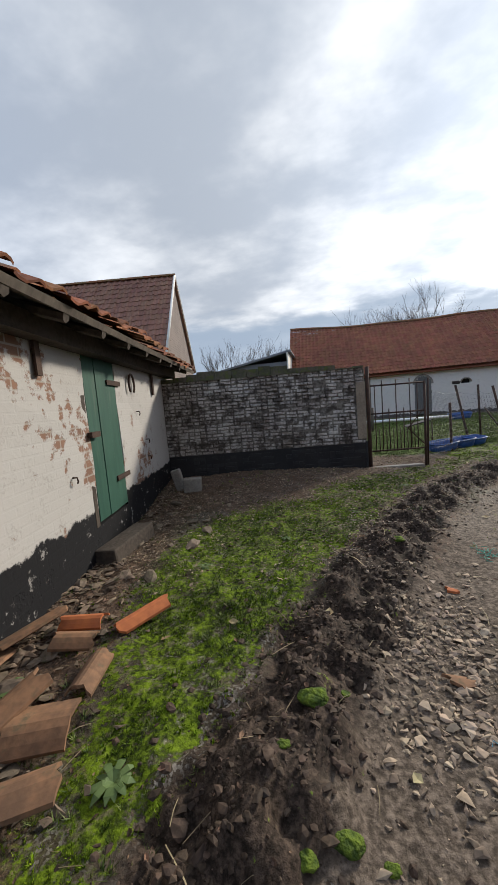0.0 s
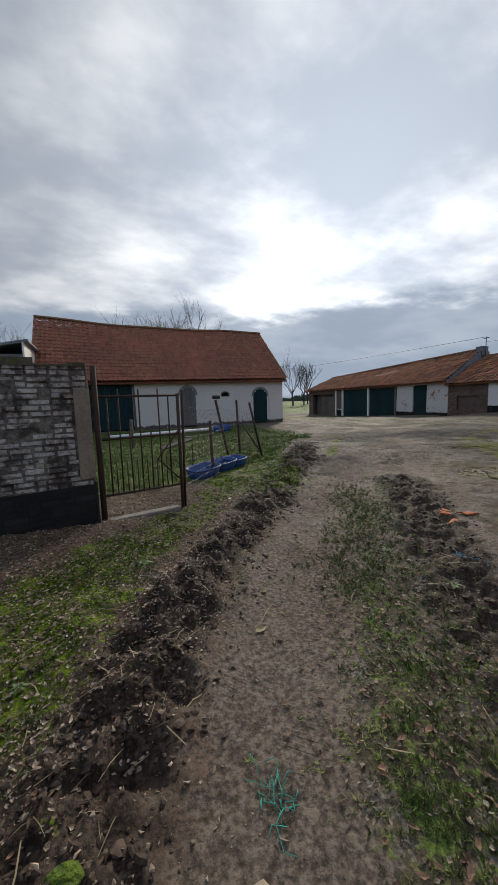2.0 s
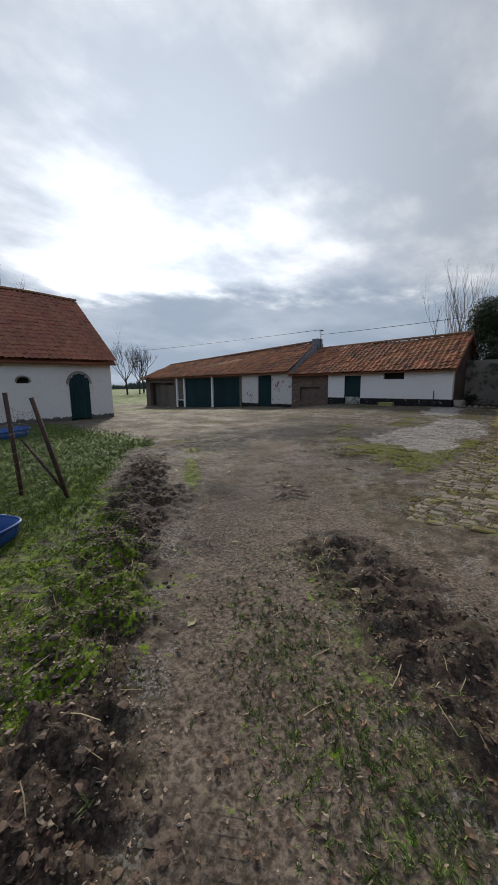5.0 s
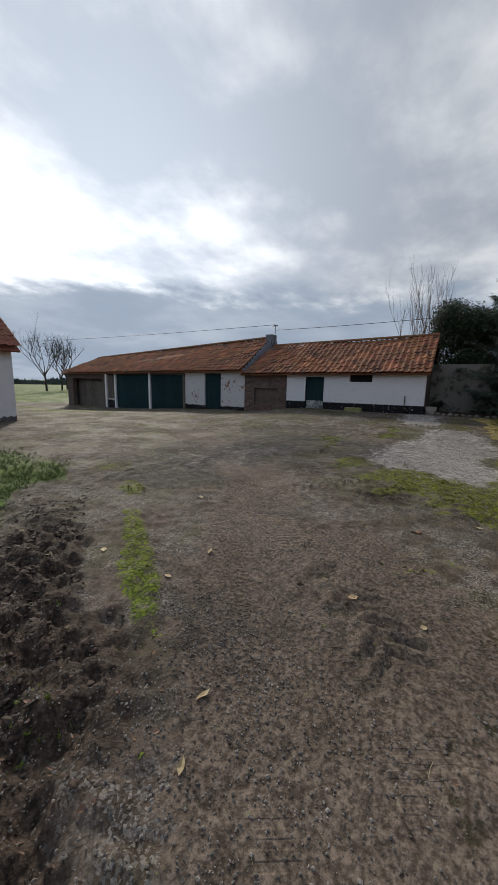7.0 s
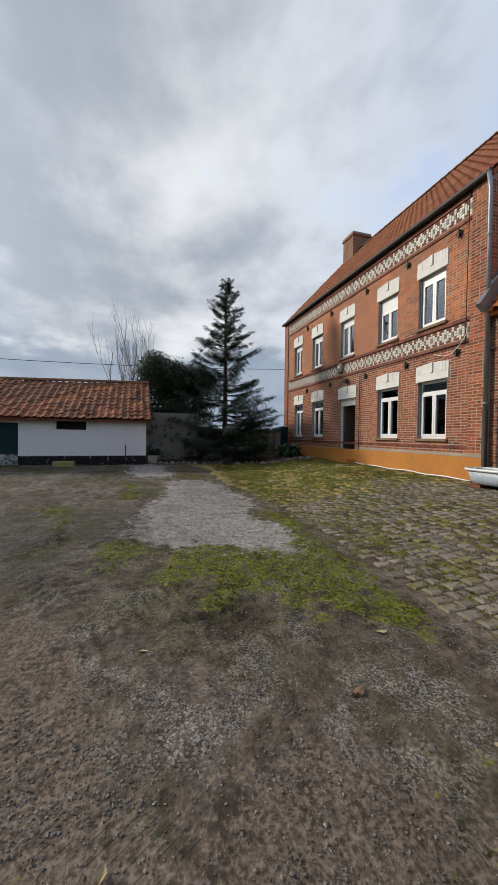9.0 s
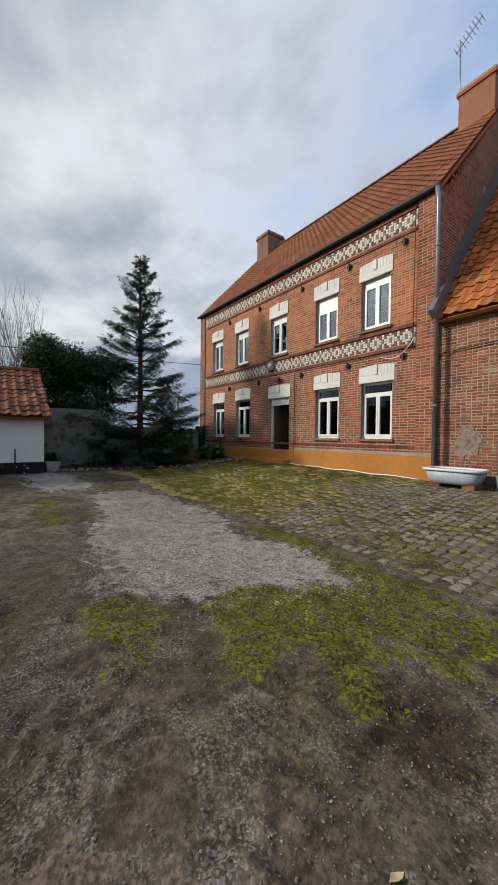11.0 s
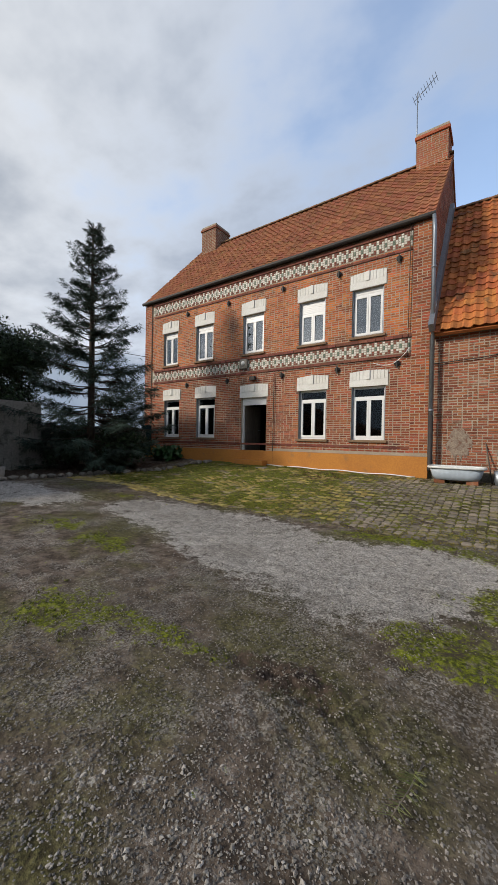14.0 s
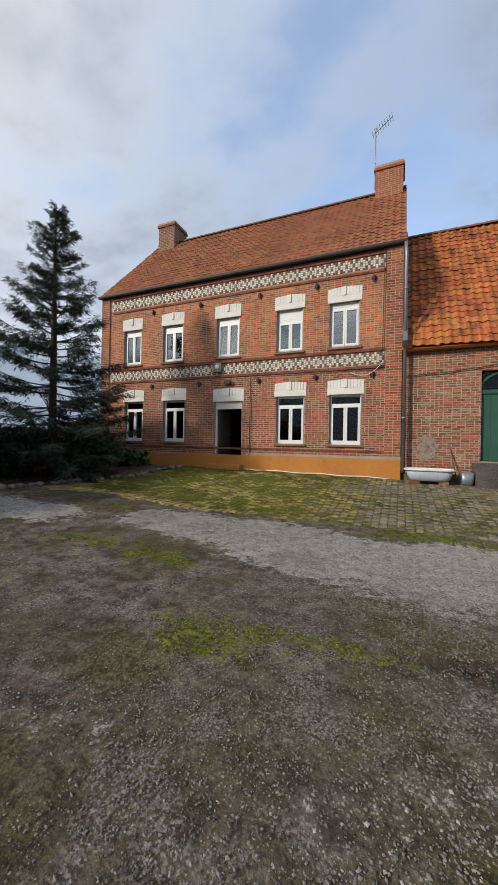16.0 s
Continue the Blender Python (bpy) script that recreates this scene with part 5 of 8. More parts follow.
tagged(tubes("iron_pipe", [([(SX - 0.05, 9.0, 0.3), (SX - 0.05, 9.0, 1.0)], 0.018)], black_metal, None, 6), "short black pipe standing by the shed", "pipe")

cart = thing("cart_shed", "long low cart shed with dark green doors and pantile roof", "outbuilding")
LOWZ = -0.5
shed_side(cart, 16.452, 20.34, [(17.9, 18.95, 0.02, 1.86)], worn_wall, LOWZ, 1.95)
shed_side(cart, 26.9, 31.0, [(27.2, 30.4, LOWZ + 0.02, 1.5)], dull_wall, LOWZ, 1.8, "end_bay")
part("bay_lining", boxed(SX + 0.5, SX + 0.56, 27.0, 30.8, LOWZ, 1.6), old_wood, cart)
part("bay_board", boxed(SX + 0.2, SX + 0.25, 27.3, 28.9, LOWZ, 1.3), old_wood, cart)
part("mid_panel", boxed(SX + 0.05, SX + 0.12, 26.05, 26.85, 0.25, 1.75), old_wood, cart)
part("mid_brick", boxed(SX, SX + 0.2, 26.02, 26.88, LOWZ, 0.25), worn_wall, cart)
for y in (20.36, 23.0, 26.0, 26.88):
    part("post", boxed(SX - 0.06, SX + 0.10, y - 0.07, y + 0.07, LOWZ + 0.1, 1.86), lintel_white if y in (23.0, 26.0, 26.88) else old_wood, cart)
part("door_header", boxed(SX - 0.04, SX + 0.12, 20.40, 26.9, 1.78, 1.94), old_wood, cart)
for y0, y1, dz in ((20.46, 22.92, 0.05), (23.1, 25.93, 0.0)):
    gd = thing("sliding_door", "large dark green plank cart shed door", "door", "cart shed doors", at=(SX + 0.04, y0, LOWZ + 0.22))
    k = 0
    y = 0.0
    while y < y1 - y0 - 0.01:
        part("board", boxed(0.0, 0.035 + 0.004 * (k % 2), y, min(y + 0.195, y1 - y0), 0.0, 2.03 + dz), teal_paint, gd)
        y += 0.2
        k += 1
    part("batten", boxed(-0.03, -0.002, 0.05, y1 - y0 - 0.05, 0.3, 0.42), teal_paint, gd)
dd = thing("cart_shed_door", "tall dark green door in a worn white brick wall", "door", at=(SX + 0.08, 18.42, 0.02))
for i in range(5):
    part("board", boxed(0, 0.03 + 0.003 * (i % 2), -0.52 + i * 0.208, -0.315 + i * 0.208, 0.0, 1.80), teal_paint, dd)
part("lintel", boxed(-0.09, 0.05, -0.75, 0.55, 1.845, 1.92), lintel_white, dd)
for y in (16.47, 30.72):
    bm = bmesh.new()
    prof_ = [(SX + 0.302, LOWZ), (SX + 0.302, 1.9), (SRX, 3.6 if y < 20 else 3.0), (SBX, 1.9), (SBX, LOWZ)]
    v1, v2 = [bm.verts.new((x, y, z)) for x, z in prof_], [bm.verts.new((x, y + 0.28, z)) for x, z in prof_]
    bm.faces.new(v1)
    bm.faces.new(v2[::-1])
    for i in range(5):
        bm.faces.new((v1[i], v2[i], v2[(i + 1) % 5], v1[(i + 1) % 5]))
    part("end_wall", bm, dull_wall, cart)
part("back_wall", boxed(SBX - 0.25, SBX, 16.8, 30.7, LOWZ, 1.9), dull_wall, cart)
gabled_roof(cart, 16.55, 31.3, SX - 0.3, 2.02, 1.86, SRX, 3.88, 3.05, shedtile_many, shedtile_one, 300, 33, sag=lambda a, b: -0.05 * math.sin(a * math.pi) * b)
# weathered boarding on the raised gable between the roofs
for i in range(12):
    za = 1.95 + i * 0.165
    xa = SX - 0.25 + (za - 1.95) * (SRX - SX + 0.25) / 1.95
    xb = 2 * SRX - xa
    if xb - xa > 0.1:
        part("gable_board", boxed(xa, xb, 16.36 - 0.01 * (i % 2), 16.44, za, za + 0.172), slate, cart)
part("gable_stack", boxed(SRX - 0.28, SRX + 0.28, 16.3, 16.72, 3.5, 4.06, bevel=0.02), slate, cart)
pole = thing("pole_lamp", "thin black pole with a double head on the roof gable", "pole", at=(SRX - 0.05, 16.25, 3.4))
tubes("shaft", [([(0, 0, -0.4), (0, 0, 1.15)], 0.022)], black_metal, pole, 6)
tubes("crossbar", [([(0, -0.16, 1.13), (0, 0.16, 1.13)], 0.03)], black_metal, pole, 6)
tagged(tubes("overhead_wire", [([(SRX, 16.25 + (60 - 16) * k / 14, 4.3 + 0.05 * k + 0.006 * (k - 7) ** 2) for k in range(15)], 0.012)], black_metal, None, 4), "thin overhead wire above the sheds", "wire")
tagged(tubes("overhead_wire", [([(SRX, 16.25 - 26 * k / 14, 4.3 + 0.10 * k + 0.008 * (k - 7) ** 2 - 0.39) for k in range(15)], 0.012)], black_metal, None, 4), "thin overhead wire above the sheds", "wire")

# ---------------------------------------------------------------- the barn across the paddock
BY, BX0, BX1, BD, BRZ = 19.87, -1.5, 10.62, 6.3, 5.42
barn = thing("barn", "long white-walled barn with a sagging red pantile roof", "barn")
barn_wall = painted_wall("barn_limewash", 0.16, 0.4, white=(0.62, 0.60, 0.565), worn=0.66, grey=(0.42, 0.39, 0.35), tar=(0.09, 0.085, 0.08))
B_EAVE = lambda x: 2.34 + 0.0 * x
holes = [(-0.35 - BX0, 2.48 - BX0, -0.2, 2.2), (4.76 - BX0, 5.56 - BX0, -0.2, 1.72), (8.80 - BX0, 9.62 - BX0, -0.2, 1.62), (6.95 - BX0, 7.40 - BX0, 1.50, 1.72)]
bm = bmesh.new()
holed_wall(bm, lambda s, d, z: (BX0 + s, BY + d, z), BX1 - BX0, -0.4, 2.36, holes, 0.4)
part("wall", bm, barn_wall, barn)
for x in (BX0, BX1 - 0.4):
    bm = bmesh.new()
    prof_ = [(BY + 0.402, -0.5), (BY + 0.402, 2.3), (BY + BD / 2, BRZ - 0.12), (BY + BD, 2.3), (BY + BD, -0.5)]
    v1, v2 = [bm.verts.new((x, y, z)) for y, z in prof_], [bm.verts.new((x + 0.4, y, z)) for y, z in prof_]
    bm.faces.new(v1)
    bm.faces.new(v2[::-1])
    for i in range(5):
        bm.faces.new((v1[i], v2[i], v2[(i + 1) % 5], v1[(i + 1) % 5]))
    part("end_wall", bm, barn_wall, barn)
part("back_wall", boxed(BX0, BX1, BY + BD - 0.3, BY + BD - 0.002, -0.5, 2.3), barn_wall, barn)
b_e, b_r = Vector((0, BY - 0.32, 2.32)), Vector((0, BY + BD / 2, BRZ))
bs_ = b_r - b_e
bn = Vector((0, -bs_.z, bs_.y)).normalized()
wave = lambda a, b: b * (0.28 * (1 - a) ** 2 - 0.10 * math.sin(math.pi * min(1, a * 1.3)) + 0.02 * math.sin(a * 17)) + (1 - b) * 0.10 * a
bm = bmesh.new()
plate(bm, [Vector((BX0 - 0.15, b_e.y, b_e.z)) - bn * 0.16, Vector((BX1 + 0.15, b_e.y, b_e.z)) - bn * 0.06, Vector((BX1 + 0.15, b_r.y, b_r.z)) - bn * 0.16, Vector((BX0 - 0.15, b_r.y, b_r.z)) - bn * 0.16], bn, 0.06)
plate(bm, [Vector((BX0 - 0.15, b_r.y, b_r.z - 0.1)), Vector((BX1 + 0.15, b_r.y, b_r.z - 0.1)), Vector((BX1 + 0.15, BY + BD + 0.3, 2.2)), Vector((BX0 - 0.15, BY + BD + 0.3, 2.2))], Vector((0, -bn.y, bn.z)), 0.06)
BARNTILE = dict(c1=(0.29, 0.108, 0.062), c2=(0.20, 0.080, 0.050), fine=22, coarse=0.6, stain=(0.16, 0.085, 0.05), stain_at=0.58, rough=0.88, bump=0.3, spread=0.14)
barntile_many, barntile_one = surface("barntile_many", vary="island", **BARNTILE), surface("barntile_one", vary="object", **BARNTILE)
barn_roof = part("roof", bm, barntile_many, barn)
tile_roof(barn_roof, (BX0 - 0.15, b_e.y, b_e.z), (BX1 - BX0 + 0.3, 0, 0), bs_, barntile_many, barntile_one, 0.21, 0.26, keep=300, rough=0.014, sag=wave, seed=5)
ridge_tiles("ridge_tiles", (BX0 - 0.15, b_r.y, b_r.z + 0.03), (BX1 + 0.15, b_r.y, b_r.z + 0.03), ridge_clay, barn, sag=lambda a: wave(a, 1.0))


def arched_door(x0, x1, top, bottom, material, label):
    d = thing("arched_barn_door", label, "door", "barn doors", at=((x0 + x1) / 2, BY - 0.012, bottom))
    w, h = x1 - x0, top - bottom
    bm = bmesh.new()
    ring_o, ring_i = [], []
    for k in range(13):
        t = math.pi * k / 12
        ring_o.append(((w / 2 + 0.10) * math.cos(t), h - w / 2 + (w / 2 + 0.10) * math.sin(t)))
        ring_i.append((w / 2 * math.cos(t), h - w / 2 + w / 2 * math.sin(t)))
    for k in range(12):
        q = [ring_i[k], ring_o[k], ring_o[k + 1], ring_i[k + 1]]
        plate(bm, [Vector((x, -0.03, z)) for x, z in q], (0, -1, 0), 0.06)
    part("arch", bm, stone_grey, d)
    n_ = 5
    for i in range(n_):
        a, b = -w / 2 + w * i / n_, -w / 2 + w * (i + 1) / n_ - 0.008
        c = (a + b) / 2
        zt = h - w / 2 + math.sqrt(max(0.0, (w / 2) ** 2 - c * c)) * 0.98
        part("board", boxed(a, b, -0.015, 0.03, 0.03, zt), material, d)
    part("crossbar", boxed(-w / 2, w / 2, -0.03, -0.017, h * 0.55, h * 0.6), material, d)


grey_door = surface("grey_door", (0.15, 0.15, 0.145), (0.09, 0.09, 0.088), 20, 2, 0.85, 0.4, stretch=(1, 1, 0.15))
arched_door(4.76, 5.56, 2.02, 0.05, grey_door, "weathered grey arched plank door in the barn wall")
arched_door(8.80, 9.62, 1.88, 0.02, teal_paint, "dark green arched plank door in the barn wall")
bd = thing("barn_gate", "wide dark green plank barn door with white scrapes", "door", at=(-0.35, BY + 0.05, 0.0))
for i in range(14):
    part("board", boxed(i * 0.202, i * 0.202 + 0.195, -0.02, 0.02 + 0.004 * (i % 2), 0.05, 2.2), teal_paint, bd)
part("jamb", boxed(2.84, 2.94, -0.07, -0.01, 0, 2.2), old_wood, bd)
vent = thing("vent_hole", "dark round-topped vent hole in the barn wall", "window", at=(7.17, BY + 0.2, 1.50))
# black sheet closing the vent, its depth of shade given by colour
part("lining", boxed(-0.22, 0.22, 0, 0.05, 0, 0.24), interior_shade, vent)
tubes("arch", [([(0.24 * math.cos(t), -0.22, 0.06 + 0.20 * math.sin(t)) for t in (math.pi * k / 8 for k in range(9))], 0.035)], stone_grey, vent, 6)

# ---------------------------------------------------------------- near shed and garden wall, both turned a little
TURN_ = radians(10.3)
NC = Vector((-2.54, 5.46, 0))
NU, NV = Vector((math.cos(TURN_), math.sin(TURN_), 0)), Vector((-math.sin(TURN_), math.cos(TURN_), 0))
local = lambda u, v, z: NC + NU * u + NV * v + Vector((0, 0, z))
NM = Matrix.Translation(NC) @ Matrix.Rotation(TURN_, 4, "Z")
near_shed = thing("near_shed", "low shed with flaking whitewash, black tarred foot and tile eaves", "outbuilding")
near_wall = painted_wall("flaking_limewash", 0.46, 0.22, white=(0.46, 0.445, 0.43), worn=0.53, grey=(0.26, 0.235, 0.215), turn=TURN_, relief=0.12)
SL = 9.0
sh = lambda s, d, z: tuple(local(-d, 0.35 - s, z))
bm = bmesh.new()
holed_wall(bm, sh, SL, -0.2, 2.02, [(2.30, 3.02, 0.30, 2.0)], 0.35)
bmesh.ops.subdivide_edges(bm, edges=bm.edges[:], cuts=5, use_grid_fill=True)
for v in bm.verts:
    k = float(bumps(np.array([v.co.y]), np.array([v.co.z * 1.3]), 1.6, 3)[0])
    v.co += NU * k * 0.018
part("wall", bm, near_wall, near_shed)
bm = boxed(-4.4, -0.36, 0.05, 0.35, -0.2, 2.0, m=NM)
box(bm, -4.4, -0.36, -SL + 0.35, -SL + 0.65, -0.2, 2.0, m=NM)
box(bm, -4.7, -4.4, -SL + 0.35, 0.35, -0.2, 2.0, m=NM)
part("other_walls", bm, near_wall, near_shed)
se = local(0.40, 1.05, 2.03)
sr = local(-2.1, 1.05, 3.25)
bm = bmesh.new()
sn = (NV.cross(sr - se)).normalized()
sn = sn if sn.z > 0 else -sn
corn = [se, se - NV * SL, sr - NV * SL, sr]
plate(bm, [c - sn * 0.02 for c in corn], sn, 0.05)
corn2 = [sr, sr - NV * SL, local(-4.9, 1.05 - SL, 2.0), local(-4.9, 1.05, 2.0)]
sn2 = Vector((-sn.x, -sn.y, sn.z))
plate(bm, [c - Vector((0, 0, 0.02)) for c in corn2], sn2, 0.05)
near_roof = part("roof", bm, old_wood, near_shed)
tile_roof(near_roof, se - NV * SL, NV * SL, sr - se, shedtile_many, shedtile_one, 0.24, 0.31, keep=300, rough=0.05, sag=lambda a, b: 0.04 * math.sin(a * 13) * (1 - b), seed=12)
ridge_tiles("ridge_tiles", sr - NV * SL + Vector((0, 0, 0.04)), sr + Vector((0, 0, 0.04)), ridge_clay, near_shed)
part("wall_plate", boxed(-0.02, 0.14, -SL + 0.3, 0.45, 1.86, 2.0, m=NM), beam_wood, near_shed)
for k in range(16):
    v_ = 0.4 - k * 0.56
    bm = bmesh.new()
    tube(bm, [local(-0.1, v_, 2.10), local(0.36, v_, 1.95)], 0.04, 6)
    part("rafter_end", bm, beam_wood, near_shed)
for v_, z0_, z1_ in ((-0.62, 1.55, 1.9), (-3.35, 1.62, 1.95)):
    part("iron_strap", boxed(0.018, 0.04, v_ - 0.03, v_ + 0.03, z0_, z1_, m=NM), rust, near_shed)
nd = thing("green_door", "peeling dark green plank door standing slightly proud of the shed wall", "door")
for i in range(3):
    part("board", boxed(-0.05, 0.0 + 0.006 * (i % 2), -2.66 + i * 0.235, -2.43 + i * 0.235, 0.33, 1.92, bevel=0.004, m=NM), green_paint, nd)
for z in (0.62, 1.62):
    part("strap_hinge", boxed(0.008, 0.022, -2.2, -1.85, z, z + 0.05, m=NM), rust, nd)
part("latch", boxed(0.008, 0.05, -2.72, -2.55, 1.12, 1.17, m=NM), rust, nd)
part("jamb", boxed(-0.06, 0.0, -2.745, -2.68, 0.3, 1.98, m=NM), beam_wood, nd)
for v_, z, name_ in ((-1.5, 1.66, "horseshoe"),):
    hs = tubes("horseshoe", [([local(0.03, v_ + 0.09 * math.cos(t), z + 0.12 * math.sin(t)) for t in (radians(a) for a in range(-50, 231, 20))], 0.014)], rust, None, 6)
    tagged(hs, "rusty horseshoe hung on the shed wall", "horseshoe")
for v_, z in ((-1.35, 1.33), (-1.08, 0.95), (-1.08, 0.72), (-3.05, 0.83)):
    tagged(tubes("wall_hook", [([local(0.0, v_, z), local(0.04, v_, z), local(0.045, v_, z - 0.03), local(0.03, v_ + 0.015, z - 0.05)], 0.007)], rust, None, 5), "rusty iron hook in the shed wall", "hook")

garden = thing("garden_wall", "old brick wall with worn whitewash, mossy coping and tarred foot", "wall", kind="structure")
GL = 3.27
gw = lambda s, d, z: tuple(local(s, d, z))
bm = bmesh.new()
holed_wall(bm, gw, GL, -0.2, 1.74, [], 0.32)
part("tar_coat", boxed(0.0, GL, -0.007, -0.001, -0.1, 0.53, m=NM), tar_one, garden, "black tarred foot")
gcore = part("core", bm, surface("limed_mortar", (0.22, 0.20, 0.175), (0.06, 0.05, 0.042), 30, 2.8, 0.95, 0.7, stain=(0.045, 0.036, 0.03), stain_at=0.475), garden)
brick_field(gcore, gw, GL, 0.0, 0.53, [], tar_many, tar_one, course=0.062, long=0.205, joint=0.002, keep=60, rough=0.018, proud=0.01)
brick_field(gcore, gw, GL, 0.536, 1.78, [], lime_many, lime_one, course=0.056, long=0.19, joint=0.009, keep=240, rough=0.026, proud=0.010)
tan_render = surface("tan_render", (0.30, 0.245, 0.185), (0.21, 0.17, 0.13), 35, 3.0, 0.95, 0.6, stain=(0.12, 0.095, 0.075), stain_at=0.56)
part("end_render", boxed(GL + 0.002, GL + 0.022, 0.0, 0.32, 0.56, 1.735, bevel=0.006, m=NM), tan_render, garden, "tan rendered wall end")
part("front_render", boxed(GL - 0.13, GL + 0.02, -0.03, -0.012, 0.60, 1.52, bevel=0.006, m=NM), tan_render, garden, "tan rendered strip at the wall end")
part("end_foot", boxed(GL + 0.002, GL + 0.03, -0.02, 0.33, -0.1, 0.555, bevel=0.008, m=NM), tar_one, garden, "black tarred foot")
bm = bmesh.new()
rngc = random.Random(4)
s = 0.0
while s < GL:
    w_ = rngc.uniform(0.16, 0.3)
    box(bm, s, min(s + w_, GL), -0.03, 0.36, 1.742, 1.80 + rngc.uniform(0, 0.05) + 0.06 * math.sin(s * 1.4), m=NM)
    s += w_ + 0.006
part("coping", bm, surface("mossy_coping", (0.055, 0.06, 0.035), (0.12, 0.105, 0.08), 30, 4, 0.95, 0.8, stain=(0.09, 0.11, 0.025), stain_at=0.5), garden, "dark mossy coping")

# ---------------------------------------------------------------- gate, fence and what lies in the paddock
gate = thing("iron_gate", "rusty iron bar gate with tall spikes between posts", "gate")
GZ0 = 0.22
gp = lambda u, z, v=0.08: local(u, v, z)
for u in (3.36, 4.28):
    tubes("post", [([gp(u, -0.1), gp(u, 1.46 if u > 4 else 1.76)], 0.020 if u > 4 else 0.032)], rust, gate, 8)
for z, uu in ((0.36, (3.38, 4.27)), (0.98, (3.38, 4.27)), (1.44, (3.38, 4.27))):
    tubes("rail", [([gp(uu[0], z), gp(uu[1], z)], 0.014)], rust, gate, 6)
for k in range(7):
    u = 3.47 + k * 0.115
    tall = 1.52 if k in (1, 3, 5) else 1.05
    if k in (0, 6):
        tall = 1.44
    tubes("bar", [([gp(u, 0.34), gp(u + 0.008 * math.sin(k * 2.1), tall)], 0.009)], rust, gate, 5)
for k in range(6):
    tubes("short_bar", [([gp(3.53 + k * 0.115, 0.34), gp(3.53 + k * 0.115, 0.72)], 0.007)], rust, gate, 5)
tubes("brace", [([gp(4.27, 1.02), gp(4.0, 0.7), gp(4.27, 0.42)], 0.012)], rust, gate, 5)
tagged(part("gate_sill", boxed(3.36, 4.22, 0.0, 0.12, -0.1, 0.10, bevel=0.02, m=NM), stone_grey), "pale concrete threshold under the gate", "threshold")
tagged(tubes("tall_post", [([local(4.33, 0.12, 0.0), local(4.36, 0.12, 1.50)], 0.016)], rust, None, 7), "rusty iron post beside the gate", "post", "fence posts")


def fence_post(x, y, lean_x, lean_y, h, r=0.028):
    b = Vector((x, y, gz(x, y) - 0.2))
    t = Vector((x + lean_x, y + lean_y, gz(x, y) + h))
    tagged(tubes("fence_post", [([b, t], r)], rust, None, 7), "leaning dark fence post in the grass", "post", "fence posts")
    return b + Vector((0, 0, 0.2)), t


FP = [(local(4.3, 0.12, 0.2), local(4.3, 0.12, 1.5)), fence_post(2.6, 8.0, -0.02, 0.0, 1.0), fence_post(3.32, 8.95, -0.28, 0.1, 1.36), fence_post(3.98, 10.1, -0.06, 0.0, 1.32), fence_post(4.36, 9.55, -0.3, 0.1, 1.28)]
strut = tubes("fence_strut", [([(4.3, 9.6, 0.1), (4.02, 10.0, 0.75)], 0.02)], rust, None, 6)
tagged(strut, "short diagonal strut of the fence", "strut")
wire = surface("fence_wire", (0.10, 0.10, 0.10), (0.16, 0.15, 0.14), 40, 4, 0.6, 0.0, metal=0.6)
netting = thing("wire_netting", "sagging wire netting fence between the posts", "fence")
for (b0, t0), (b1, t1) in ((FP[0], FP[2]), (FP[2], FP[4]), (FP[4], FP[3])):
    bm = bmesh.new()
    span = (b1 - b0).length
    cols, rows = int(span / 0.10), 11
    def net(i, j):
        a, c = i / cols, j / rows
        sagging = -0.06 * math.sin(math.pi * a) * c
        return b0.lerp(b1, a).lerp(t0.lerp(t1, a), c * 0.88) + Vector((0, 0, sagging + 0.01 * math.sin(i * 1.7)))
    for j in range(rows + 1):
        tube(bm, [net(i, j) for i in range(0, cols + 1, 2)], 0.0016, 3, cap=False)
    for i in range(cols + 1):
        tube(bm, [net(i, 0), net(i, rows // 2), net(i, rows)], 0.0016, 3, cap=False)
    part("netting_panel", bm, wire, netting)
tagged(part("dark_cap", boxed(2.98, 3.14, 9.0, 9.12, 1.38, 1.46, bevel=0.035), black_metal), "dark cap hung on a fence post", "cap")


def trough(x, y, yaw, w, d, h):
    t = thing("blue_trough", "blue plastic feeding trough lying in the grass", "trough", "blue troughs", at=(x, y, gz(x, y) - 0.01))
    t.rotation_euler = (radians(4), radians(-3), radians(yaw))
    basin("shell", w, d, h, 0.02, tub_blue, t, 0.78)
    pts = [(w / 2 * 1.02 * math.copysign(abs(math.cos(a)) ** 0.55, math.cos(a)), d / 2 * 1.02 * math.copysign(abs(math.sin(a)) ** 0.55, math.sin(a)), h) for a in (2 * math.pi * k / 24 for k in range(25))]
    tubes("rim", [(pts, 0.016)], tub_blue, t, 6)


trough(2.45, 8.12, 25, 0.62, 0.42, 0.20)
trough(2.95, 8.5, 32, 0.55, 0.40, 0.19)
trough(3.30, 8.72, 30, 0.42, 0.38, 0.17)
trough(5.6, 16.2, 10, 0.9, 0.5, 0.25)
tagged(tubes("white_gutter", [([(1.2, 15.4, 0.16), (5.2, 16.0, 0.16)], 0.06)], plastic_white, None, 8), "white plastic pipe lying across the grass", "pipe")
tagged(tubes("stake", [([(1.7, 13.0, 0.0), (1.72, 13.0, 0.85)], 0.05)], old_wood, None, 7), "short wooden stake in the paddock", "stake")
barrow = thing("feed_rack", "dark tilted metal sheet on legs behind the gate", "rack", at=(2.15, 8.4, 0.12))
part("sheet", boxed(-0.25, 0.3, -0.16, 0.16, 0.48, 0.5, m=Matrix.Rotation(radians(-14), 4, "Y")), black_metal, barrow)
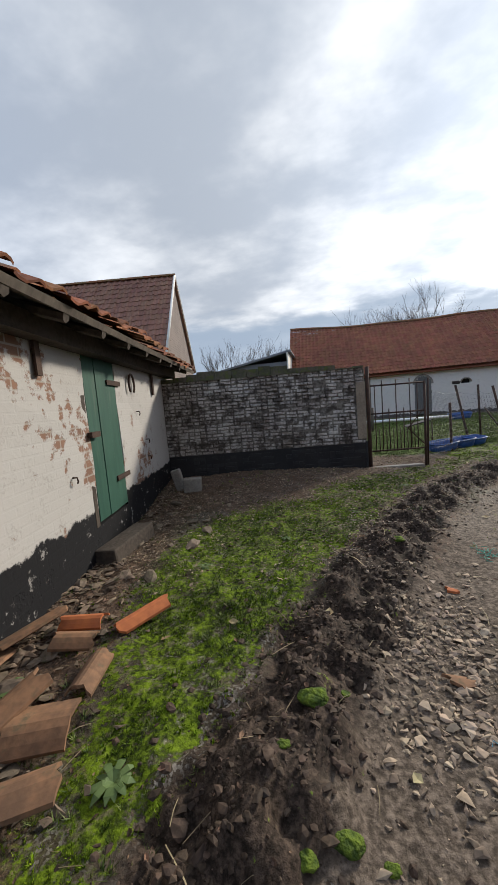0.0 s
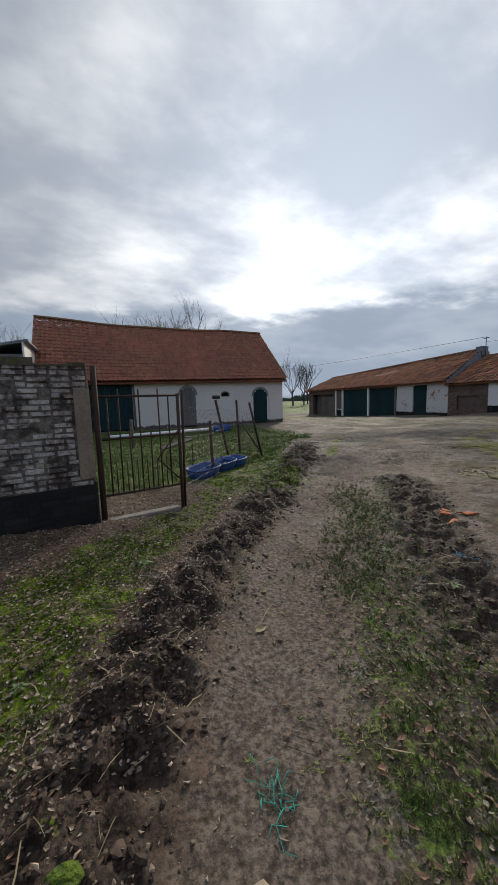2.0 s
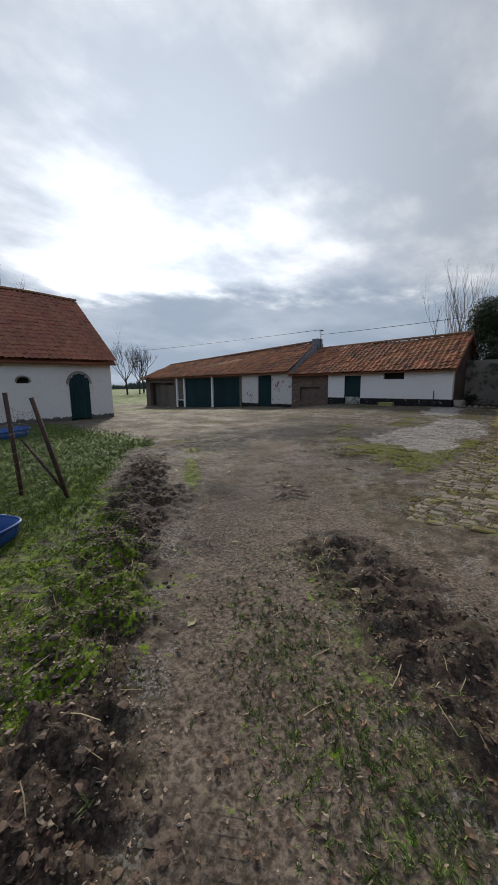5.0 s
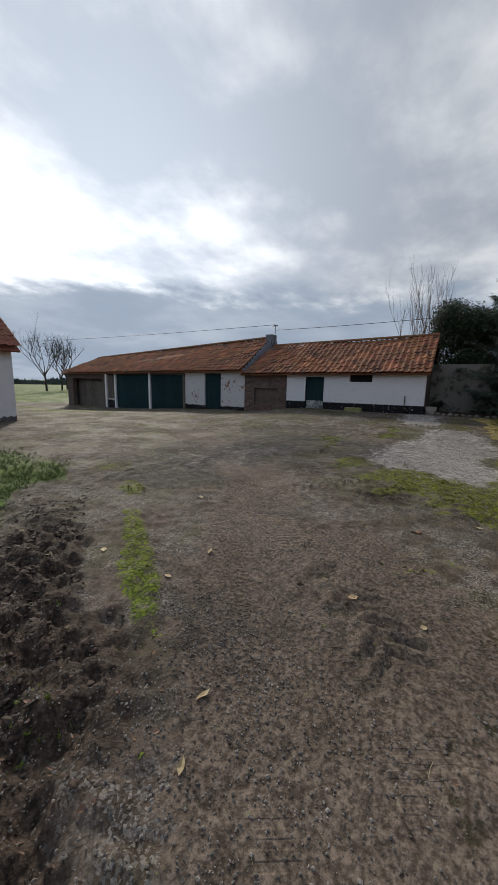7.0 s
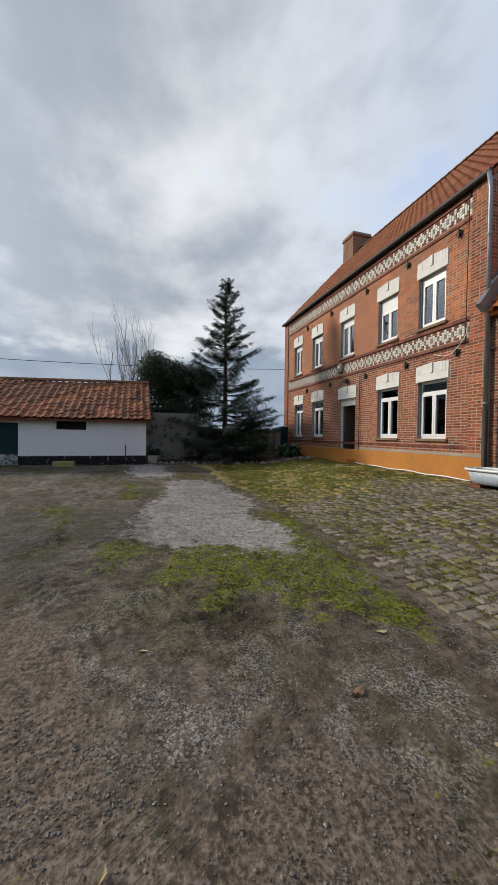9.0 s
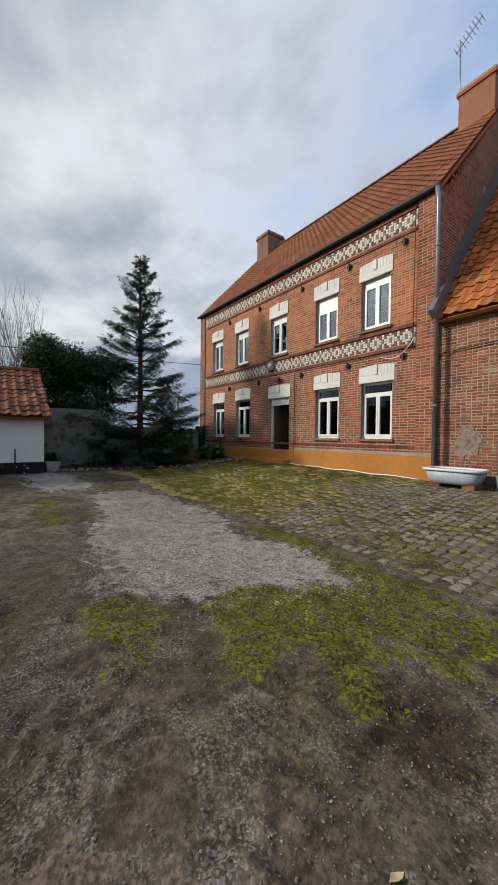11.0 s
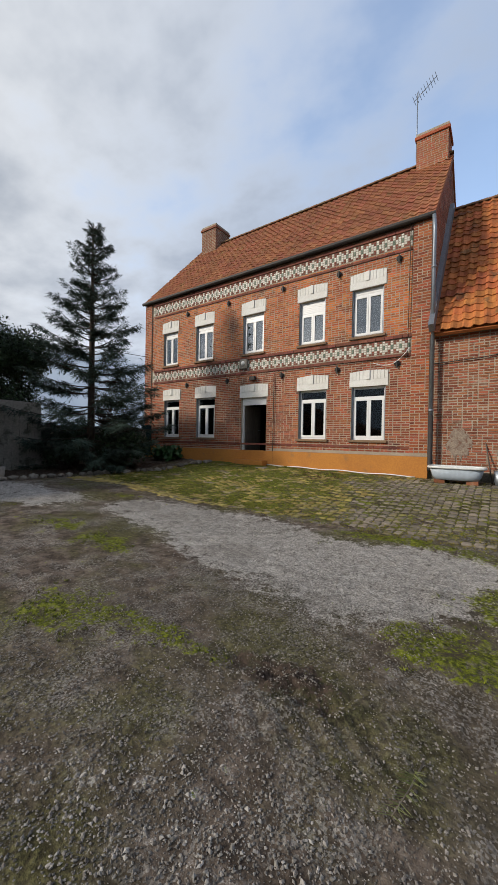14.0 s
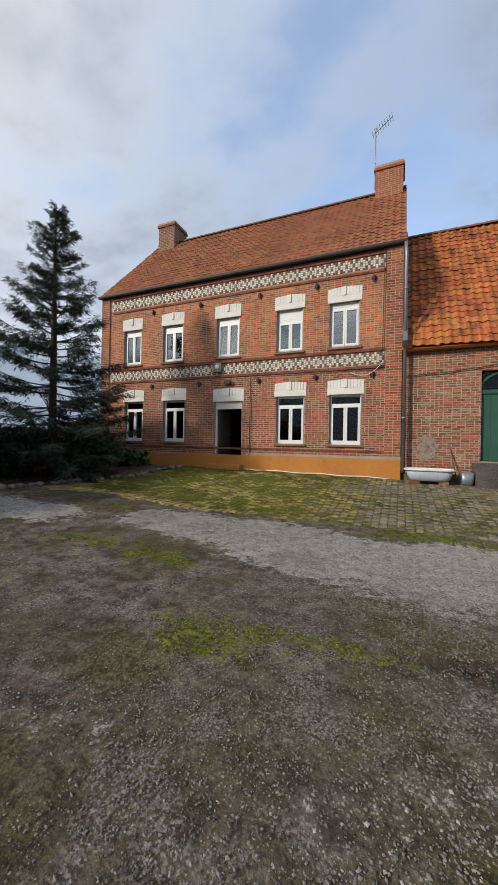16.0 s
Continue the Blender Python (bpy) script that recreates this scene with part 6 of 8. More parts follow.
for x in (-0.2, 0.22):
    tubes("leg", [([(x, 0.1, 0), (x, 0.1, 0.48)], 0.012)], rust, barrow, 5)

# ---------------------------------------------------------------- farther buildings
fh = thing("tall_house", "tall house with a brown tiled roof and slate-hung gable", "house")
fhm = Matrix.Translation((-6.0, 15.1, 0)) @ Matrix.Rotation(radians(10.3), 4, "Z")
slate_gable = surface("slate_cladding", (0.22, 0.18, 0.165), (0.17, 0.14, 0.13), 30, 1.5, 0.85, 0.3)
brown_tile = surface("brown_tile", (0.26, 0.135, 0.095), (0.20, 0.10, 0.075), 20, 0.6, 0.85, 0.2, vary="island", spread=0.12)
def tall_house():
    gy0, gy1, ge, gr = -2.9, 2.9, 3.4, 7.0
    bm = bmesh.new()
    prof = [(gy0, -1), (gy0, ge), (0, gr), (gy1, ge), (gy1, -1)]
    v1, v2 = [bm.verts.new(fhm @ Vector((0, y, z))) for y, z in prof], [bm.verts.new(fhm @ Vector((-11, y, z))) for y, z in prof]
    bm.faces.new(v1)
    bm.faces.new(v2[::-1])
    for i in range(5):
        bm.faces.new((v1[i], v2[i], v2[(i + 1) % 5], v1[(i + 1) % 5]))
    part("wall", bm, slate_gable, fh)
    z = ge - 1.2
    while z < gr - 0.1:
        half = 2.9 if z < ge else 2.9 * (gr - z) / (gr - ge)
        part("slate_course", boxed(0.003, 0.012, -half, half, z, z + 0.10, m=fhm), slate_gable, fh)
        z += 0.104
    for sgn in (-1, 1):
        e0 = fhm @ Vector((0.12, sgn * 3.05, ge - 0.2))
        e1 = fhm @ Vector((-11, sgn * 3.05, ge - 0.2))
        r0 = fhm @ Vector((0.12, 0, gr + 0.06))
        bm = bmesh.new()
        nn = (e1 - e0).cross(r0 - e0).normalized()
        nn = nn if nn.z > 0 else -nn
        plate(bm, [e0, e1, r0 + (e1 - e0), r0], nn, 0.07)
        pitch_ = part("roof_slope", bm, brown_tile, fh)
        if sgn < 0:
            tile_roof(pitch_, e1, e0 - e1, r0 - e0, brown_tile, brown_tile, 0.26, 0.30, keep=0, seed=9)
        tubes("verge", [([e0 + nn * 0.03, r0 + nn * 0.03], 0.05)], lintel_white, fh, 6)
    ridge_tiles("ridge_tiles", fhm @ Vector((-11, 0, gr + 0.1)), fhm @ Vector((0.1, 0, gr + 0.1)), ridge_clay, fh)


tall_house()
lean = thing("lean_to", "small lean-to with a grey sheet roof and pale edge", "outbuilding")
part("wall", boxed(-4.4, -1.55, 18.2, 22.0, -0.3, 3.3), slate, lean)
bm = bmesh.new()
plate(bm, [Vector((-5.6, 18.0, 3.05)), Vector((-1.35, 18.0, 3.85)), Vector((-1.35, 22.0, 3.85)), Vector((-5.6, 22.0, 3.05))], Vector((-0.18, 0, 0.98)), 0.1)
part("roof", bm, slate, lean)
part("end_board", boxed(-1.56, -1.50, 18.0, 22.0, 2.4, 3.75), lintel_white, lean)

# ---------------------------------------------------------------- garden corner between shed and house
block_wall = surface("block_wall", (0.20, 0.185, 0.16), (0.30, 0.28, 0.245), 20, 1.2, 0.92, 0.5, stain=(0.055, 0.06, 0.04), stain_at=0.5)
bw = thing("block_wall", "dark mossy block wall behind the garden bed", "wall", kind="structure")
part("high_part", boxed(22.2, 22.45, 6.0, 8.28, 0.0, 2.35), block_wall, bw)
bm = bmesh.new()
rngb = random.Random(9)
for r in range(9):
    y = 6.0 - 0.2 * (r % 2)
    while y < 8.2:
        box(bm, 22.185 - rngb.uniform(0, 0.012), 22.2, max(y + 0.008, 6.0), min(y + 0.4, 8.28), 0.3 + r * 0.2 + 0.006, 0.3 + (r + 1) * 0.2 - 0.006)
        y += 0.408
part("block", bm, block_wall, bw)
part("low_part", boxed(23.2, 23.42, 1.2, 6.0, 0.0, 1.62), block_wall, bw)
part("return_wall", boxed(22.2, 23.42, 6.0, 6.2, 0.0, 1.62), block_wall, bw)
part("coping", boxed(23.15, 23.47, 1.2, 5.98, 1.622, 1.70), dark_mortar, bw)
for y in np.arange(1.3, 5.8, 0.42):
    part("coping_stone", boxed(23.2, 23.42, y, y + 0.26, 1.702, 1.76 + 0.04 * math.sin(y * 9), bevel=0.01), dark_mortar, bw)
gpost = thing("gate_post", "pale stone gate post with a small dark green board beside it", "post", at=(22.3, 2.15, 0.4))
part("stone", boxed(-0.16, 0.16, -0.14, 0.14, 0.0, 1.25, bevel=0.03), stone_grey, gpost)
part("board", boxed(0.1, 0.16, -0.75, -0.15, 0.2, 1.45), teal_paint, gpost)

rs = random.Random(77)


def lump_mesh(name, material, seed, squash=(1, 1, 1), level=1, amount=0.3):
    """One rough stone, about 1 across."""
    bm = bmesh.new()
    bmesh.ops.create_icosphere(bm, subdivisions=level, radius=0.5)
    r = random.Random(seed)
    off = Vector((r.random() * 50, r.random() * 50, r.random() * 50))
    for v in bm.verts:
        k = 1 + amount * noise.noise(v.co * 3.1 + off) + amount * 0.6 * (r.random() - 0.5)
        v.co = Vector((v.co.x * squash[0], v.co.y * squash[1], v.co.z * squash[2])) * k
    me = bpy.data.meshes.new(name)
    bm.to_mesh(me)
    bm.free()
    me.materials.append(material)
    return me


edging_stone = surface("edging_stone", (0.14, 0.13, 0.11), (0.22, 0.20, 0.17), 30, 4, 0.92, 0.5, vary="object", spread=0.3)
edge_shapes = [lump_mesh("edging_stone", edging_stone, k, (1.2, 0.9, 0.8)) for k in range(4)]
EDGE = [(19.55, 8.0), (19.45, 6.2), (19.25, 4.6), (18.9, 3.2), (18.6, 2.3), (18.75, 1.75)]
for a, b in zip(EDGE, EDGE[1:]):
    L = math.dist(a, b)
    for k in range(int(L / 0.21)):
        q = k * 0.21 / L
        x, y = a[0] + (b[0] - a[0]) * q + rs.uniform(-0.03, 0.03), a[1] + (b[1] - a[1]) * q
        ob = tagged(new("edging_stone", edge_shapes[k % 4]), "rough grey stone edging the garden bed", "stone", "bed edging")
        ob.location, ob.rotation_euler = (x, y, gz(x, y) + 0.04), (0, 0, rs.uniform(0, 6))
        s = rs.uniform(0.16, 0.25)
        ob.scale = (s, s, s * 0.8)


# ---------------------------------------------------------------- trees and shrubs
def branching(bm, base, way_, length, radius, depth, rng, spread=0.5, lift=0.12, kids=(2, 4), sides=5):
    """Bare limbs that fork; each limb bends a little."""
    pts, p, w = [base], base.copy(), way_.normalized()
    n = 4
    for i in range(n):
        w = (w + Vector((rng.uniform(-1, 1), rng.uniform(-1, 1), rng.uniform(-0.5, 1))) * 0.10 + Vector((0, 0, lift * 0.3))).normalized()
        p = p + w * (length / n)
        pts.append(p.copy())
    tube(bm, pts, [radius * (1 - 0.16 * i) for i in range(n + 1)], sides if depth > 1 else 3, cap=False)
    if depth > 0:
        for k in range(rng.randint(*kids)):
            i = rng.randint(2, n)
            out = Vector((rng.uniform(-1, 1), rng.uniform(-1, 1), rng.uniform(-0.2, 0.9))).normalized()
            branching(bm, pts[i], w * (1 - spread) + out * spread + Vector((0, 0, lift)), length * rng.uniform(0.55, 0.8), radius * 0.55, depth - 1, rng, spread, lift, kids, sides)


def bare_tree(x, y, h, seed, depth=4, label="bare winter tree with fine twigs", spread=0.5, stems=1, r0=None, material=bark, lift=0.12):
    t = thing("bare_tree", label, "tree", "bare trees", at=(x, y, gz(x, y) - 0.05))
    rng = random.Random(seed)
    trunk_h = h * 0.28
    r0 = r0 or h * 0.018
    bm = bmesh.new()
    tops = []
    for s in range(stems):
        lean_ = Vector((rng.uniform(-0.1, 0.1), rng.uniform(-0.1, 0.1), 0)) * (3 if stems > 1 else 1)
        top = Vector((0, 0, trunk_h)) + lean_ * trunk_h
        tube(bm, [(lean_.x * 0.5, lean_.y * 0.5, -0.2), lean_ * trunk_h * 0.5 + Vector((0, 0, trunk_h * 0.5)), top], [r0, r0 * 0.8, r0 * 0.7], 7)
        tops.append((top, lean_))
    part("trunk", bm, material, t, smooth=True)
    bm = bmesh.new()
    for top, lean_ in tops:
        for k in range(5 if stems == 1 else 2):
            a = 2 * math.pi * k / 5 + rng.random()
            up_ = 1.0 + rng.random() * (0.8 if stems == 1 else 2.5)
            branching(bm, top - Vector((0, 0, rng.random() * trunk_h * 0.3)), Vector((math.cos(a), math.sin(a), up_)) + lean_, h * rng.uniform(0.28, 0.36), r0 * 0.5, depth - 1, rng, spread, lift)
    part("crown", bm, material, t)
    return t


def spruce(x, y, h, seed):
    t = thing("spruce_tree", "tall dark spruce with open drooping branches", "tree", at=(x, y, gz(x, y) - 0.05))
    rng = random.Random(seed)
    tubes("trunk", [([(0, 0, -0.2), (0.02, 0, h * 0.5), (0, 0.03, h * 0.98)], [0.13, 0.08, 0.015])], bark, t, 8)
    limbs = bmesh.new()
    verts, faces = [], []

    def spray(p, w, size):
        """A small fan of needled twigs."""
        w = w.normalized()
        side = w.cross(Vector((0, 0, 1)))
        side = side.normalized() if side.length > 1e-3 else Vector((1, 0, 0))
        for k in range(5):
            ang = (k - 2) * 0.5 + rng.uniform(-0.2, 0.2)
            d = (w * math.cos(ang) + side * math.sin(ang) + Vector((0, 0, rng.uniform(-0.45, 0.25)))).normalized()
            s2 = d.cross(Vector((rng.uniform(-0.6, 0.6), rng.uniform(-0.6, 0.6), 1))).normalized()
            ln = size * rng.uniform(0.6, 1.1)
            n = len(verts)
            verts.extend([p, p + d * ln * 0.4 + s2 * ln * 0.055, p + d * ln, p + d * ln * 0.4 - s2 * ln * 0.055])
            faces.append((n, n + 1, n + 2, n + 3))

    z = h * 0.07
    while z < h * 0.97:
        f = (z / h)
        reach = (2.6 * (1 - f) ** 0.92 + 0.06) * (1.0 if f > 0.2 else 0.75 + f * 1.25)
        for k in range(rng.randint(5, 8)):
            a = rng.uniform(0, 2 * math.pi)
            ln = reach * rng.uniform(0.55, 1.15)
            up_ = 0.35 - 0.75 * (1 - f) + rng.uniform(-0.15, 0.15)
            pts = []
            for i in range(6):
                q = i / 5
                pts.append(Vector((math.cos(a) * ln * q, math.sin(a) * ln * q, z + ln * (up_ * q + 0.32 * q * q))))
            tube(limbs, pts, [0.022 * (1 - 0.8 * i / 5) for i in range(6)], 4, cap=False)
            count = int(12 + ln * 52)
            for i in range(count):
                q = rng.uniform(0.22, 1.0) ** 0.7
                i0 = min(4, int(q * 5))
                p = pts[i0].lerp(pts[i0 + 1], q * 5 - i0)
                tw = Vector((math.cos(a), math.sin(a), 0)) * 0.8 + Vector((rng.uniform(-1, 1), rng.uniform(-1, 1), rng.uniform(-0.7, 0.2)))
                p = p + tw.normalized() * rng.uniform(0.0, 0.22) * (1.2 - f)
                spray(p, tw, rng.uniform(0.14, 0.27) * (1.1 - 0.5 * f))
        z += h * 0.026
    part("branchwork", limbs, bark, t)["kind"] = "stuff"
    child("crown", mesh_of("crown", verts, faces, needle), t)


def leafy(name, x, y, z, size, count, seed, material, label, leaf=0.09, bare=0.0, category="shrub"):
    """A shrub: stems, and a crown of many small leaves in uneven clumps."""
    t = thing(name, label, category, at=(x, y, z))
    rng = random.Random(seed)
    bm = bmesh.new()
    clumps = []
    for k in range(26 if count < 20000 else 60):
        a, e = rng.uniform(0, 2 * math.pi), rng.uniform(-0.3 if count < 20000 else -1.3, 1)
        rad = rng.uniform(0.45, 1.0)
        c = Vector((math.cos(a) * size[0] * rad * math.cos(e), math.sin(a) * size[1] * rad * math.cos(e), size[2] * (0.55 + 0.45 * math.sin(e) * rad)))
        clumps.append((c, rng.uniform(0.22, 0.42) * min(size)))
        if k % (2 if count < 20000 else 60) == 0:
            tube(bm, [(0, 0, -0.1), c * 0.5 + Vector((0, 0, 0.1)), c], [0.05, 0.03, 0.01], 5, cap=False)
    part("stem", bm, bark, t)
    verts, faces = [], []
    for i in range(count):
        c, r = rng.choice(clumps)
        d = Vector((rng.gauss(0, 1), rng.gauss(0, 1), rng.gauss(0, 1))).normalized()
        p = c + d * r * rng.uniform(0.5, 1.15)
        a = Vector((rng.uniform(-1, 1), rng.uniform(-1, 1), rng.uniform(-1, 1))).normalized()
        b = a.cross(d).normalized()
        s = leaf * rng.uniform(0.6, 1.3)
        n = len(verts)
        verts.extend([p, p + a * s * 0.5 + b * s * 0.3, p + a * s, p + a * s * 0.5 - b * s * 0.3])
        faces.append((n, n + 1, n + 2, n + 3))
    child("crown", mesh_of("crown", verts, faces, material), t)


spruce(21.0, 5.05, 7.9, 31)
leafy("evergreen", 24.6, 6.8, 0.3, (2.0, 1.9, 5.4), 80000, 5, shrub_leaf, "dense dark evergreen tree behind the block wall", 0.095, category="tree")
leafy("garden_shrub", 20.7, 4.3, 0.3, (1.1, 1.3, 1.15), 4200, 15, shrub_leaf, "wide dark shrub under the spruce", 0.09)
leafy("garden_shrub", 21.7, 7.9, 0.3, (0.3, 0.3, 0.5), 500, 16, shrub_leaf, "small dark shrub beside the shed", 0.07)
leafy("garden_shrub", 21.6, 3.9, 0.35, (0.9, 0.9, 1.2), 2600, 6, shrub_leaf, "dark leafy shrub in the garden bed", 0.09)
leafy("garden_shrub", 21.6, 5.6, 0.3, (0.6, 0.6, 0.7), 1500, 7, shrub_leaf, "low dark shrub in the garden bed", 0.08)
leafy("broadleaf_plant", 20.6, 2.2, 0.4, (0.55, 0.5, 0.55), 420, 8, surface("broad_leaves", (0.02, 0.06, 0.018), (0.04, 0.10, 0.03), 10, 2, 0.5, 0), "broad-leaved dark green plant by the house", 0.22)
leafy("garden_shrub", 22.0, 5.0, 0.35, (0.8, 0.7, 1.5), 1500, 12, shrub_leaf, "dark leafy shrub in the garden bed", 0.09)
bare_tree(23.3, 8.4, 6.6, 3, 4, "slender bare tree with upright pale shoots", 0.5, stems=6, r0=0.05, material=pale_bark, lift=0.5)
bare_tree(22.9, 2.9, 2.9, 14, 4, "gnarled bare shrub beside the house", 0.55, stems=2, r0=0.10)
for i, (x, y, h) in enumerate(((-8, 52, 11.5), (-3.5, 56, 11), (0, 60, 11), (-11.5, 44, 10), (8.5, 44, 11.9), (11, 46, 12.6), (13.5, 44, 11.8), (6.5, 48, 12.0), (9.8, 50, 13.0), (34, 58, 9), (37.5, 60, 8), (41, 64, 9))):
    bare_tree(x, y, h, 40 + i, 5)
verts, faces = [], []
rh = random.Random(3)
for i in range(7000):
    a = radians(rh.uniform(-75, 75))
    d = rh.uniform(170, 200)
    x, y, z = 10 + math.sin(a) * d, 10 + math.cos(a) * d, rh.uniform(-2, 1.6 + 1.2 * math.sin(a * 23))
    s = rh.uniform(0.5, 1.6)
    n = len(verts)
    verts += [(x - s, y, z - s * 0.6), (x + s, y + rh.uniform(-1, 1), z - s * 0.5), (x + rh.uniform(-s, s), y, z + s)]
    faces.append((n, n + 1, n + 2))
tagged(new("far_hedges", mesh_of("far_hedges", verts, faces, surface("far_green", (0.05, 0.06, 0.05), (0.08, 0.085, 0.07), 0.1, 0.02, 0.95, 0.0))), "dim line of distant hedges and woods", "hedge", kind="stuff")
tagged(tubes("far_pole", [([(20.2, 47, -1), (20.2, 47, 5.0)], 0.09)], old_wood, None, 6), "distant dark wooden pole in the fields", "pole")

# ---------------------------------------------------------------- what lies about near the shed wall
clay_old = surface("old_clay", (0.27, 0.145, 0.08), (0.15, 0.088, 0.055), 25, 5, 0.9, 0.5, stain=(0.12, 0.10, 0.06), stain_at=0.56)
clay_new = surface("fresh_clay", (0.50, 0.16, 0.055), (0.38, 0.12, 0.05), 25, 5, 0.85, 0.3)


def shard(name, x, y, w, l, yaw, tilt, material, label, curve=0.03, thick=0.016, dz=0.0, hole=False):
    """A broken pantile: a curved slab with a ragged end."""
    r = random.Random(int(x * 100) + int(y * 77))
    bm = bmesh.new()
    nx, ny = 7, 4
    top, low = {}, {}
    for i in range(nx):
        for j in range(ny):
            u, v = i / (nx - 1) - 0.5, j / (ny - 1) - 0.5
            end = (r.uniform(-0.06, 0.06) if j in (0, ny - 1) else 0) * (3.5 if curve < 0.01 else 1)
            zz = curve * math.cos(u * math.pi * 1.2)
            skew = (1 + 0.5 * v) if curve < 0.01 else 1
            top[i, j] = bm.verts.new((u * w * skew, (v + end + 0.4 * u * (curve < 0.01)) * l, zz + thick))
            low[i, j] = bm.verts.new((u * w * skew, (v + end + 0.4 * u * (curve < 0.01)) * l, zz))
    for i in range(nx - 1):
        for j in range(ny - 1):
            bm.faces.new((top[i, j], top[i + 1, j], top[i + 1, j + 1], top[i, j + 1]))
            bm.faces.new((low[i, j], low[i, j + 1], low[i + 1, j + 1], low[i + 1, j]))
    for j in range(ny - 1):
        bm.faces.new((top[0, j], top[0, j + 1], low[0, j + 1], low[0, j]))
        bm.faces.new((top[nx - 1, j + 1], top[nx - 1, j], low[nx - 1, j], low[nx - 1, j + 1]))
    for i in range(nx - 1):
        bm.faces.new((top[i + 1, 0], top[i, 0], low[i, 0], low[i + 1, 0]))
        bm.faces.new((top[i, ny - 1], top[i + 1, ny - 1], low[i + 1, ny - 1], low[i, ny - 1]))
    bm.transform(pose(x, y, gz(x, y) + dz, tilt[0], tilt[1], yaw))
    return tagged(part(name, bm, material, None), label, "roof tile", "broken tiles")


for x, y, w, l, yaw, tilt, m_, dz, what in (
        (-1.72, 1.63, 0.22, 0.34, -35, (10, -30), clay_old, 0.10, "broken weathered pantile leaning on rubble"), (-1.50, 1.78, 0.12, 0.26, -80, (0, 8), clay_new, 0.06, "bright orange broken tile"),
        (-1.45, 1.63, 0.14, 0.22, -75, (-6, 4), clay_old, 0.05, "dull clay tile fragment"), (-1.18, 1.92, 0.13, 0.34, -32, (4, 0), clay_new, 0.04, "orange half-round tile on the moss"),
        (-1.18, 1.40, 0.12, 0.30, 15, (-8, 5), clay_old, 0.05, "sandy clay tile fragment"), (-1.42, 1.12, 0.22, 0.36, -25, (14, -14), clay_old, 0.08, "broken weathered pantile on the rubble"),
        (-1.20, 1.10, 0.20, 0.24, -70, (0, 14), clay_old, 0.05, "curved clay tile fragment"), (-1.12, 0.84, 0.19, 0.36, -62, (2, -12), clay_old, 0.05, "flat clay tile with a nail hole"),
        (-1.78, 1.35, 0.2, 0.3, 20, (-12, -22), clay_old, 0.05, "broken weathered pantile on the rubble"), (-1.62, 1.0, 0.2, 0.3, 60, (6, -10), clay_old, 0.06, "broken weathered pantile on the rubble"),
        (4.15, 4.62, 0.07, 0.10, 20, (0, 0), clay_new, 0.005, "crushed orange tile on the track"), (4.35, 4.5, 0.08, 0.12, 70, (0, 3), clay_new, 0.005, "crushed orange tile on the track"),
        (4.02, 4.42, 0.08, 0.11, 130, (0, 0), clay_new, 0.01, "crushed orange tile on the track"), (4.28, 4.72, 0.06, 0.08, 10, (0, 0), clay_new, 0.0, "crushed orange tile on the track"),
        (7.9, 7.4, 0.045, 0.06, 40, (0, 0), clay_old, 0.0, "crushed orange tile in the gravel"), (0.78, 2.45, 0.05, 0.07, 60, (0, 6), clay_new, 0.0, "orange tile fragment in the gravel"),
        (0.55, 1.62, 0.07, 0.09, 100, (5, 0), clay_old, 0.0, "orange tile fragment in the gravel"), (0.62, 0.98, 0.055, 0.085, 30, (0, 6), clay_old, 0.0, "orange tile fragment in the gravel"),
        (1.0, 2.0, 0.05, 0.06, 10, (0, 0), clay_new, 0.0, "orange tile fragment in the gravel")):
    shard("broken_tile", x, y, w, l, yaw, tilt, m_, what, dz=dz, curve=0.004 if "crushed" in what or "fragment in" in what else 0.03)
bm = boxed(-0.11, 0.11, -0.34, 0.34, 0.0, 0.16, bevel=0.02)
bm.transform(pose(-1.92, 3.0, gz(-1.92, 3.0) - 0.02, 2, -4, -2))
tagged(part("timber_beam", bm, beam_wood), "short weathered timber beam by the shed door", "beam")
for x, y, w, d, h, yaw, tilt in ((-2.1, 4.86, 0.14, 0.10, 0.34, 10, -14), (-1.92, 4.84, 0.26, 0.20, 0.2, 15, 0)):
    bm = boxed(-w / 2, w / 2, -d / 2, d / 2, 0, h, bevel=0.02)
    bm.transform(pose(x, y, gz(x, y) - 0.02, 0, tilt, yaw))
    tagged(part("stone_block", bm, stone_grey), "pale mossy stone block beside the garden wall", "stone block", "stone blocks")

# ---------------------------------------------------------------- loose stones, clods, leaves, moss and grass
np_rng = np.random.RandomState(11)


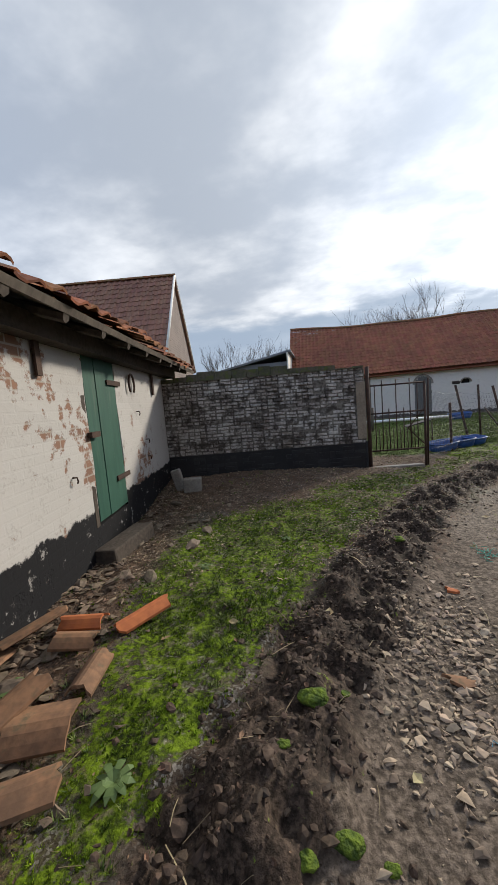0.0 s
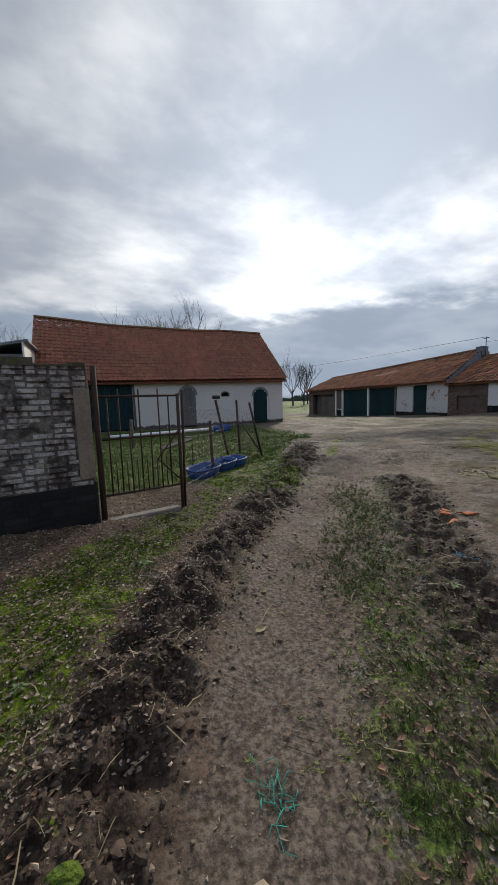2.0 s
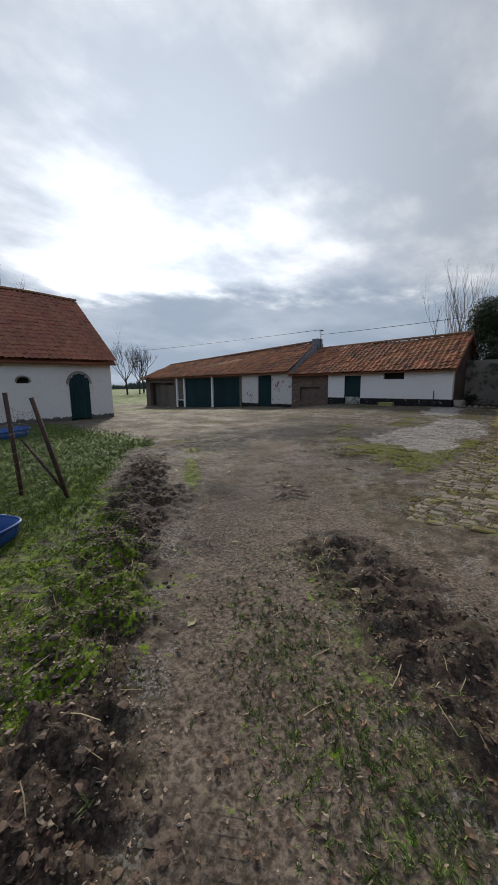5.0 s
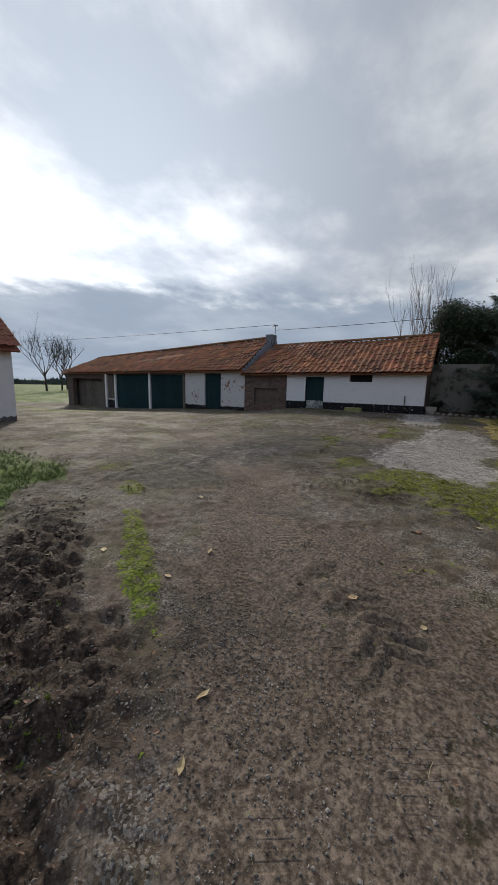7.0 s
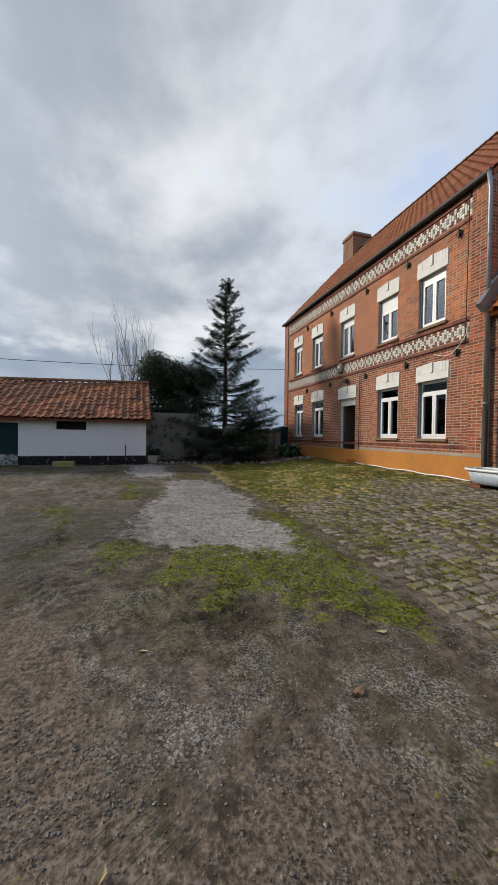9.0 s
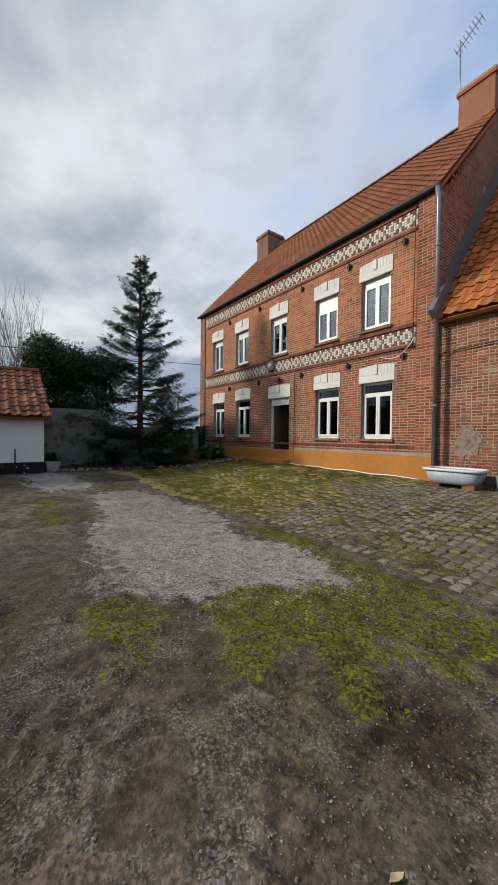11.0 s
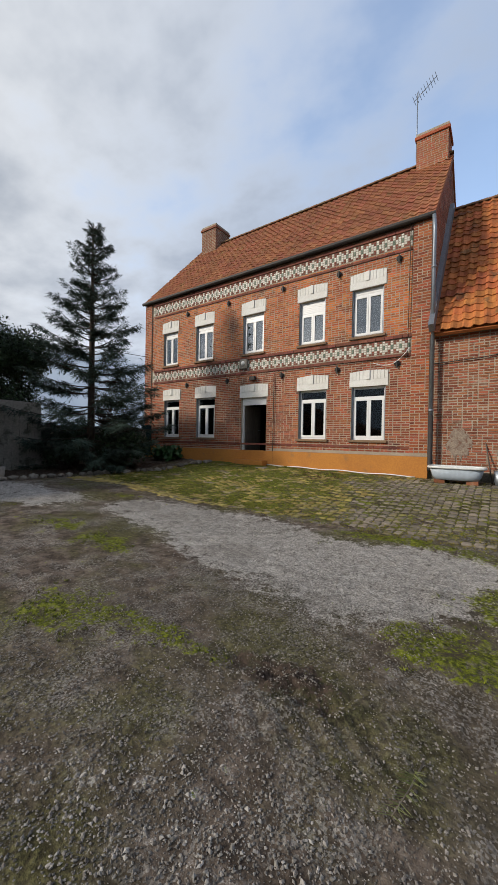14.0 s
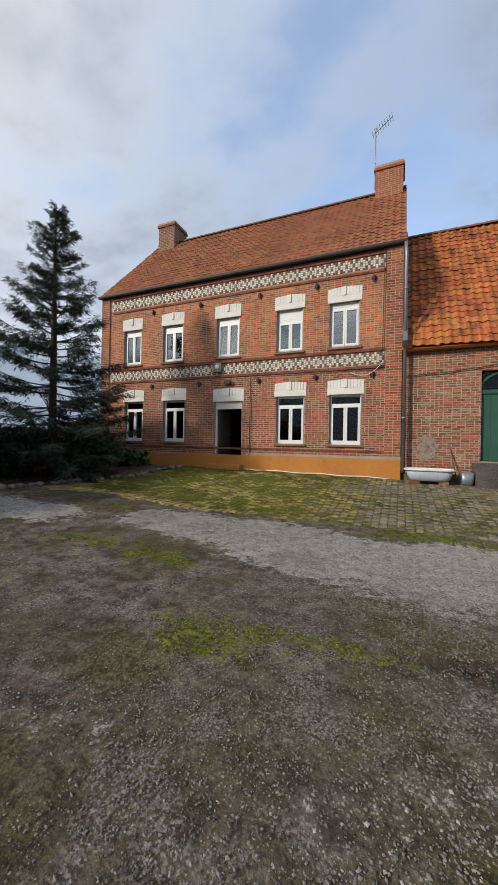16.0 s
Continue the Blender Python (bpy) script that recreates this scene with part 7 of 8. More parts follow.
def scatter(name, shapes, xy, size, material, label, category, flat=0.7, sink=0.3, tilt=0.5, zofs=None):
    """Many small shapes joined into one mesh: shapes is a list of (verts, faces) about 1 across."""
    groups_v, groups_f, off = [], [], 0
    pick = np_rng.randint(0, len(shapes), len(xy))
    z = height(xy[:, 0], xy[:, 1])
    for k, (sv, sf) in enumerate(shapes):
        sel = np.where(pick == k)[0]
        if not len(sel):
            continue
        n = len(sel)
        yaw = np_rng.uniform(0, 2 * math.pi, n)
        tx = np_rng.uniform(-tilt, tilt, n)
        s = size[sel]
        v = np.repeat(sv[None], n, 0) * s[:, None, None] * np.stack([np_rng.uniform(0.7, 1.3, n), np_rng.uniform(0.7, 1.3, n), np.full(n, flat)], -1)[:, None]
        y2, z2 = v[..., 1] * np.cos(tx)[:, None] - v[..., 2] * np.sin(tx)[:, None], v[..., 1] * np.sin(tx)[:, None] + v[..., 2] * np.cos(tx)[:, None]
        x3, y3 = v[..., 0] * np.cos(yaw)[:, None] - y2 * np.sin(yaw)[:, None], v[..., 0] * np.sin(yaw)[:, None] + y2 * np.cos(yaw)[:, None]
        lift = z[sel] + s * flat * (0.5 - sink)
        w = np.stack([x3 + xy[sel, 0][:, None], y3 + xy[sel, 1][:, None], z2 + lift[:, None]], -1).reshape(-1, 3)
        f = (sf[None] + (np.arange(n) * len(sv))[:, None, None]).reshape(-1, sf.shape[1]) + off
        groups_v.append(w)
        groups_f.append(f)
        off += len(w)
    verts_, faces_ = np.concatenate(groups_v), np.concatenate(groups_f)
    me = bpy.data.meshes.new(name)
    k = faces_.shape[1]
    me.vertices.add(len(verts_))
    me.vertices.foreach_set("co", verts_.ravel())
    me.loops.add(faces_.size)
    me.loops.foreach_set("vertex_index", faces_.ravel().astype(np.int32))
    me.polygons.add(len(faces_))
    me.polygons.foreach_set("loop_start", np.arange(0, faces_.size, k, dtype=np.int32))
    me.polygons.foreach_set("use_smooth", np.zeros(len(faces_), dtype=bool))
    me.update(calc_edges=True)
    me.materials.append(material)
    return tagged(new(name, me), label, category, kind="stuff")


def rocks(count, seed, rough=0.28, cut=0.0):
    out = []
    for i in range(count):
        bm = bmesh.new()
        bmesh.ops.create_icosphere(bm, subdivisions=1, radius=0.5)
        r = np.random.RandomState(seed + i)
        v = np.array([w.co[:] for w in bm.verts])
        v *= 1 + r.uniform(-rough, rough, (len(v), 1))
        v *= r.uniform(0.6, 1.4, (1, 3))
        bm.verts.index_update()
        f = np.array([[w.index for w in q.verts] for q in bm.faces])
        bm.free()
        out.append((v, f))
    return out


def leaves(count, seed):
    out = []
    for i in range(count):
        r = np.random.RandomState(seed + i)
        c = r.uniform(0.05, 0.3, 6)
        v = np.array([(-0.5, 0, c[0]), (-0.1, 0.28, c[1]), (-0.1, -0.26, c[2]), (0.25, 0.2, c[3]), (0.25, -0.2, c[4]), (0.55, 0, c[5]), (0, 0, 0.0)])
        f = np.array([(0, 6, 1), (0, 2, 6), (1, 6, 3), (2, 4, 6), (3, 6, 5), (4, 5, 6)])
        out.append((v, f))
    return out


def tufts(count, seed, blades, lean_=0.5, thin=0.10):
    out = []
    for i in range(count):
        r = np.random.RandomState(seed + i)
        v, f = [], []
        for b in range(blades):
            a, q = r.uniform(0, 2 * math.pi), r.uniform(0, 0.45)
            bx, by = q * math.cos(a), q * math.sin(a)
            h = r.uniform(0.5, 1.1)
            lx, ly = r.uniform(-lean_, lean_) + bx * 0.8, r.uniform(-lean_, lean_) + by * 0.8
            p = r.uniform(0, math.pi)
            n = len(v)
            v += [(bx - thin * math.cos(p), by - thin * math.sin(p), -0.1), (bx + thin * math.cos(p), by + thin * math.sin(p), -0.1), (bx + lx, by + ly, h)]
            f.append((n, n + 1, n + 2))
        out.append((np.array(v), np.array(f)))
    return out


def strewn(count, x0, x1, y0, y1, weight, seed):
    """Places drawn at random, kept by a weight between 0 and 1."""
    r = np.random.RandomState(seed)
    xy = np.stack([r.uniform(x0, x1, count), r.uniform(y0, y1, count)], -1)
    keep = r.rand(count) < weight(xy[:, 0], xy[:, 1])
    return xy[keep]


near_path = lambda x, y: 1 - ease(np.abs(along(x, y, TRACK)[0]), 2.5, 5.0)
stone_mix = surface("loose_stones", (0.37, 0.285, 0.205), (0.19, 0.145, 0.105), 30, 6, 0.88, 0.3, vary="island", spread=0.5)
chip_mix = surface("grey_chippings", (0.31, 0.288, 0.262), (0.16, 0.149, 0.134), 30, 6, 0.85, 0.0, vary="island", spread=0.5)
grit_mix = surface("yard_grit", (0.23, 0.208, 0.184), (0.11, 0.098, 0.085), 30, 6, 0.85, 0.0, vary="island", spread=0.55)
clod_mix = surface("mud_clods", (0.028, 0.018, 0.012), (0.090, 0.060, 0.042), 45, 8, 0.75, 0.6, spec=0.3, vary="island", spread=0.4)
leaf_mix = surface("dead_leaves", (0.21, 0.125, 0.075), (0.085, 0.052, 0.036), 30, 8, 0.8, 0.0, vary="island", spread=0.6)
pale_leaf = surface("pale_leaves", (0.42, 0.36, 0.20), (0.30, 0.20, 0.10), 30, 8, 0.7, 0.0, vary="island", spread=0.35)
moss_mix = surface("moss_tufts", (0.024, 0.056, 0.002), (0.200, 0.300, 0.008), 30, 2.5, 0.9, 0.0, vary="island", spread=0.45)
grass_mix = surface("grass_blades", (0.050, 0.085, 0.016), (0.135, 0.165, 0.045), 30, 2.0, 0.7, 0.0, vary="island", spread=0.5)
straw_mix = surface("dry_stalks", (0.30, 0.25, 0.15), (0.20, 0.15, 0.09), 30, 5, 0.8, 0.0, vary="island", spread=0.4)
Z = lambda k: (lambda x, y: zones(x, y)[k])


def shards_of(count, seed, thick=0.4):
    """Broken angular stones: the hull of a few points in a flat ellipsoid."""
    out = []
    for i in range(count):
        r = np.random.RandomState(seed + i)
        p = r.normal(size=(9, 3))
        p = p / np.linalg.norm(p, axis=1, keepdims=True) * r.uniform(0.40, 0.58, (9, 1)) * np.array([1.15, 0.8, thick])
        bm = bmesh.new()
        for q in p:
            bm.verts.new(q)
        bmesh.ops.convex_hull(bm, input=bm.verts[:])
        bmesh.ops.delete(bm, geom=[w for w in bm.verts if not w.link_faces], context="VERTS")
        bmesh.ops.triangulate(bm, faces=bm.faces[:])
        bm.verts.index_update()
        out.append((np.array([w.co[:] for w in bm.verts]), np.array([[w.index for w in q.verts] for q in bm.faces])))
        bm.free()
    return out


rk, lf = shards_of(9, 3, 0.55), leaves(5, 9)
octs = []
for k_ in range(6):
    r_ = np.random.RandomState(90 + k_)
    octs.append((np.array([(0.5, 0, 0), (-0.5, 0, 0), (0, 0.5, 0), (0, -0.5, 0), (0, 0, 0.5), (0, 0, -0.5)]) * r_.uniform(0.7, 1.3, (6, 1)) + r_.uniform(-0.12, 0.12, (6, 3)),
                 np.array([(0, 2, 4), (2, 1, 4), (1, 3, 4), (3, 0, 4), (2, 0, 5), (1, 2, 5), (3, 1, 5), (0, 3, 5)])))


def beside(count, line, spread, seed, weight=None):
    """Places strewn on both sides of a bent line."""
    r = np.random.RandomState(seed)
    seg = np.array([math.dist(a, b) for a, b in zip(line, line[1:])])
    pick = r.choice(len(seg), count, p=seg / seg.sum())
    a, b = np.array(line)[pick], np.array(line)[pick + 1]
    q = r.rand(count, 1)
    d = (b - a) / np.linalg.norm(b - a, axis=1, keepdims=True)
    xy = a + (b - a) * q + np.stack([-d[:, 1], d[:, 0]], -1) * r.normal(0, spread, (count, 1))
    return xy[r.rand(count) < weight(xy[:, 0], xy[:, 1])] if weight else xy




bed = strewn(32000, -0.15, 1.9, -0.6, 3.6, lambda x, y: np.clip((1 - ease(np.abs(along(x, y, [(0.40, -1), (0.42, 1.4), (0.60, 2.4), (1.1, 3.4)])[0]), 0.10, 0.42 + 0.2 * (1 - ease(y, 1.0, 2.0)))) * (1 - 0.85 * ease(y, 1.6, 2.5)) * (1 - ease(y, 2.6, 3.4)) * ease(x, 0.05, 0.4) * (0.75 + 0.8 * bumps(x, y, 2.2, 2)), 0, 1), 1)
scatter("rubble_stones", rk, bed, 0.008 + 0.050 * np_rng.rand(len(bed)) ** 3, stone_mix, "pale broken stones pressed into the drive", "stones", flat=0.8, sink=0.35, tilt=0.35)
peb = strewn(90000, -2, 15, 0, 14, lambda x, y: (0.4 + 0.6 * bumps(x, y, 0.7, 2)) * (1 - 0.8 * Z(0)(x, y)) * (1 - Z(5)(x, y)) * (1 - ease(-y, -6.4, -5.4)), 2)
scatter("pebbles", octs, peb, 0.004 + 0.014 * np_rng.rand(len(peb)) ** 3, grit_mix, "small pebbles scattered over the yard", "pebbles", flat=0.7, sink=0.15)
chips = np.concatenate([strewn(42000, 9.6, 19.5, 5.8, 9.6, Z(3), 3), strewn(210000, 8.4, 14.5, 8.6, 13.2, lambda x, y: Z(3)(x, y) * np.clip(0.55 + 1.4 * bumps(x + 3, y, 1.4, 3), 0, 1), 35)])
scatter("gravel_chippings", octs, chips, 0.006 + 0.013 * np_rng.rand(len(chips)) ** 1.5, chip_mix, "grey gravel chippings beside the paving", "gravel", flat=0.7, sink=0.15)
grit_ = np.concatenate([strewn(150000, 4.5, 15, 6.4, 12.8, lambda x, y: np.clip(0.45 + 1.2 * bumps(x + 3, y, 0.9, 3), 0, 1) * (1 - 0.7 * Z(0)(x, y)), 33), strewn(90000, 7.6, 13.4, 8.4, 11.6, lambda x, y: np.clip(0.4 + 1.5 * bumps(x + 3, y, 0.9, 3), 0, 1), 34), beside(9000, [(4.2, 7.2), (5.0, 7.85), (5.6, 8.15), (6.6, 8.9)], 0.2, 36, lambda x, y: np.clip(0.4 + 1.6 * bumps(x, y, 2.4, 2), 0, 1)), beside(9000, [(3.2, 7.6), (4.5, 8.6), (5.4, 9.6)], 0.35, 37, lambda x, y: np.clip(0.3 + 1.6 * bumps(x, y, 2.4, 2), 0, 1))])
scatter("yard_grit", octs, grit_, 0.004 + 0.011 * np_rng.rand(len(grit_)) ** 2, grit_mix, "fine grey grit strewn over the yard", "gravel", flat=0.7, sink=0.15)
clump = lambda x, y: np.clip(0.6 + 1.2 * bumps(x + 7, y, 3.5, 2), 0, 1)
clods = np.concatenate([beside(26000, RIDGE, 0.19, 4, clump), strewn(26000, -1.2, 8, 0, 12, lambda x, y: Z(1)(x, y) * clump(x, y), 44), beside(5000, [(2.2, 2.2), (3.0, 3.5), (3.6, 4.3), (4.3, 5.1), (5.2, 6.2)], 0.22, 45, clump), strewn(20000, -2.3, 2, 0.2, 6, lambda x, y: 0.25 * np.clip(0.2 + 1.5 * bumps(x, y, 2.0, 2), 0, 1) * (1 - Z(2)(x, y)), 46)])
scatter("mud_clods", rocks(8, 20, 0.38), clods, 0.005 + 0.034 * np_rng.rand(len(clods)) ** 3.4, clod_mix, "dark wet clods of turned-up mud", "mud", flat=0.55, sink=0.35)
fallen = strewn(46000, -2.6, 6.5, 0, 9, lambda x, y: np.clip(0.004 + 0.75 * Z(4)(x, y) + 0.3 * Z(1)(x, y), 0, 1) * (1 - 0.9 * Z(2)(x, y)) * near_path(x, y), 5)
scatter("leaf_litter", lf, fallen, 0.010 + 0.026 * np_rng.rand(len(fallen)) ** 1.6, leaf_mix, "brown dead leaves on the ground", "leaves", flat=0.8, sink=0.35, tilt=0.6)
fresh = strewn(260, -1, 9, 0.5, 11, lambda x, y: 0.35 + 0 * x, 6)
scatter("fallen_leaves", lf, fresh, 0.03 + 0.06 * np_rng.rand(len(fresh)), pale_leaf, "pale yellow fallen leaves", "leaves", flat=0.5, sink=0.3, tilt=0.3)
red_pile = strewn(500, 13.2, 15.2, 2.4, 3.6, lambda x, y: np.exp(-(((x - 14.2) / 0.5) ** 2 + ((y - 3.0) / 0.3) ** 2)), 7)
scatter("leaf_pile", lf, red_pile, 0.05 + 0.03 * np_rng.rand(len(red_pile)), leaf_mix, "small heap of brown leaves on the paving", "leaves", flat=0.9, sink=0.1)
m_xy = strewn(150000, -2.4, 5.2, 0.1, 11, lambda x, y: Z(0)(x, y) * np.clip(0.40 + 2.6 * bumps(x + 2, y, 5.5, 3), 0.01, 1), 8)
scatter("moss", tufts(6, 50, 7, 0.6, 0.14), m_xy, 0.008 + 0.014 * np_rng.rand(len(m_xy)), moss_mix, "bright green moss and short grass", "moss", flat=1.0, sink=0.45, tilt=0.3)
g_xy = np.concatenate([strewn(30000, -2.2, 1.4, 0.1, 5.4, lambda x, y: 0.45 * Z(0)(x, y) * np.clip(0.3 + 1.8 * bumps(x + 4, y, 2.0, 2), 0, 1), 98), beside(7000, STRIP, 0.24, 99, lambda x, y: np.clip(0.5 + 1.8 * bumps(x + 5, y, 2.2, 2), 0.03, 1) * (1 - ease(y, 6.2, 7))), strewn(34000, -2.5, 7, 0.1, 12, lambda x, y: np.clip(Z(5)(x, y) * np.clip(0.35 + 1.6 * bumps(x + 5, y, 2.5, 2), 0.04, 1) + 0.10 * Z(0)(x, y) + 0.05 * Z(4)(x, y), 0, 1), 9)])
scatter("grass", tufts(6, 70, 10, 0.9, 0.07), g_xy, 0.012 + 0.030 * np_rng.rand(len(g_xy)), grass_mix, "short green grass tufts", "grass", flat=0.9, sink=0.45, tilt=0.3)
weed_mix = surface("strip_weeds", (0.065, 0.100, 0.018), (0.230, 0.255, 0.070), 30, 2.0, 0.75, 0.0, vary="island", spread=0.55)
w_xy = beside(16000, STRIP, 0.26, 101, lambda x, y: np.clip(0.55 + 1.6 * bumps(x + 15, y, 2.6, 3), 0.05, 1) * (1 - ease(y, 6.2, 7)) * (1 - 0.7 * Z(2)(x, y)))
scatter("strip_weeds", tufts(6, 170, 9, 1.3, 0.16), w_xy, 0.008 + 0.016 * np_rng.rand(len(w_xy)), weed_mix, "low green and straw-coloured weeds between the wheel tracks", "weeds", flat=0.55, sink=0.4, tilt=0.3)
p_xy = strewn(36000, -3, 9, 7, 20, lambda x, y: Z(5)(x, y), 10)
scatter("paddock_grass", tufts(5, 90, 8, 0.7, 0.05), p_xy, 0.035 + 0.05 * np_rng.rand(len(p_xy)), grass_mix, "rough green paddock grass", "grass", flat=0.9, sink=0.45, tilt=0.3)
s_xy = strewn(9000, -2, 6, 0.3, 8, lambda x, y: np.clip(0.25 * Z(1)(x, y) + 0.3 * Z(4)(x, y) + 0.25 * Z(5)(x, y) * (1 - ease(y, 6, 7)) + 0.06, 0, 1), 12)
stalk = [(np.array([(-0.5, -0.012, 0.1), (-0.5, 0.012, 0.1), (0.0, 0.05, 0.16), (0.0, 0.02, 0.16), (0.5, -0.012, 0.08), (0.5, 0.012, 0.08)]), np.array([(0, 1, 2), (0, 2, 3), (3, 2, 5), (3, 5, 4)]))]
scatter("dry_stalks", stalk, s_xy, 0.03 + 0.15 * np_rng.rand(len(s_xy)) ** 3, straw_mix, "thin dry stalks and twigs on the ground", "twigs", flat=0.6, sink=0.45, tilt=0.2)
q_xy = strewn(110000, -2.6, 3.4, 2.2, 7.6, lambda x, y: np.clip(0.10 + 0.6 * Z(4)(x, y), 0, 1) * np.clip(0.5 + 1.2 * bumps(x + 8, y, 1.6, 2), 0, 1) * (1 - 0.8 * Z(2)(x, y)) * (1 - Z(5)(x, y)), 17)
scatter("litter_stones", rk, q_xy, 0.006 + 0.026 * np_rng.rand(len(q_xy)) ** 3, stone_mix, "small pale stones among the dead leaves", "stones", flat=0.6, sink=0.15)
rubble_mix = surface("wall_rubble", (0.19, 0.14, 0.10), (0.09, 0.068, 0.05), 30, 6, 0.9, 0.4, vary="island", spread=0.5)
rub_xy = beside(2600, [(-1.2, 0.2), (-1.8, 1.5), (-2.15, 3.4), (-2.4, 4.9)], 0.22, 18)
rub_xy = rub_xy[rub_xy[:, 0] > -2.45]
scatter("wall_rubble", rk, rub_xy, 0.015 + 0.07 * np_rng.rand(len(rub_xy)) ** 3, rubble_mix, "rubble and clay crumbs along the shed wall", "rubble", flat=0.5, sink=0.15)
st_xy = beside(5200, STRIP, 0.34, 19, lambda x, y: (1 - ease(y, 6.0, 7.0)))
scatter("strip_litter", lf, st_xy, 0.010 + 0.034 * np_rng.rand(len(st_xy)) ** 3, leaf_mix, "dead leaves in the grass strip", "leaves", flat=0.8, sink=0.2, tilt=0.6)
fleck_mix = surface("pale_litter", (0.36, 0.30, 0.23), (0.17, 0.12, 0.085), 30, 8, 0.8, 0.0, vary="island", spread=0.5)
f_xy = np.concatenate([beside(3200, [(0.1, 3.1), (0.45, 3.8), (1.1, 4.9), (1.8, 5.9)], 0.24, 29), strewn(76000, -2.4, 4.6, 2.4, 9.0, lambda x, y: np.clip(0.75 * Z(4)(x, y) + 0.3 * Z(0)(x, y) + 0.35 * Z(1)(x, y), 0, 1) * np.clip(0.5 + 1.3 * bumps(x + 12, y, 2.2, 2), 0.05, 1), 27), beside(2600, STRIP, 0.4, 28, lambda x, y: (1 - ease(y, 6.2, 7.0)))])
scatter("litter_flecks", lf, f_xy, 0.007 + 0.022 * np_rng.rand(len(f_xy)) ** 2, fleck_mix, "pale bits of leaf and straw on the ground", "leaves", flat=0.9, sink=0.05, tilt=0.5)
# larger single stones, moss cushions, rubble by the shed wall
stone_single = surface("single_stone", (0.42, 0.335, 0.25), (0.25, 0.195, 0.145), 30, 6, 0.88, 0.4, vary="object", spread=0.35)
shapes_ = [mesh_of("stone", v_, f_, [stone_single]) for v_, f_ in shards_of(6, 160, 0.42)]
dull_stone = surface("dull_rubble", (0.20, 0.155, 0.115), (0.10, 0.078, 0.06), 30, 6, 0.9, 0.5, vary="object", spread=0.4, stain=(0.05, 0.055, 0.02), stain_at=0.55)
dull_shapes = [lump_mesh("stone", dull_stone, 160 + k, (1.35, 0.95, 0.5), 2, 0.45) for k in range(6)]
for k in range(110):
    if k < 70:
        y = 0.5 + 2.1 * rs.random() ** 1.2
        x, s = rs.gauss(0.42 + 0.08 * y, 0.16), rs.uniform(0.035, 0.075)
    else:
        x, y = -2.05 + rs.uniform(0, 0.85), rs.uniform(0.7, 4.4)
        s = rs.uniform(0.05, 0.13)
    ob = tagged(new("stone", shapes_[k % 6] if k < 70 else dull_shapes[k % 6]), "pale broken stone lying in the drive" if k < 70 else "rubble stone along the shed wall", "stone", "loose stones")
    ob.location, ob.rotation_euler, ob.scale = (x, y, gz(x, y) + s * 0.10), (rs.uniform(-0.3, 0.3), rs.uniform(-0.3, 0.3), rs.uniform(0, 6)), (s, s, s * rs.uniform(0.7, 1.1))
cushion = surface("moss_cushion", (0.035, 0.065, 0.010), (0.13, 0.185, 0.018), 40, 10, 0.95, 1.0, step=0.02)
cush = [lump_mesh("moss_cushion", cushion, 80 + k, (1.1, 1.0, 0.6), 3, 0.25) for k in range(3)]
for k, (x, y, s) in enumerate(((-0.10, 1.30, 0.11), (0.0, 0.92, 0.085), (-0.12, 0.86, 0.07), (0.12, 0.9, 0.045), (0.02, 1.45, 0.05), (0.55, 3.0, 0.10), (-0.2, 1.1, 0.05))):
    ob = tagged(new("moss_cushion", cush[k % 3]), "round cushion of bright moss on the mud", "moss", "moss cushions")
    ob.location, ob.scale = (x, y, gz(x, y) + s * 0.02), (s, s * 0.8, s * 0.75)
for me_ in cush:
    me_.polygons.foreach_set("use_smooth", np.ones(len(me_.polygons), dtype=bool))


def rosette(x, y, size, count, seed, label):
    """A low weed: long leaves spread flat from one root."""
    q = random.Random(seed)
    bm = bmesh.new()
    for k in range(count):
        a = 2 * math.pi * k / count + q.uniform(-0.2, 0.2)
        ln = size * q.uniform(0.7, 1.1)
        d, sd_ = Vector((math.cos(a), math.sin(a), 0)), Vector((-math.sin(a), math.cos(a), 0))
        prev = None
        for i, (u, w, z) in enumerate(((0.0, 0.05, 0.1), (0.35, 0.13, 0.28), (0.7, 0.17, 0.25), (1.0, 0.02, 0.12))):
            c = d * ln * u + Vector((0, 0, z * ln * q.uniform(0.8, 1.2)))
            pair_ = (bm.verts.new(c + sd_ * w * ln), bm.verts.new(c - sd_ * w * ln - Vector((0, 0, 0.01 * ln))))
            if prev:
                bm.faces.new((prev[0], prev[1], pair_[1], pair_[0]))
            prev = pair_
    bm.transform(Matrix.Translation((x, y, gz(x, y))))
    tagged(part("weed", bm, weed_green), label, "weed", "weeds")


weed_green = surface("weed_leaves", (0.06, 0.105, 0.03), (0.11, 0.165, 0.055), 30, 8, 0.6, 0.2)
for k, (x, y, s, n_) in enumerate(((-0.80, 0.98, 0.085, 13), (-1.62, 1.28, 0.13, 7), (-1.0, 2.6, 0.07, 8), (2.95, 3.62, 0.055, 9), (3.3, 3.2, 0.05, 10), (2.6, 3.0, 0.07, 8), (1.9, 2.5, 0.06, 9), (3.0, 4.3, 0.06, 8), (1.0, 4.9, 0.07, 8), (0.3, 3.9, 0.06, 7), (1.75, 5.4, 0.07, 8), (-0.4, 3.2, 0.06, 7))):
    rosette(x, y, s, n_, k, "small green weed rosette growing in the moss" if x < 1 else "small green weed beside the wheel track")
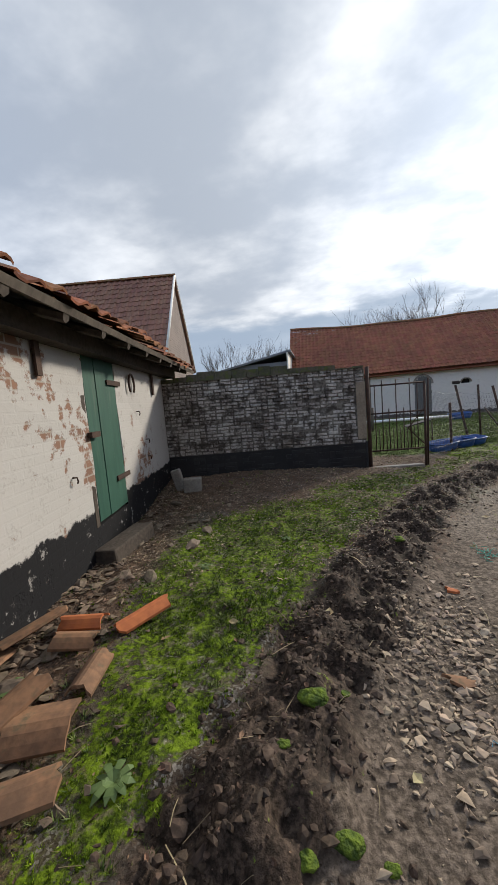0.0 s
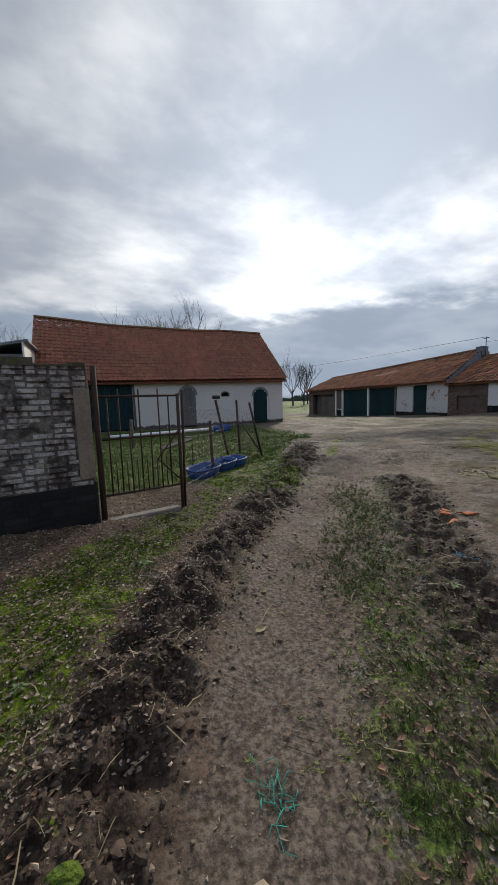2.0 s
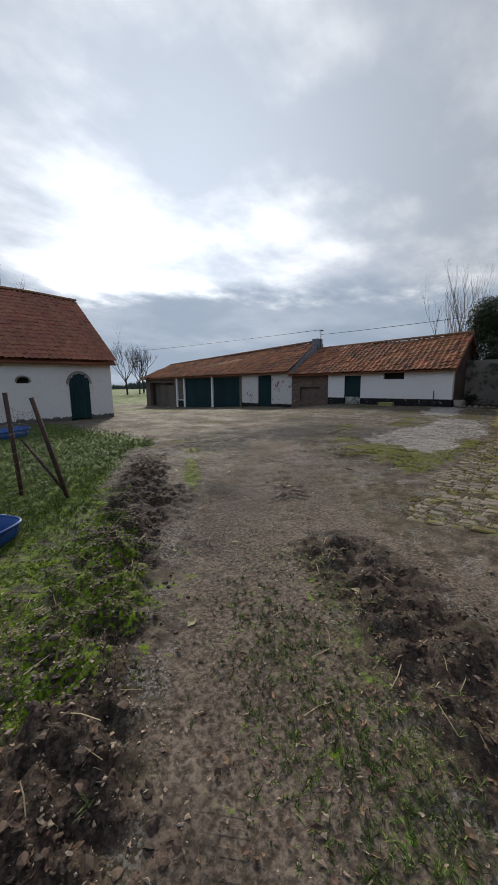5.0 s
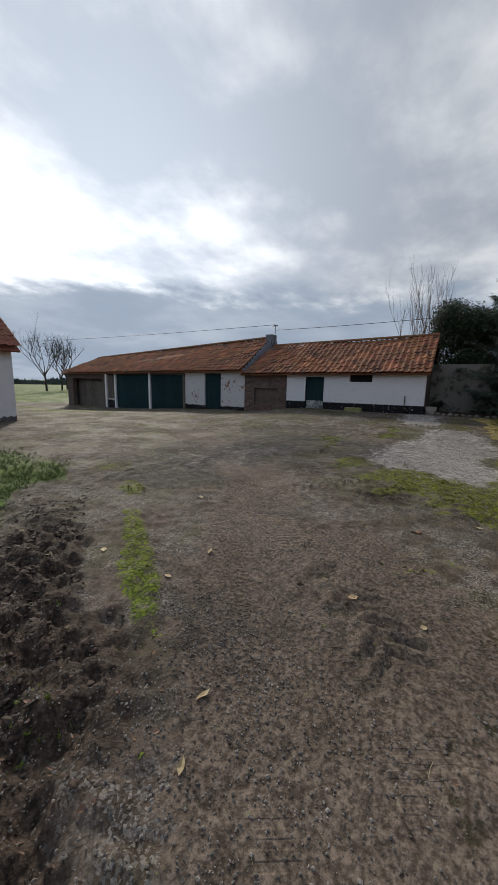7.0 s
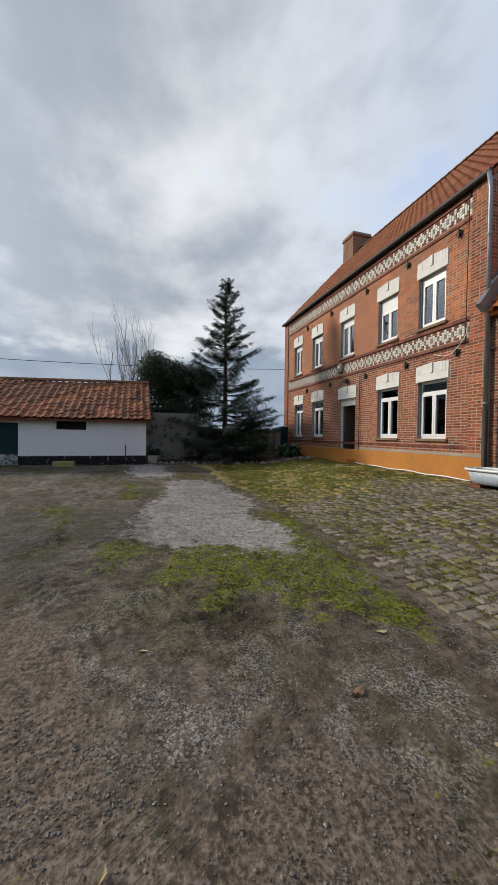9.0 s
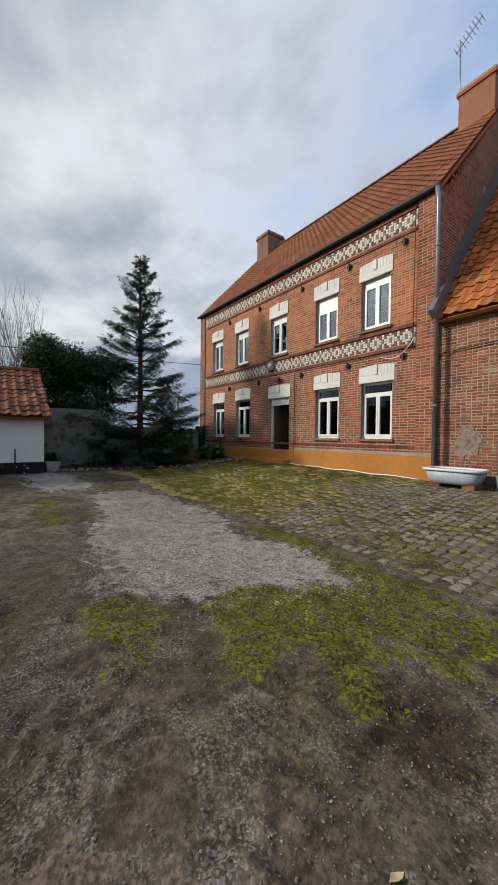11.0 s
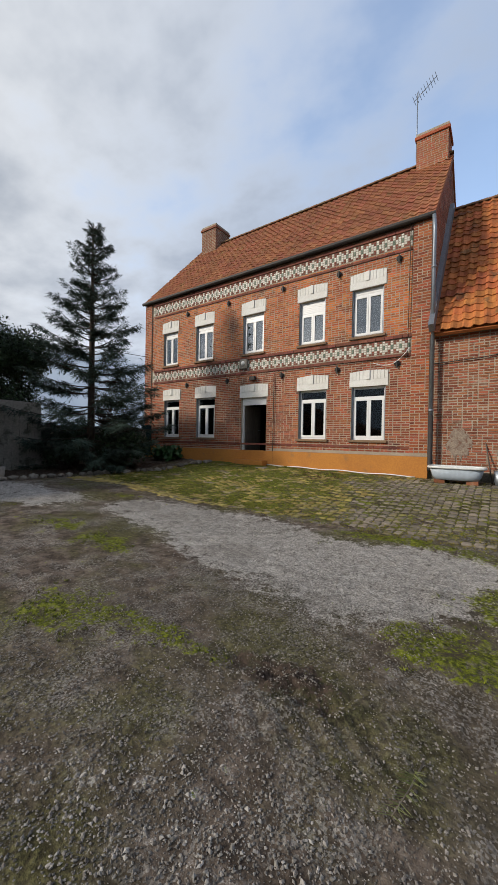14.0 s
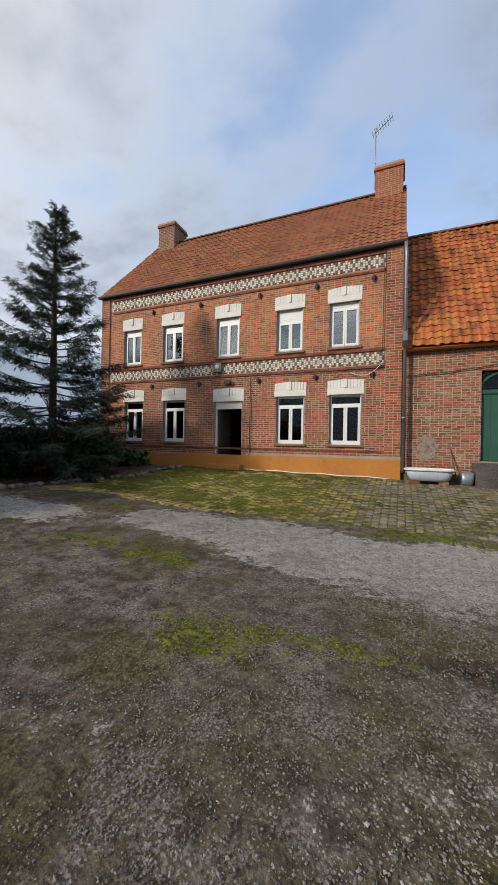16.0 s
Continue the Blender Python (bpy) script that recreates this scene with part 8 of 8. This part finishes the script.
# baling twine
for x, y, m_, what in ((1.22, 3.03, surface("green_twine", (0.02, 0.28, 0.22), (0.03, 0.36, 0.28), 40, 8, 0.6, 0), "tangled green baling twine on the track"),
                       (0.62, 1.25, surface("blue_twine", (0.14, 0.32, 0.40), (0.20, 0.40, 0.46), 40, 8, 0.6, 0), "frayed blue baling twine on the stones"),
                       (3.35, 3.85, surface("sky_twine", (0.08, 0.28, 0.50), (0.12, 0.36, 0.6), 40, 8, 0.6, 0), "bit of blue twine in the grass")):
    r = random.Random(int(x * 10))
    lines_ = []
    for k in range(16 if x < 3 else 6):
        p = Vector((x + r.gauss(0, 0.03 if x < 3 else 0.012), y + r.gauss(0, 0.045 if x < 3 else 0.015), gz(x, y) + 0.012))
        pts = [p]
        for i in range(5):
            p = p + Vector((r.gauss(0, 0.018), r.gauss(0, 0.022), r.uniform(-0.008, 0.012)))
            p.z = max(p.z, gz(x, y) + 0.006)
            pts.append(p.copy())
        lines_.append((pts, 0.0016))
    tagged(tubes("twine", lines_, m_, None, 4), what, "twine", "twine scraps")

# a broken conifer sprig on the chippings
sprig = thing("conifer_sprig", "broken pale green conifer sprig lying on the chippings", "twig", at=(10.74, 9.84, gz(10.74, 9.84) + 0.012))
tubes("stem", [([(-0.02, -0.16, 0.0), (0.0, 0.0, 0.012), (0.03, 0.17, 0.03)], [0.004, 0.003, 0.0015])], pale_bark, sprig, 5)
bm = bmesh.new()
rq = random.Random(8)
for k in range(46):
    u_ = rq.uniform(-0.5, 1.0)
    a_ = Vector((0.03 * max(u_, 0), 0.17 * u_, 0.012 + 0.018 * max(u_, 0)))
    tube(bm, [a_, a_ + Vector((rq.choice((-1, 1)) * rq.uniform(0.03, 0.06), rq.uniform(0.01, 0.05), rq.uniform(0.0, 0.03)))], [0.0016, 0.0006], 3, cap=False)
part("needles", bm, surface("sprig_green", (0.16, 0.17, 0.06), (0.10, 0.12, 0.04), 30, 5, 0.8, 0), sprig)

# ---------------------------------------------------------------- stone setts in front of the house
SETT = dict(c1=(0.24, 0.20, 0.155), c2=(0.15, 0.13, 0.105), fine=30, coarse=1.0, stain=(0.17, 0.15, 0.035), stain_at=0.50, rough=0.88, bump=0.6, spread=0.28)
sett_one = surface("sett_one", vary="object", **SETT)
sett_many = surface("sett_many", vary="island", **SETT)
MOSSED = dict(SETT, stain=(0.27, 0.215, 0.052), stain_at=0.35)
mossed_many = surface("mossed_sett", vary="island", **MOSSED)
paving = tagged(new("pavement"), "worn mossy stone sett paving before the farmhouse", "paving", kind="structure")
r = random.Random(21)
places = []
x = 6.2
row = 0
while x < 19.2:
    wide = r.uniform(0.125, 0.15)
    edge_y = 5.98 + 0.10 * math.sin(x * 1.7) - 0.32 * math.exp(-((x - 12.4) / 0.9) ** 2) + 0.12 * max(0, x - 14.2)
    y = 1.5 if x > 12 else 1.4
    y += 0.1 * (row % 2)
    while y < edge_y:
        ln = r.uniform(0.17, 0.235)
        if not (x > 18.5 and y < 2.6):
            places.append((x, y, wide, ln))
        y += ln
    x += wide
    row += 1
sx, sy = np.array([p[0] + p[2] / 2 for p in places]), np.array([p[1] + p[3] / 2 for p in places])
sz = lie(sx, sy) + 0.02 * bumps(sx, sy, 0.8, 2) - 0.002
def sett(w, l, seed):
    q = random.Random(seed)
    w, l = w / 2 - 0.006, l / 2 - 0.006
    v = [(a * w, b * l, -0.05) for a, b in ((-1, -1), (1, -1), (1, 1), (-1, 1))]
    v += [(a * w, b * l, 0.006) for a, b in ((-1, -1), (1, -1), (1, 1), (-1, 1))]
    v += [(a * (w - 0.02) + q.uniform(-0.006, 0.006), b * (l - 0.022) + q.uniform(-0.006, 0.006), 0.017 + q.uniform(-0.003, 0.003)) for a, b in ((-1, -1), (1, -1), (1, 1), (-1, 1))]
    f = []
    for k in (0, 4):
        f += [(k + i, k + (i + 1) % 4, k + 4 + (i + 1) % 4, k + 4 + i) for i in range(4)]
    return v, f + [(8, 9, 10, 11)]


sett_shapes = [mesh_of("sett", *sett(0.137, 0.2, k), sett_one) for k in range(6)]
near_setts = [i for i in range(len(places)) if sy[i] > 4.1 and sx[i] < 13][:300]
chosen = set(near_setts)
for i in near_setts:
    ob = child("sett", sett_shapes[i % 6], paving)
    ob.location = (sx[i], sy[i], sz[i] + r.uniform(-0.004, 0.006))
    ob.rotation_euler = (r.uniform(-0.03, 0.03), r.uniform(-0.03, 0.03), r.uniform(-0.03, 0.03))
    ob.scale = (places[i][2] / 0.137, places[i][3] / 0.2, 1)
verts, faces, tint = [], [], []
for i, (x, y, w, l) in enumerate(places):
    if i in chosen:
        continue
    tint += [1 if x + 1.5 * float(bumps(np.array([x]), np.array([y]), 0.7, 2)[0]) > 12.6 else 0] * 9
    v, f = sett(w, l, i)
    n = len(verts)
    dz = sz[i] + r.uniform(-0.004, 0.006)
    verts += [(a + sx[i], b + sy[i], c + dz) for a, b, c in v]
    faces += [tuple(n + k for k in q) for q in f]
rest = child("sett_field", mesh_of("sett_field", verts, faces, [sett_many, mossed_many], index=tint), paving)
rest["kind"] = "stuff"
j_xy = strewn(26000, 6.2, 19.2, 1.6, 6.2, lambda x, y: np.clip(0.30 + 1.5 * bumps(x, y, 0.8, 3) + 0.9 * np.exp(-((y - 5.8) / 0.3) ** 2) + 0.4 * ease(x, 13, 16), 0, 1) * 0.9, 13)
joint_moss = surface("joint_moss", (0.12, 0.11, 0.016), (0.22, 0.185, 0.035), 30, 2.5, 0.9, 0.0, vary="island", spread=0.4)
scatter("paving_moss", tufts(6, 50, 6, 0.7, 0.2), j_xy, 0.012 + 0.016 * np_rng.rand(len(j_xy)), joint_moss, "yellow-green moss on the setts", "moss", flat=0.7, sink=-0.2, tilt=0.3)
olive_moss = surface("olive_moss", (0.050, 0.062, 0.007), (0.160, 0.175, 0.016), 30, 2.5, 0.9, 0.0, vary="island", spread=0.5)
y_xy = strewn(40000, 7, 19, 5.6, 13, lambda x, y: Z(0)(x, y) * np.clip(0.3 + 2.0 * bumps(x + 2, y, 3.5, 3), 0.0, 1), 14)
scatter("yard_moss", tufts(6, 50, 6, 0.7, 0.16), y_xy, 0.014 + 0.018 * np_rng.rand(len(y_xy)), olive_moss, "patches of olive moss in the yard", "moss", flat=0.8, sink=0.4, tilt=0.3)
